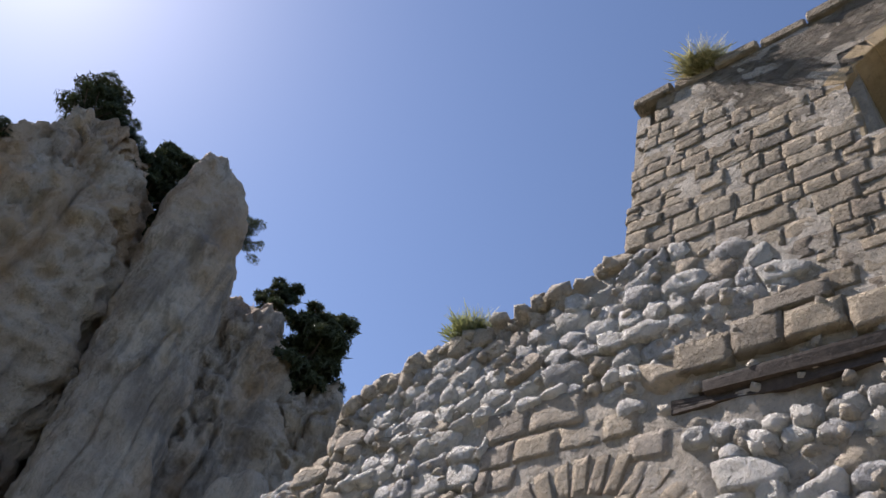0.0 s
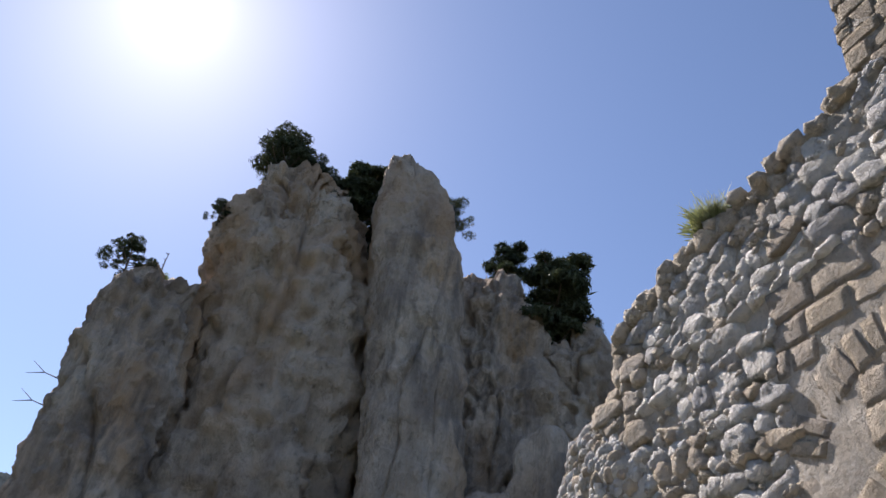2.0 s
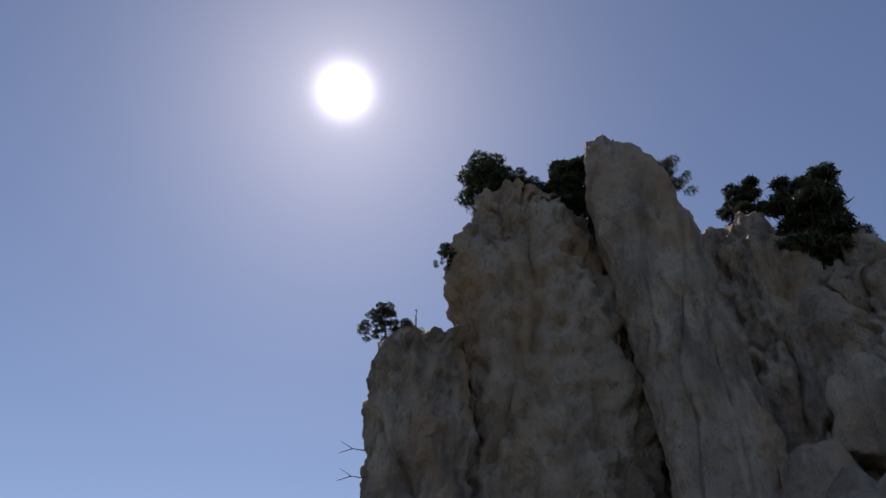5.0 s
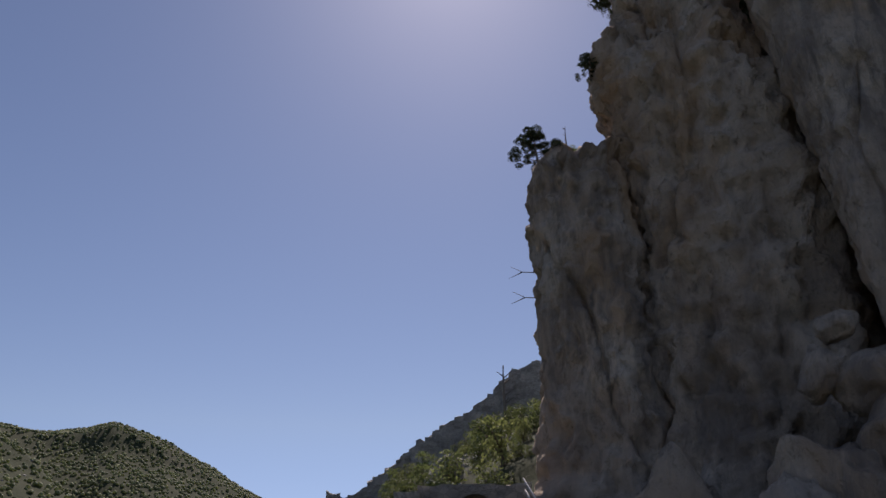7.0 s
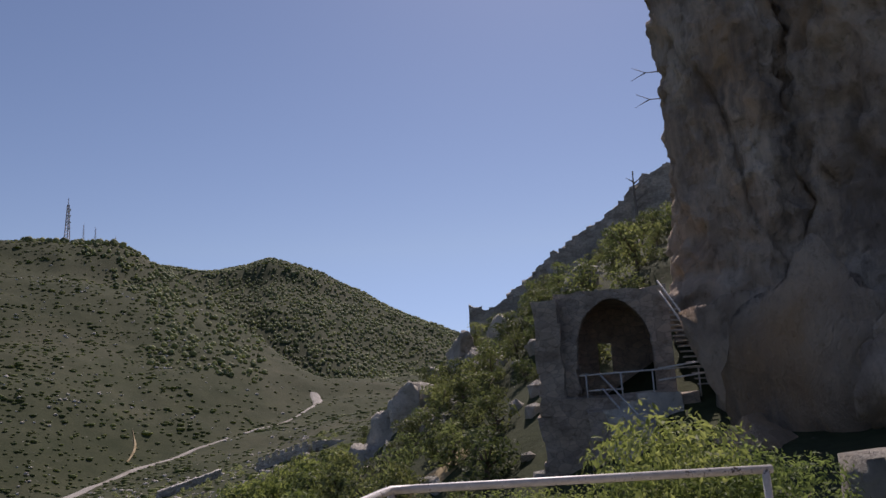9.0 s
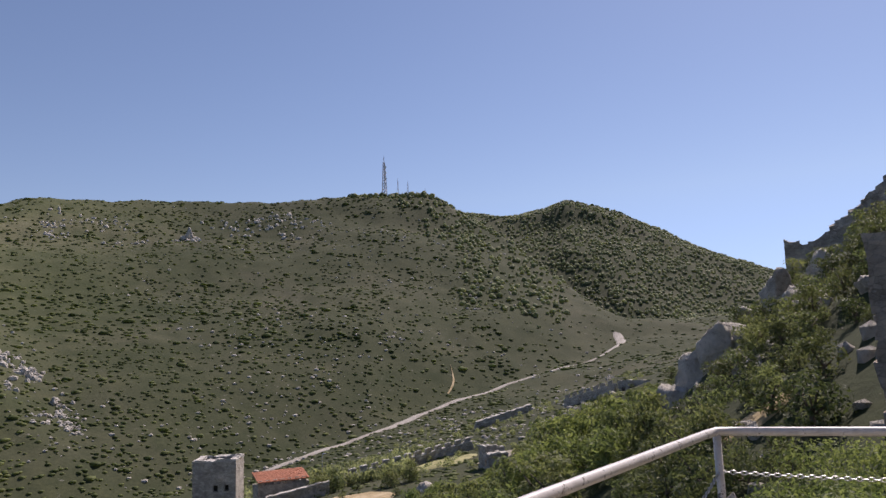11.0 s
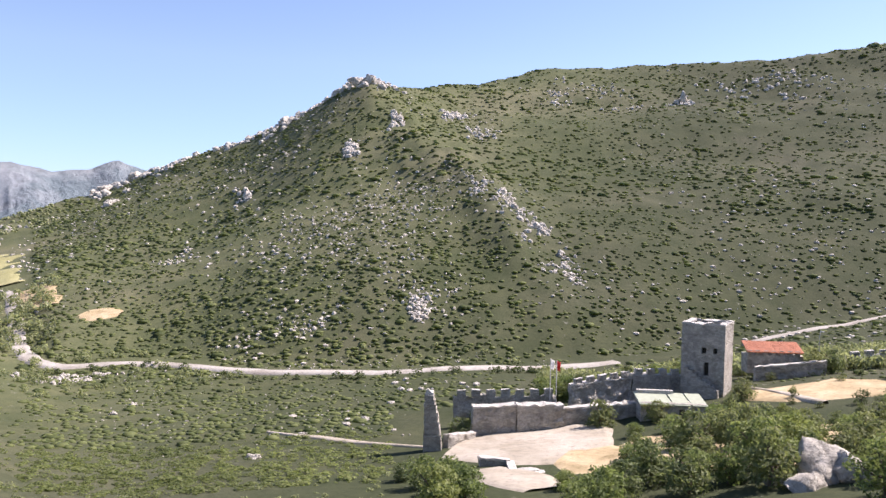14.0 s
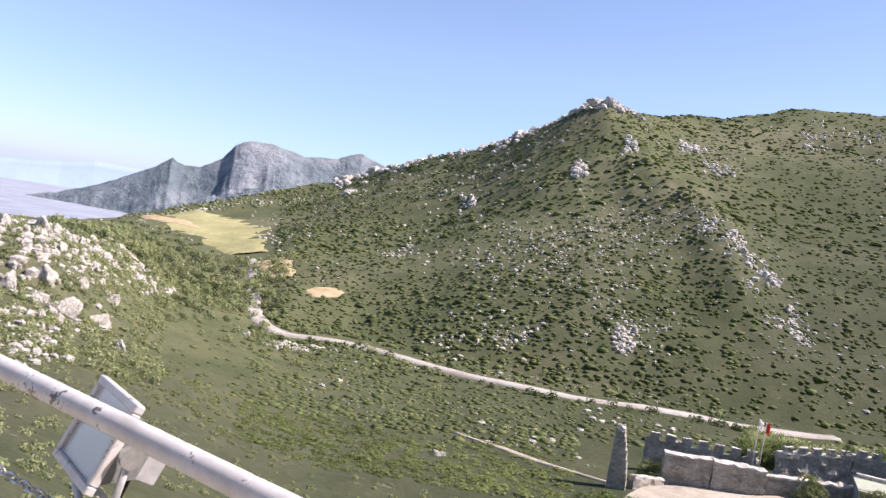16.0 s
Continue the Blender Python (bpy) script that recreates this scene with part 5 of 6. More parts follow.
# low scrub on the buttress top and in the cleft of the cliff
for az, r, z, size in ((-54.2, 39.6, 23.0, 0.6), (-55.6, 39.8, 23.2, 0.7), (-57.0, 39.4, 22.6, 0.6), (-66.6, 39.5, 33.0, 0.7)):
    copy_thing(shrubs[0], Matrix.Translation(spot(az, r, z)) @ Matrix.Diagonal((size, size, size, 1)))

# hillside scrub, woods and stones: uncountable
def upper(kind):
    """The same lump without the underside that nobody sees."""
    v, f = kind
    return v, f[(v[f][:, :, 2] > -0.12).any(1)]


def blade_ball(seed, count, blade):
    """A bush of leaf blades round a unit lump, as vertices and faces."""
    gg = np.random.default_rng(seed)
    d = gg.normal(size=(count, 3))
    d /= np.linalg.norm(d, axis=1, keepdims=True)
    d[:, 2] = np.abs(d[:, 2]) * 1.0 - 0.12
    p = d * gg.uniform(0.55, 1.05, (count, 1)) * (1 + 0.35 * fbm(d[:, 0] * 1.8, d[:, 1] * 1.8, d[:, 2] * 1.8, 2, seed)[:, None])
    out = d + gg.normal(size=(count, 3)) * 0.35
    out /= np.linalg.norm(out, axis=1, keepdims=True)
    a = np.cross(out, gg.normal(size=(count, 3)))
    a /= np.linalg.norm(a, axis=1, keepdims=True)
    b = np.cross(out, a)
    s = blade * gg.uniform(0.7, 1.3, (count, 1))
    v = np.stack([p - a * s, p - b * s * 0.7 + out * s * 0.25, p + a * s, p + b * s * 0.7 + out * s * 0.25], 1).reshape(-1, 3)
    return v, np.arange(count * 4).reshape(count, 4)


def dome(seed, sides=6):
    """A low rounded bush as a small uneven dome."""
    gg = np.random.default_rng(seed)
    verts, faces = [(0.0, 0.0, 0.95)], []
    for k, (z, w) in enumerate(((0.62, 0.68), (0.05, 1.0), (-0.35, 0.85))):
        for i in range(sides):
            a, s = (i + 0.5 * k) * 2 * math.pi / sides, w * gg.uniform(0.72, 1.2)
            verts.append((s * math.cos(a), s * math.sin(a), z + gg.uniform(-0.12, 0.12)))
    for i in range(sides):
        j = (i + 1) % sides
        faces.append((0, 1 + i, 1 + j))
        for b in (1, 1 + sides):
            faces += [(b + i, b + sides + i, b + j), (b + j, b + sides + i, b + sides + j)]
    return np.array(verts), np.array(faces)


def as_triangles(kind):
    v, f = kind
    return v, np.concatenate([f[:, [0, 1, 2]], f[:, [0, 2, 3]]])


# the first ten are leafy bushes for the nearer slopes, the others rounded ones for the far hillsides
bush_kinds = [as_triangles(blade_ball(700 + k, 34, 0.27)) for k in range(10)] + [dome(740 + k, 5) for k in range(10)]
wood_kinds = [as_triangles(blade_ball(720 + k, 56, 0.2)) for k in range(10)] + [dome(760 + k, 6) for k in range(10)]
rows = []
while len(rows) < 25000:
    az = float(g.uniform(-38, 76)) if len(rows) < 10500 else float(g.uniform(-16, 19)) if len(rows) < 15500 else float(g.uniform(19, 52))
    r = float(np.exp(g.uniform(math.log(80), math.log(760)))) if g.random() < 0.45 else float(g.uniform(190, 740))
    if r < 130 and -28 < az < 27 or (az < -24 and r < 120):
        continue
    hr, he = column(RIDGE, az)
    rr, rz = column(ROAD, az)
    if r > hr + 30 or abs(r - rr) < 4.5 or (51.3 < az < 60.5 and 330 < r < 560) or az > 62 and r > 330:
        continue
    p = spot(az, r)
    if float(smooth_noise(p.x / 38, p.y / 38, 0, 71)) + 0.5 * float(smooth_noise(p.x / 11, p.y / 11, 0, 72)) < g.uniform(-1.7, 0.4):
        continue
    s = float(g.uniform(0.3, 0.95)) * (1.0 + 0.45 * (r > 330) + 0.4 * (r > 500)) * (0.85 if r < 180 else 1.2 if r < 400 else 1.0)
    if g.random() < 0.06:
        s *= 1.7
    rows.append((p.x, p.y, ground(p.x, p.y) + s * 0.1, s, s, s * 0.36, float(g.uniform(0, 6)), len(rows) % 10 + (10 if r > 112 else 0)))
tagged(new("hillside_scrub", scatter("hillside_scrub", bush_kinds, rows, SCRUB, True)), "dark green low bushes dotting the dry hillside", "bushes", kind="stuff")

rows = []
while len(rows) < 9400:
    az, r = float(g.uniform(-40, -9)), float(g.uniform(560, 1010))
    hr, he = column(RIDGE, az)
    if r < hr + 25:
        continue
    p = spot(az, r)
    s = float(g.uniform(0.9, 1.9))
    rows.append((p.x, p.y, ground(p.x, p.y) + s * 0.3, s, s, s * 1.05, float(g.uniform(0, 6)), 10 + len(rows) % 10))
for az0, az1, r0, r1, count in ((-26, -24, 80, 96, 10), (27, 75, 30, 84, 700), (58, 75, 60, 190, 1300)):
    for _ in range(count):
        az, r = float(g.uniform(az0, az1)), float(g.uniform(r0, r1))
        if az < -33 and r > 82:
            continue
        p = spot(az, r)
        s = float(g.uniform(0.35, 1.25)) * (0.45 if r < 84 else 1.0)
        rows.append((p.x, p.y, ground(p.x, p.y), s, s, s * 0.9, float(g.uniform(0, 6)), len(rows) % 10))
while len(rows) < 12900:
    az, r = float(g.uniform(-9, 16)), float(g.uniform(146, 178))
    if abs(az - 4) < 1.5 and r < 150:
        continue
    p = spot(az, r)
    s = float(g.uniform(0.6, 1.3))
    rows.append((p.x, p.y, ground(p.x, p.y) + s * 0.5, s, s, s * 1.6, float(g.uniform(0, 6)), len(rows) % 10))
for az0, az1, r0, r1, count, big in ((-21, -13, 430, 690, 560, 1.7), (-15, -10.5, 560, 690, 150, 1.7), (-13, -8, 640, 690, 60, 1.7), (50, 66, 226, 330, 330, 2.0), (44, 52, 216, 224, 26, 1.3), (-26, -8, 140, 250, 240, 0.8), (-12.5, -5, 672, 700, 70, 2.6), (-20, -14.5, 930, 965, 40, 4), (16, 52, 183, 200, 60, 0.9), (50, 62, 540, 640, 420, 1.1), (56, 66, 190, 300, 260, 1.5), (34, 62, 168, 212, 90, 1.1)):
    for _ in range(count):
        az, r = float(g.uniform(az0, az1)), float(g.uniform(r0, r1))
        if -40 < r - column(ROAD, az)[0] < 5 and az < 8 or abs(r - column(ROAD, az)[0]) < 5:
            continue
        p = spot(az, r)
        s = big * float(g.uniform(0.5, 1.2))
        rows.append((p.x, p.y, ground(p.x, p.y) + s * 0.4, s, s, s * 1.1, float(g.uniform(0, 6)), len(rows) % 10 + (10 if r > 420 else 0)))
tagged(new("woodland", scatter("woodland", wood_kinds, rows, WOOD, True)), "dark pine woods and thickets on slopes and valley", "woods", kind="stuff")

# dark thickets in the valley and single round bushes along the road
rows = []
for az0, az1, r0, r1, count, big in ((53, 65, 205, 330, 420, 1.9), (49, 52.5, 268, 300, 26, 2.2), (55, 63, 330, 420, 60, 1.6)):
    for _ in range(count):
        az, r = float(g.uniform(az0, az1)), float(g.uniform(r0, r1))
        p = spot(az, r)
        if abs(az - 52.2) < 1.2 and az0 > 52 or float(smooth_noise(p.x / 24, p.y / 24, 0, 77)) < -0.15:
            continue
        s = big * float(g.uniform(0.5, 1.1))
        rows.append((p.x, p.y, ground(p.x, p.y) + s * 0.3, s, s, s * 0.85, float(g.uniform(0, 6)), len(rows) % 10))
for _ in range(46):
    az = float(g.uniform(15, 50))
    r = column(ROAD, az)[0] - float(g.uniform(5, 9))
    p = spot(az, r)
    s = float(g.uniform(0.6, 1.5))
    rows.append((p.x, p.y, ground(p.x, p.y) + s * 0.35, s, s, s * 0.9, float(g.uniform(0, 6)), len(rows) % 10))
tagged(new("valley_thicket", scatter("valley_thicket", wood_kinds, rows, SHRUB)), "dark green thickets and round bushes beside the valley road", "bushes", kind="stuff")

stone_kinds = [upper(facet_rock(800 + k, 1, 6)) for k in range(8)]
rows = []
# outcrops: azimuth, distance, spread across, spread along, number, size
OUTCROPS = ((29.2, 476, 1.5, 10, 150, 2.4), (30.6, 488, 0.9, 8, 80, 3.0), (32.3, 500, 1.2, 9, 90, 2.4), (34.5, 516, 1.8, 12, 130, 2.6), (37.8, 546, 1.8, 14, 130, 2.8), (41.8, 596, 1.8, 12, 130, 3.4), (44.9, 626, 1.2, 10, 90, 3.4), (47.0, 630, 0.8, 14, 90, 3.6), (46.6, 560, 0.7, 22, 60, 2.6),
            (19.0, 297, 0.9, 9, 70, 1.3), (17.8, 286, 0.9, 10, 60, 1.1), (16.4, 274, 0.9, 10, 70, 1.3), (14.7, 259, 0.9, 10, 60, 1.1), (13.5, 251, 1.0, 9, 60, 0.9), (20.6, 305, 1.0, 14, 60, 1.3), (30.1, 388, 0.5, 12, 70, 2.6), (37.6, 396, 0.7, 9, 50, 2.0), (25.1, 215, 1.2, 7, 90, 1.2), (24.2, 226, 2.6, 14, 150, 0.8), (27.1, 414, 0.7, 8, 50, 2.2), (22.9, 456, 0.9, 12, 70, 2.2), (20.4, 420, 1.4, 16, 60, 1.6),
            (6.4, 548, 0.7, 12, 50, 2.2), (15.0, 531, 1.4, 16, 60, 1.6), (11.6, 552, 2.4, 24, 80, 1.6), (2.4, 590, 2.4, 20, 70, 2.2), (-1.5, 600, 2.0, 20, 50, 2.0), (23, 300, 4.0, 40, 230, 0.8), (30, 262, 4.0, 34, 230, 0.7), (28, 330, 5, 60, 230, 0.9), (34, 300, 5, 60, 220, 0.9), (42, 322, 1.4, 12, 60, 1.0), (33.2, 214, 2.0, 8, 60, 0.8), (37.5, 212, 3.0, 8, 80, 0.7), (38, 420, 5, 60, 150, 1.2),
            (48.6, 197, 2.0, 4, 150, 1.1), (45, 150, 7, 45, 150, 0.45), (33, 145, 9, 40, 190, 0.4), (30, 193, 14, 6, 200, 0.6), (68.5, 150, 2.0, 26, 110, 2.2), (66.0, 158, 1.6, 24, 80, 1.8), (63.5, 176, 1.6, 22, 80, 1.4), (61.0, 205, 2.0, 22, 160, 1.3), (66, 112, 4, 26, 150, 1.3), (69, 90, 3, 20, 120, 1.2), (64, 190, 2.5, 8, 90, 2.2), (56, 560, 4, 30, 90, 1.6), (-38, 58, 8, 24, 110, 1.1), (-32, 70, 5, 16, 90, 1.2), (-45, 78, 4, 12, 80, 1.2))
for az, r, wa, wr, count, size in OUTCROPS:
    heads = [(az + float(g.normal()) * wa * 0.55, r + float(g.normal()) * wr * 0.55) for _ in range(max(4, count // 9))]
    for k in range(count):
        head = heads[k % len(heads)]
        a, d = head[0] + float(g.normal()) * wa * 0.3, head[1] + float(g.normal()) * wr * 0.3
        p = spot(a, d)
        s = size * float(g.uniform(0.2, 1.0)) ** 1.3 * (1.0 if d > 200 else 0.6)
        rows.append((p.x, p.y, ground(p.x, p.y) + s * 0.02, s * float(g.uniform(0.6, 1.5)), s, s * float(g.uniform(0.6, 1.5)), float(g.uniform(0, 6)), len(rows)))
while len(rows) < 7800:
    az, r = float(g.uniform(-24, 70)), float(np.exp(g.uniform(math.log(105), math.log(640))))
    if az < 26 and r < 150:
        continue
    p = spot(az, r)
    if float(fbm(p.x / 60, p.y / 60, 0, 2, 91)) < g.uniform(-0.3, 0.7):
        continue
    s = 0.25 + 0.5 * float(g.random()) ** 2 * (1 + r / 500)
    rows.append((p.x, p.y, ground(p.x, p.y) + s * 0.1, s * 1.2, s, s * 0.75, float(g.uniform(0, 6)), len(rows)))
tagged(new("limestone_outcrops", scatter("limestone_outcrops", stone_kinds, rows, CRAG)), "pale grey limestone outcrops scattered over the slopes", "rocks", kind="stuff")

# single boulders and crags: azimuth, distance, height of the middle (None: on the ground), size, proportions
CRAGS = ((-29.4, 68, None, 2.5, (1.0, 0.9, 1.3)), (-30.9, 67, None, 2.9, (1.0, 0.9, 1.25)), (-32.1, 68, None, 2.2, (1.0, 0.9, 1.2)), (-28.0, 66, None, 1.6, (0.8, 0.8, 1.5)), (-35.3, 66, None, 2.4, (0.8, 0.9, 1.5)), (-36.2, 64, None, 1.7, (0.8, 0.9, 1.2)), (-38.0, 69, None, 2.2, (0.8, 0.9, 1.5)), (-33.2, 92, None, 1.6, (1.2, 1, 1)), (29.0, 468, None, 4.6, (1.4, 1, 1.0)), (30.0, 473, None, 4.2, (1.5, 1, 0.9)), (31.1, 482, None, 3.8, (1.6, 1, 0.8)), (28.1, 464, None, 3.4, (1.4, 1, 0.8)), (29.5, 462, None, 3.2, (1.3, 1, 1.0)), (19.1, 298, None, 2.4, (0.9, 1, 1.4)), (18.2, 290, None, 1.8, (1, 1, 1.2)), (16.6, 276, None, 2.2, (0.9, 1, 1.2)), (14.8, 260, None, 1.6, (1, 1, 1.1)), (30.2, 390, None, 3.4, (0.9, 1, 1.3)), (29.8, 380, None, 2.2, (1, 1, 1.1)), (25.4, 216, None, 1.3, (1.3, 1, 0.8)), (6.4, 550, None, 4.2, (0.9, 1, 1.5)), (42.2, 600, None, 5.0, (1.5, 1, 0.9)), (44.9, 628, None, 6.0, (1.5, 1, 0.9)), (47.0, 628, None, 5.5, (1.2, 1, 1.1)), (35.0, 518, None, 4.0, (1.4, 1, 0.8)), (-44.5, 62, None, 1.8, (0.9, 0.9, 1.3)), (-36.4, 62, None, 1.0, (1.2, 1, 0.8)), (-41, 52, None, 1.2, (1.2, 1, 0.9)), (-3.0, 70, None, 3.3, (1.0, 0.9, 1.15)), (-4.9, 69, None, 2.6, (1.0, 1, 0.95)), (-2.0, 66, None, 2.0, (1.2, 1, 0.7)), (-6.2, 67, None, 1.5, (1.2, 1, 0.8)))
PLAIN = ((-0.6, 69, None, 1.3, (1.3, 1, 0.6)), (-10.2, 122, None, 1.9, (1.3, 1, 0.8)), (46.4, 150, None, 1.0, (1, 1, 1)), (45.2, 160, None, 0.9, (1.2, 1, 0.8)), (37, 98, None, 0.9, (1.3, 1, 0.7)), (-32.6, 40, None, 0.7, (1.3, 1, 0.7)), (-20, 55, None, 1.0, (1.2, 1, 0.8)))
LEFTCRAGS = tuple((60.8 + 0.72 * k, 112 + 60 * ((k * 0.618) % 1), None, 1.2 + 1.3 * ((k * 0.37) % 1), (1.0, 0.9, 1.2)) for k in range(15))
FOOTROCKS = ((-72.6, 29, 8.6, 0.95, (1, 0.9, 0.9)), (-70.7, 28.5, 6.9, 1.05, (0.85, 0.9, 1.1)), (-74, 28.5, 6.4, 1.5, (1, 1, 1)), (-70, 27, 2.6, 2.6, (1, 1, 1.15)), (-66.6, 25, 1.2, 2.0, (0.9, 1, 1.1)), (-63.8, 23, 0.0, 1.3, (0.9, 1, 1.2)), (-76, 28, 4.4, 3.0, (1, 1, 1.1)), (-82, 30, 6.0, 3.3, (1, 1, 1.1)), (-88, 32, 7.5, 4.0, (1, 1, 1.2)), (-84.5, 34, 11.5, 2.6, (1, 1, 1.1)), (-88.5, 36, 15.0, 2.6, (1, 1, 1)), (-57.0, 31, 0.5, 3.2, (1, 1, 1.2)), (-60.5, 29, 0.0, 3.4, (1, 1, 1.3)), (-55.2, 27, -2.5, 2.2, (1, 1, 1)), (-73, 20, -1.0, 2.2, (1, 1, 1)), (-80, 22, 0.5, 3.0, (1, 1, 1.1)))
for k, (az, r, z, size, st) in enumerate(CRAGS + PLAIN + LEFTCRAGS + FOOTROCKS):
    p = spot(az, r)
    if z is None:
        boulder(az, r, ground(p.x, p.y), size, k + 1, st, CRAG, "pale grey limestone crag among shrubs", 4, "crags", 0.6)
    else:
        boulder(az, r, z, size, k + 1, st, CLIFF, "weathered limestone boulder piled at the cliff foot", 4, "cliff foot boulders", 0.7)


# grass tufts on the wall tops
def tuft(p, size, seed, count=420):
    gg = np.random.default_rng(seed)
    a, e = gg.uniform(0, 6.28, count), np.radians(gg.uniform(25, 95, count))
    d = np.stack([np.cos(a) * np.cos(e), np.sin(a) * np.cos(e), np.sin(e)], 1)
    side = np.cross(d, gg.normal(size=(count, 3)))
    side /= np.linalg.norm(side, axis=1, keepdims=True)
    root = gg.normal(size=(count, 3)) * (0.2, 0.2, 0.06) * size
    l = size * gg.uniform(0.4, 1.0, (count, 1))
    w = size * 0.009
    v = np.stack([root - side * w, root + side * w, root + d * l * 0.7 + side * w * 0.6 + (0, 0, -0.04 * size), root + d * l + (0, 0, -0.12 * size)], 1).reshape(-1, 3)
    ob = new("grass_tuft", mesh_from("grass_tuft", v, np.arange(count * 4).reshape(count, 4), GRASS))
    ob.location = p
    return tagged(ob, "dry pale grass tuft growing on the wall top", "grass tuft", "wall tufts")


tuft(WALL_M @ Vector((4.14, -0.12, 4.84)), 0.38, 1, 2600)
tuft(WALL_M @ Vector((1.66, 0.0, 7.58)), 0.4, 2, 2400)
tuft(WALL_M @ Vector((0.75, -0.2, 7.6)), 0.2, 3, 60)
tuft(WALL_M @ Vector((3.1, -0.3, 4.95)), 0.2, 4, 90)


# ---- the castle ruins ----
def rough_box(bm, x0, x1, y0, y1, z0, z1, m, cell=0.7, amount=0.12, ragged=0.0, seed=0):
    """A masonry block with uneven faces and, where ragged, a broken top."""
    part_bm = bmesh.new()
    nx, ny, nz = (max(1, int((b - a) / cell)) for a, b in ((x0, x1), (y0, y1), (z0, z1)))
    box(part_bm, x0, x1, y0, y1, z0, z1)
    for axis, n, lo, hi in ((0, nx, x0, x1), (1, ny, y0, y1), (2, nz, z0, z1)):
        for k in range(1, n):
            co, no = Vector((0, 0, 0)), Vector((0, 0, 0))
            co[axis], no[axis] = lo + (hi - lo) * k / n, 1
            bmesh.ops.bisect_plane(part_bm, geom=part_bm.verts[:] + part_bm.edges[:] + part_bm.faces[:], plane_co=co, plane_no=no)
    s = Vector((seed * 3.7, seed * 1.9, seed * 5.1))
    remap = {}
    for q in part_bm.verts:
        w = q.co + s
        d = Vector((noise.noise(w * 0.9), noise.noise(w * 0.9 + Vector((11, 0, 0))), noise.noise(w * 0.9 + Vector((0, 13, 0)))))
        top = max(0, (q.co.z - z0) / (z1 - z0) - 0.75) * 4 if ragged else 0
        p = q.co + d * amount
        p.z += top * ragged * (noise.noise(Vector((w.x * 0.8, w.y * 0.8, 2.0))) + 0.6 * noise.noise(Vector((w.x * 2.3, w.y * 2.3, 5.0))))
        remap[q] = bm.verts.new(m @ p)
    for f in part_bm.faces:
        bm.faces.new([remap[q] for q in f.verts])
    part_bm.free()


def between(a, b):
    """A frame at point a whose x runs level towards b, and the distance."""
    a, b = Vector(a), Vector(b)
    d = b - a
    return Matrix.Translation(a) @ Matrix.Rotation(math.atan2(d.y, d.x), 4, "Z"), math.hypot(d.x, d.y)


def curtain(label, a, b, height, thick, merlons=0, cap=True, ragged=0.3, sink=1.5, seed=0, group="castle curtain walls"):
    """A stretch of castle wall from a to b, standing on the ground, with merlons if any."""
    m, n = between(a, b)
    thing = empty("curtain_wall", m, label, "castle wall", group)
    slope = (Vector(b).z - Vector(a).z) / n
    shear = Matrix(((1, 0, 0, 0), (0, 1, 0, 0), (slope, 0, 1, 0), (0, 0, 0, 1)))
    bm = bmesh.new()
    rough_box(bm, 0, n, -thick / 2, thick / 2, -sink, height, shear, 0.55, 0.3, ragged, seed)
    part("masonry", bm, RUIN, thing)
    if cap:
        bm = bmesh.new()
        rough_box(bm, 0, n, -thick / 2 - 0.05, thick / 2 + 0.05, height - 0.1, height + 0.14, shear, 0.8, 0.16, 0.22, seed + 1)
        part("wall_cap", bm, CAPSTONE, thing, "broken wall top in a sunlit paler tone")
    for k in range(merlons):
        x = (k + 0.5) * n / merlons
        w = n / merlons * 0.56
        bm = bmesh.new()
        rough_box(bm, x - w / 2, x + w / 2, -thick / 2, -thick / 2 + 0.55, height - 0.1, height + 0.85, shear, 0.4, 0.16, 0.2, seed + 3 + k)
        merlon = part("merlon", bm, RUIN, thing)
        bm = bmesh.new()
        rough_box(bm, x - w / 2 - 0.03, x + w / 2 + 0.03, -thick / 2 - 0.03, -thick / 2 + 0.58, height + 0.82, height + 1.0, shear, 0.4, 0.14, 0.1, seed + 30 + k)
        part("merlon_cap", bm, CAPSTONE, merlon, "merlon top in a sunlit paler tone")
    return thing


def at(az, r, el):
    """The point at an azimuth, a distance over the ground and an elevation."""
    return spot(az, r, r * math.tan(radians(el)))


def wall_run(label, p, q, tops_el, thick, merlons, seed, cap=True, ragged=0.3):
    """A curtain whose two ends (azimuth, distance) reach the given elevations."""
    a, b = onland(*p), onland(*q)
    low = min(a.z, b.z) - 0.5
    za, zb = p[1] * math.tan(radians(tops_el[0])), q[1] * math.tan(radians(tops_el[1]))
    h = max(za, zb) - low
    a.z, b.z = za - h, zb - h
    return curtain(label, a, b, h, thick, merlons, cap, ragged, 2.0, seed)


def wall_low(label, p, q, height, thick, seed):
    """A ruined wall of even height that follows the ground."""
    return curtain(label, onland(*p), onland(*q), height, thick, 0, True, 0.4, 2.0, seed)


wall_run("thick grey curtain wall with a sunlit-pale broken top", (21.0, 105), (17.8, 106), (-13.2, -12.9), 1.6, 0, 1)
wall_run("bulging grey curtain wall around the yard", (17.8, 106), (14.4, 108), (-12.9, -12.7), 1.8, 0, 2)
wall_run("crenellated parapet behind the yard", (22.4, 112), (14.9, 116), (-12.5, -12.1), 0.7, 7, 3, False)
wall_run("crenellated curtain wall climbing to the gate tower", (13.8, 115), (9.6, 121), (-11.3, -10.5), 1.2, 5, 4)
wall_run("crenellated curtain wall beside the gate tower", (9.5, 121), (5.4, 126), (-10.3, -10.1), 1.1, 5, 5)
wall_run("low grey yard wall", (14.4, 108), (9.0, 113), (-13.0, -12.2), 1.0, 0, 6)
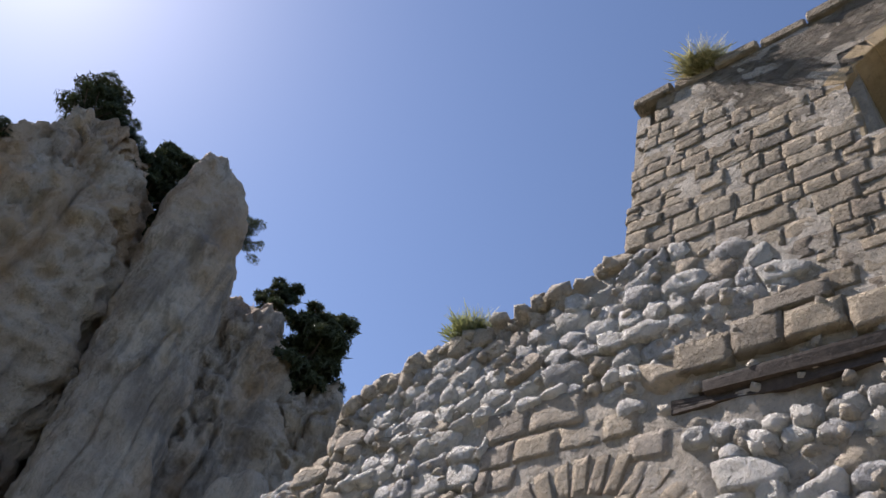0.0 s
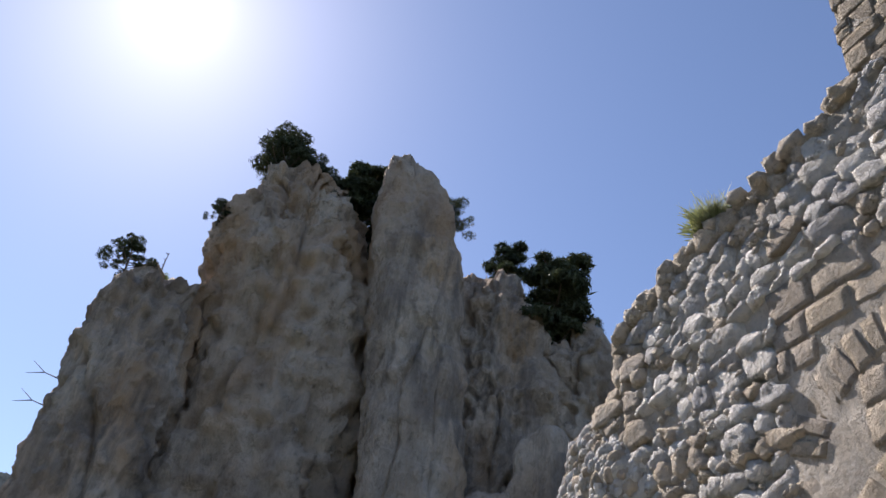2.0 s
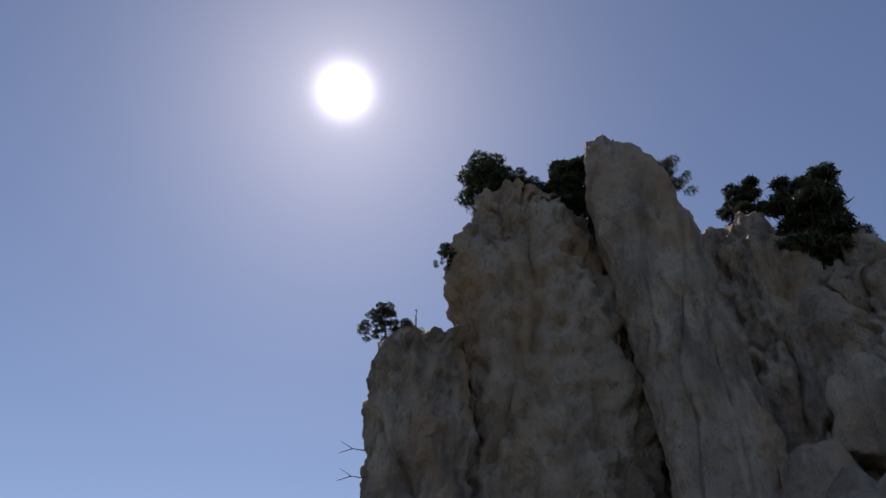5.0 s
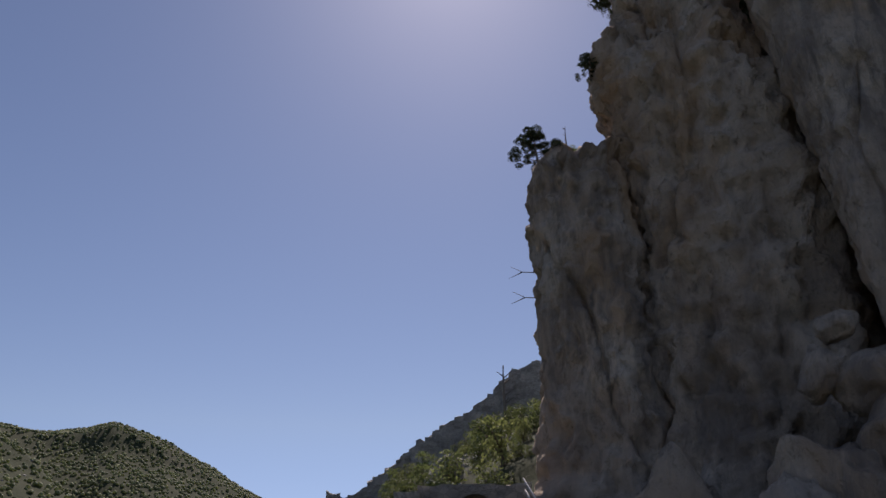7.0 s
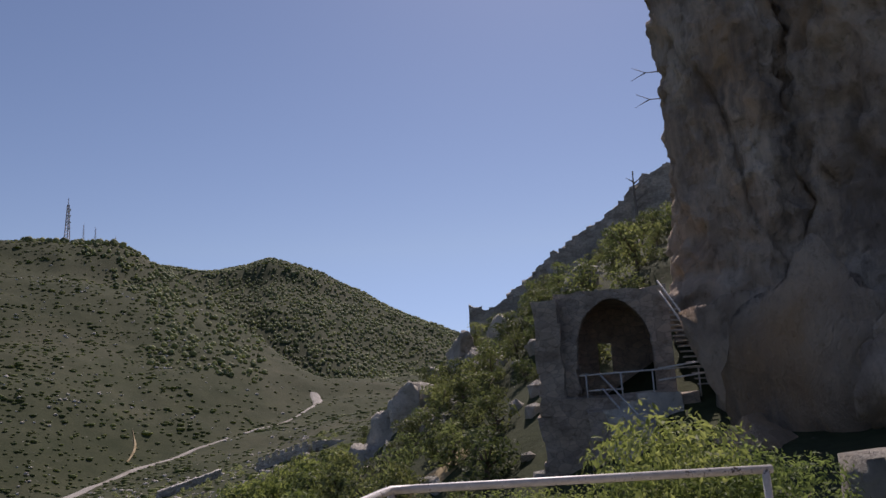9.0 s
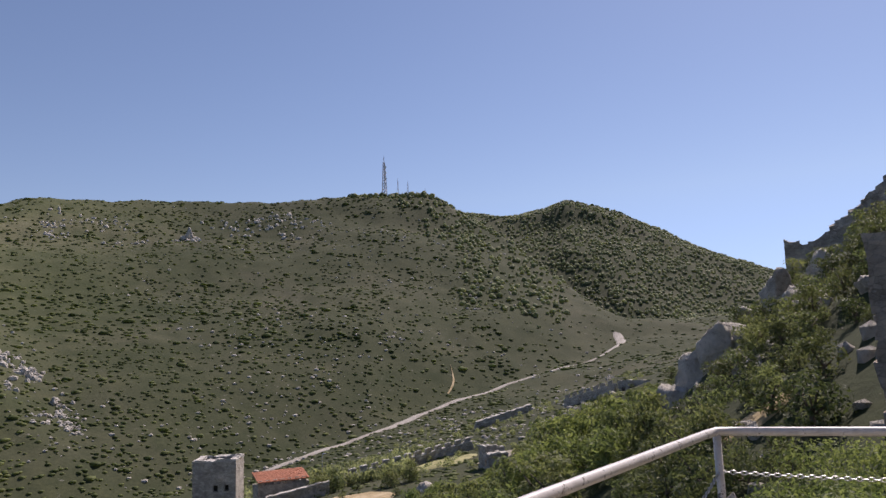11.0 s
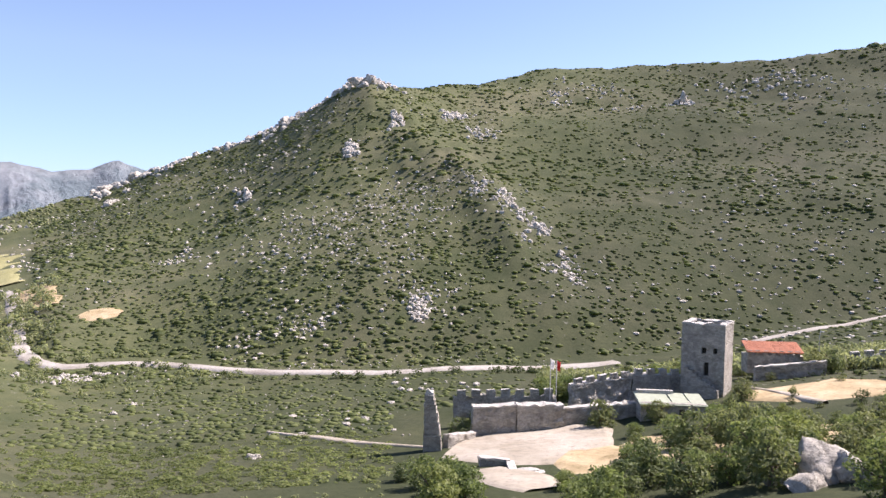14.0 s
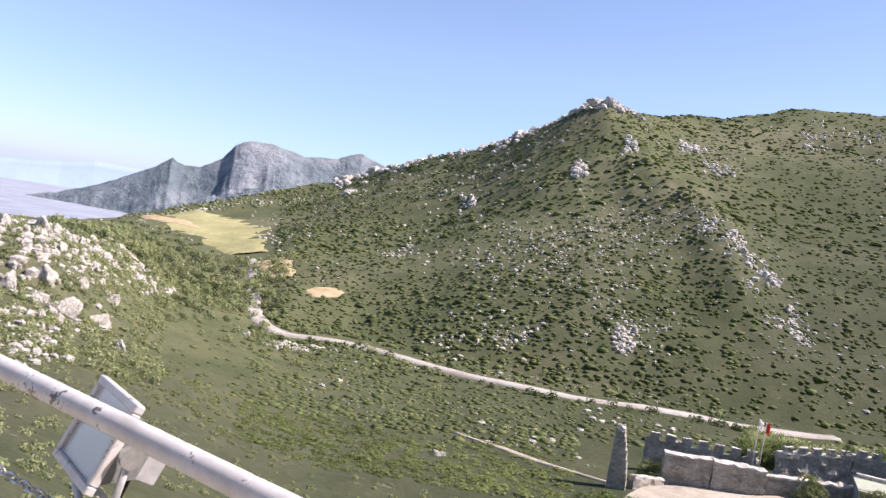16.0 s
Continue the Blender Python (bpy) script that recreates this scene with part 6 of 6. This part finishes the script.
wall_run("low broken parapet beside the path", (20.4, 86), (18.2, 86.5), (-16.7, -16.8), 0.8, 0, 7, True, 0.15)
wall_run("low broken parapet beside the path", (18.2, 86.5), (17.9, 83), (-16.8, -17.5), 0.8, 0, 8, True, 0.15)
wall_run("low broken parapet beside the path", (17.9, 83), (16.0, 83), (-17.5, -17.4), 0.8, 0, 9, True, 0.15)
wall_run("low broken parapet beside the path", (16.0, 83), (14.6, 76), (-17.4, -19.4), 1.0, 0, 10, True, 0.15)
wall_run("ruined wall foot beside the standing fragment", (22.9, 98), (20.9, 103), (-15.3, -15.0), 0.9, 0, 11, True, 0.5)
curtain("long pale crenellated wall across the ward", onland(-4.4, 150), onland(-13.5, 166), 1.7, 1.0, 12, True, 0.3, 2.0, 12)
wall_low("brown retaining wall of the clearing", (1.2, 136), (-3.2, 139), 2.2, 0.9, 13)
curtain("broken crenellated outer wall above the ward", onland(-20.4, 198), onland(-24.0, 190), 1.8, 1.2, 7, True, 0.4, 2.0, 14)
curtain("ruined outer wall below the road", onland(-13.9, 206), onland(-17.9, 216), 1.9, 1.2, 0, True, 0.5, 2.0, 15)
wall_run("pale broken stub of a ward building", (-14.2, 137), (-15.6, 139), (-6.4, -6.5), 2.4, 0, 16, True, 0.8)
wall_run("pale broken stub of a ward building", (-14.6, 134), (-16.0, 135), (-7.0, -6.9), 1.4, 0, 17, True, 0.8)


def gate_tower():
    c = spot(4.35, 125)
    z0 = onland(4.35, 125).z - 1.0
    top = 125 * math.tan(radians(-6.35)) - z0
    m = Matrix.Translation((c.x, c.y, z0)) @ pose(0, 0, 0, 0, 0, 4.35 - 12)
    thing = empty("gate_tower", m, "square grey roofless castle gate tower with dark openings", "castle tower")
    w, t = 3.15, 0.9
    one = Matrix.Identity(4)
    # front wall in strips round its openings: x0, x1, z0, z1
    def face(turn, openings, seed, label=""):
        r = pose(0, 0, 0, 0, 0, turn)
        xs = sorted({-w, w, *[o[0] for o in openings], *[o[1] for o in openings]})
        bm = bmesh.new()
        for x0, x1 in zip(xs, xs[1:]):
            cuts = sorted((o[2], o[3]) for o in openings if o[0] < (x0 + x1) / 2 < o[1])
            z = 0.0
            for a, b in cuts + [(top, top)]:
                if a - z > 0.05:
                    rough_box(bm, x0, x1, -w, -w + t, z, a, r, 0.9, 0.05, 0.35 if a == top else 0.0, seed)
                z = b
        part("tower_wall", bm, RUIN, thing, label)
        # a dark panel in each opening stands in for the shade inside
        for k, o in enumerate(openings):
            bm = bmesh.new()
            box(bm, o[0], o[1], -w + t * 0.8, -w + t * 0.8 + 0.1, o[2], o[3], r)
            part("opening_back", bm, DARK, thing, "dark opening")
    s = top / 11.6
    face(0, ((-0.2, 0.5, 7.4 * s, 8.3 * s), (1.5, 2.1, 7.5 * s, 8.3 * s), (0.2, 0.9, 4.2 * s, 6.2 * s), (0.1, 0.8, 0.4, 2.6 * s)), 41)
    face(90, (), 42)
    face(180, (), 43)
    face(270, ((-0.9, 0.5, 5.6 * s, 7.6 * s),), 44)
    bm = bmesh.new()
    for k in range(4):
        rough_box(bm, -w - 0.05, w + 0.05, -w - 0.05, -w + t, top - 0.05, top + 0.2, pose(0, 0, 0, 0, 0, 90 * k), 0.6, 0.2, 0.25, 50 + k)
    part("wall_cap", bm, CAPSTONE, thing, "broken tower top in a sunlit paler tone")
    bm = bmesh.new()
    box(bm, -w + t, w - t, -w + t, w - t, top * 0.45, top * 0.47)
    part("floor_slab", bm, DARK, thing, "dark tower interior")
    bm = bmesh.new()
    for k in range(8):
        rough_box(bm, -2.4 + k * 0.62, -1.75 + k * 0.62, -w - 1.3, -w + 0.1, 0, (5.4 - 0.42 * k) * s, one, 0.9, 0.07, 0.1, 60 + k)
    part("outer_stair", bm, RUIN, thing, "ruined outer stair")
    return thing


gate_tower()


def street_lamp(az, r, height):
    thing = empty("street_lamp", Matrix.Translation(onland(az, r)), "thin grey street lamp beside the tiled house", "street lamp")
    bm = bmesh.new()
    tube(bm, [(0, 0, -0.4), (0, 0, height * 0.9), (0.1, 0, height)], 0.07, 8, 0.045)
    part("pole", bm, ALU, thing, "", True)
    bm = bmesh.new()
    tube(bm, [(0.05, 0, height), (0.75, 0, height + 0.06)], 0.1, 8, 0.07)
    part("lamp_head", bm, CLOTHW, thing, "pale lamp head", True)


street_lamp(-2.75, 150, 6.5)


def flat_house():
    a, b = at(9.0, 111, -11.9), at(4.6, 113, -11.7)
    m, n = between(a, b)
    thing = empty("guard_house", m, "low stone house with a pale green flat roof", "house")
    bm = bmesh.new()
    rough_box(bm, 0, n, -2.3, 2.3, -6.0, -0.15, Matrix.Identity(4), 0.9, 0.06)
    part("wall", bm, RUIN, thing)
    for k, (x0, x1) in enumerate(((-0.2, n * 0.48), (n * 0.5, n * 0.76), (n * 0.78, n + 0.2))):
        bm = bmesh.new()
        box(bm, x0, x1, -2.6, 2.5, -0.15, 0.05, Matrix(((1, 0, 0, 0), (0, 1, 0, 0), (0, 0.12, 1, 0), (0, 0, 0, 1))))
        bmesh.ops.bevel(bm, geom=bm.edges[:], offset=0.04, segments=1, affect="EDGES")
        part("roof", bm, GREENROOF, thing, "pale green roof slab")
    for x in (1.7, 5.2):
        bm = bmesh.new()
        box(bm, x, x + 0.7, -2.36, -2.2, -1.9, -0.9)
        part("window", bm, DARK, thing, "small dark window")
    bm = bmesh.new()
    box(bm, 0.2, n * 0.6, 2.0, 2.6, -0.1, 0.75)
    part("parapet", bm, CAPSTONE, thing, "pale stone parapet")


flat_house()


def tiled_hall():
    a, b = at(1.9, 140, -7.7), at(-1.6, 143, -7.5)
    m, n = between(a, b)
    thing = empty("tiled_house", m, "long low house with an orange tiled roof", "house")
    bm = bmesh.new()
    for k in range(7):
        x = n * k / 7
        pier = bmesh.new()
        rough_box(pier, x, x + n / 7 * 0.55, -1.66, -1.1, -1.45, -0.6, Matrix.Identity(4), 0.9, 0.05, 0.0, k)
        part("pier", pier, RUIN, thing)
    rough_box(bm, 0, n, -1.6, 1.6, -4.5, -1.4, Matrix.Identity(4), 0.9, 0.05)
    part("wall", bm, RUIN, thing)
    slab = bmesh.new()
    box(slab, -0.05, n, -1.85, 1.7, -0.1, 0.0, Matrix.Translation((0, 0, -0.19)) @ Matrix.Rotation(math.atan2(1.35, 3.6), 4, "X"))
    roof = part("tiled_roof", slab, TILE, thing, "orange terracotta tile roof")
    for k in range(38):
        x = n * k / 38
        tile_bm = bmesh.new()
        tube(tile_bm, [(x, -1.9, -0.9), (x, 1.7, 0.45)], n / 38 * 0.52, 6)
        part("roof_tile", tile_bm, TILE, roof)


tiled_hall()


def flagpole(az, r, el0, el1, mat, label):
    p = at(az, r, el0)
    g0 = onland(az, r).z
    h = r * math.tan(radians(el1)) - g0
    thing = empty("flagpole", Matrix.Translation((p.x, p.y, g0)), label, "flagpole", "flagpoles")
    bm = bmesh.new()
    tube(bm, [(0, 0, -0.3), (0, 0, h * 0.5), (0, 0, h)], 0.085, 8, 0.05)
    part("pole", bm, PAINT, thing, "", True)
    bm = bmesh.new()
    grid_v = [[bm.verts.new((0.06 + 0.13 * i * (1 - 0.25 * j / 4), 0.1 * math.sin(i * 1.4 + j), h - 0.1 - 0.33 * j - 0.05 * i)) for j in range(5)] for i in range(5)]
    for i in range(4):
        for j in range(4):
            bm.faces.new((grid_v[i][j], grid_v[i + 1][j], grid_v[i + 1][j + 1], grid_v[i][j + 1]))
    bmesh.ops.solidify(bm, geom=bm.faces[:], thickness=0.02)
    part("flag", bm, mat, thing, "limp hanging flag", True)


flagpole(15.3, 112, -12.3, -9.5, CLOTHW, "white flagpole with a limp white flag")
flagpole(14.85, 112, -12.4, -9.6, CLOTH, "white flagpole with a limp red flag")


def standing_fragment():
    c = onland(23.95, 97, -0.6)
    h = 97 * math.tan(radians(-12.4)) - c.z
    thing = empty("wall_fragment", Matrix.Translation(c) @ pose(0, 0, 0, 0, 0, 20), "tall standing fragment of grey ruined masonry", "ruin")
    bm = bmesh.new()
    n = 14
    for k in range(n):
        s = k / n
        w = 1.15 * (1 - 0.55 * s ** 1.6)
        bm = bmesh.new()
        rough_box(bm, -1.05, -1.05 + 2 * w, -0.75, 0.75, h * s, h * (s + 1 / n) + 0.03, Matrix.Identity(4), 0.5, 0.13, 0.0, 70 + k)
        part("masonry_course", bm, RUIN, thing)
    bm = bmesh.new()
    rough_box(bm, -0.95, 0.0, -0.6, 0.6, h - 0.1, h + 0.5, Matrix.Identity(4), 0.3, 0.22, 0.5, 90)
    part("broken_top", bm, CAPSTONE, thing, "broken top in a sunlit paler tone")


standing_fragment()


def arcade_ruin():
    a, b = onland(-24.3, 186, 0.9), onland(-26.6, 184, 0.9)
    m, n = between(a, b)
    thing = empty("vaulted_ruin", m, "roofless grey ruin with arched openings", "ruin")
    bm = bmesh.new()
    for k in range(5):
        rough_box(bm, n * k / 4.6, n * k / 4.6 + 0.9, -1.5, -0.6, -7, 0.6, Matrix.Identity(4), 1.0, 0.1, 0.0, k)
    rough_box(bm, 0, n, -1.8, 1.6, -7, -1.5, Matrix.Identity(4), 1.0, 0.12, 0.2, 12)
    rough_box(bm, 0, n, -1.6, 1.6, 0.2, 1.6, Matrix.Identity(4), 1.0, 0.12, 0.4, 9)
    rough_box(bm, 0, n, 0.8, 1.6, -7, 1.4, Matrix.Identity(4), 1.0, 0.12, 0.4, 10)
    part("masonry", bm, RUIN, thing)


arcade_ruin()

# stepped wall up the castle slope, against the sky
steps_el = ((-36.0, 6.9), (-36.9, 6.3), (-38.6, 7.2), (-40.0, 8.2), (-41.4, 9.4), (-42.8, 10.4), (-44.2, 11.4), (-45.8, 12.3), (-47.2, 13.2), (-48.6, 14.2), (-49.7, 15.4), (-52, 16.0))
slope_wall = empty("slope_wall", Matrix.Translation(onland(-43, 99)), "stepped ruined castle wall climbing the slope", "castle wall")
inv = slope_wall.matrix_world.inverted()
stair_az = [-36.0, -36.9]
while stair_az[-1] > -51.5:
    stair_az.append(stair_az[-1] - 0.2 - 0.6 * abs(float(smooth_noise(stair_az[-1] * 4.7, 0, 0, 9))))
known = np.array(sorted(steps_el[1:]))
stairs = [(a, float(np.interp(a - 0.25, known[:, 0], known[:, 1])) + 0.2 * float(smooth_noise(a * 3.3, 0, 0, 8)) - 0.05) for a in stair_az]
stairs[0] = steps_el[0]
for k, ((a0, e0), (a1, e1)) in enumerate(zip(stairs, stairs[1:])):
    p, q = at(a0, 99, e0), at(a1, 99, e0)
    m, n = between(p, q)
    low = min(onland(a0, 99).z, onland(a1, 99).z) - p.z - 2.0
    bm = bmesh.new()
    lean = 0.5 * (at(a1, 99, e1).z - p.z) / n if k else 0.0
    rough_box(bm, 0, n + 0.1, -0.6, 0.6, low, 0.0, inv @ m @ Matrix(((1, 0, 0, 0), (0, 1, 0, 0), (lean, 0, 1, 0), (0, 0, 0, 1))), 0.5, 0.2, 0.5, 110 + k)
    part("masonry", bm, RUIN, slope_wall)


def vaulted_room():
    """The open vault beside the cliff, with a stair, landings and handrails."""
    a, b = at(-42.6, 33, 7.3), at(-50.2, 33, 7.5)
    m, n = between(a, b)
    thing = empty("vaulted_room", m, "open pointed-arch stone vault beside the cliff", "ruin")
    H = 4.3
    cx, half, spring = n * 0.50, 1.5, -2.4

    def arch(x):
        s = abs(x - cx) / half
        return spring + 2.05 * math.sqrt(max(0, 1 - s ** 1.7)) if s < 1 else None
    bm = bmesh.new()
    xs = np.linspace(-0.1, n + 0.1, 91)
    for x0, x1 in zip(xs, xs[1:]):
        z = arch((x0 + x1) / 2)
        rough_box(bm, x0, x1 + 0.005, -0.5, 0.25, -H if z is None else z, 0.0, Matrix.Identity(4), 0.6, 0.03, 0.12, 5)
    part("front_wall", bm, VAULT, thing)
    bm = bmesh.new()
    box(bm, -0.1, 0.5, 0.25, 4.2, -H, -0.05)
    box(bm, n - 0.5, n + 0.1, 0.25, 4.2, -H, -0.05)
    box(bm, 0.5, n - 0.5, 0.25, 4.2, -0.35, -0.05)
    part("vault", bm, VAULT, thing)
    bm = bmesh.new()
    for x0, x1, z0, z1 in ((0.5, cx - 0.75, -H, -0.35), (cx - 0.15, n - 0.5, -H, -0.35), (cx - 0.75, cx - 0.15, -1.9, -0.35), (cx - 0.75, cx - 0.15, -H, -3.25)):
        box(bm, x0, x1, 3.7, 4.2, z0, z1)
    part("back_wall", bm, VAULT, thing)
    bm = bmesh.new()
    for k in range(6):
        rough_box(bm, -0.6 + 0.1 * k, 0.5 + 0.05 * k, -1.0, 0.2, -H - 3.4 + k * 0.9, -H - 2.4 + k * 0.9, Matrix.Identity(4), 0.4, 0.2, 0.1, 200 + k)
    for k in range(9):
        w = 0.45 + 0.13 * abs(math.sin(k * 1.7))
        rough_box(bm, -0.35 - w, 0.25 - 0.02 * k, -1.5, -0.35, -H - 4.4 + k * 0.92, -H - 3.4 + k * 0.92, Matrix.Identity(4), 0.35, 0.2, 0.12, 240 + k)
    for k in range(4):
        rough_box(bm, 1.0, 2.0 - 0.1 * k, -2.6, -1.4, -H - 4.4 + k * 0.95, -H - 3.4 + k * 0.95, Matrix.Identity(4), 0.35, 0.22, 0.12, 260 + k)
    part("buttress", bm, VAULT, thing, "rough rock buttress")
    bm = bmesh.new()
    rough_box(bm, -0.4, n + 0.8, -1.6, 4.2, -H - 4.0, -H, Matrix.Identity(4), 0.7, 0.16, 0.1, 220)
    part("base", bm, VAULT, thing, "rough rock base")
    for k, (x, y, w) in enumerate(((2.9, -2.2, 1.6), (2.2, -2.0, 1.0), (1.6, -2.6, 1.0), (1.9, -3.2, 1.2), (2.2, -3.8, 1.2))):
        bm = bmesh.new()
        rough_box(bm, x, x + w, y, y + 1.1, -H - 2.5, -H + 0.02 - 0.24 * k, Matrix.Identity(4), 0.5, 0.12, 0.05, 230 + k)
        part("step", bm, CAPSTONE, thing, "pale stone step")
    for k in range(17):
        s = k / 16
        bm = bmesh.new()
        box(bm, n - 0.4 + 0.95 * (1 - s) * 1.35, n + 0.45 + 1.0 * (1 - s) * 1.25, -0.9 + 0.06 * k, -0.45 + 0.06 * k, -H + 0.3 + 3.5 * s - 0.05, -H + 0.3 + 3.5 * s)
        part("stair_tread", bm, CAPSTONE, thing, "worn stone stair tread")
    rails = (((n - 0.25, -0.95, 0.15), (n + 1.65, -1.6, -3.3)), ((n - 0.2, -0.95, -0.3), (n + 1.6, -1.6, -3.75)), ((0.75, -1.3, -3.45), (n + 1.2, -1.4, -3.35)), ((1.0, -1.3, -4.05), (2.4, -1.3, -4.05)), ((1.55, -1.6, -3.45), (3.3, -3.4, -5.6)), ((1.6, -1.6, -4.0), (3.1, -3.4, -6.0)), ((n - 0.6, -1.4, -3.35), (n + 1.8, -1.5, -3.1)), ((n - 0.6, -1.4, -3.8), (n + 1.8, -1.5, -3.55)))
    for p, q in rails:
        bm = bmesh.new()
        tube(bm, [p, q], 0.035, 8)
        part("handrail", bm, PAINT, thing, "white tubular handrail", True)
    for x in (1.0, 2.35, 3.55, n + 0.9):
        bm = bmesh.new()
        tube(bm, [(x, -1.35, -H - 0.2), (x, -1.35, -3.38)], 0.03, 8)
        part("rail_post", bm, PAINT, thing, "", True)
    return thing


vaulted_room()


def lattice_mast(az, r, height, width, label, group="hilltop masts", bars=True):
    p = onland(az, r, -0.5)
    thing = empty("radio_mast", Matrix.Translation(p), label, "radio mast", group)
    corners = [(math.cos(a), math.sin(a)) for a in (0.5, 2.6, 4.7)]
    for x, y in corners:
        bm = bmesh.new()
        tube(bm, [(x * width, y * width, 0), (x * width * 0.3, y * width * 0.3, height * 0.86)], width * 0.14, 5)
        part("leg", bm, MASTPAINT, thing)
    if bars:
        bm = bmesh.new()
        for k in range(12):
            s, e = k / 12, (k + 1) / 12
            for i in range(3):
                a, b = corners[i], corners[(i + 1) % 3]
                w0, w1 = width * (1 - 0.7 * s), width * (1 - 0.7 * e)
                tube(bm, [(a[0] * w0, a[1] * w0, s * height * 0.86), (b[0] * w1, b[1] * w1, e * height * 0.86)], width * 0.07, 4)
        part("bracing", bm, MASTPAINT, thing)
        for k in range(4):
            bm = bmesh.new()
            z = height * (0.3 + 0.14 * k)
            tube(bm, [(width * 0.2, -width * 0.75, z), (width * 0.2, -width * 1.1, z)], width * 0.5, 10)
            part("dish", bm, CLOTHW, thing, "white dish antenna")
    bm = bmesh.new()
    tube(bm, [(0, 0, height * 0.84), (0, 0, height)], width * 0.11, 5)
    part("antenna", bm, MASTPAINT, thing)


lattice_mast(-7.75, 690, 38, 2.6, "tall red and white lattice radio mast")
lattice_mast(-8.75, 692, 18, 0.9, "thin grey radio mast", bars=False)
lattice_mast(-9.5, 692, 15, 0.9, "thin grey radio mast", bars=False)
lattice_mast(-10.8, 692, 9, 0.8, "short thin grey radio mast", bars=False)
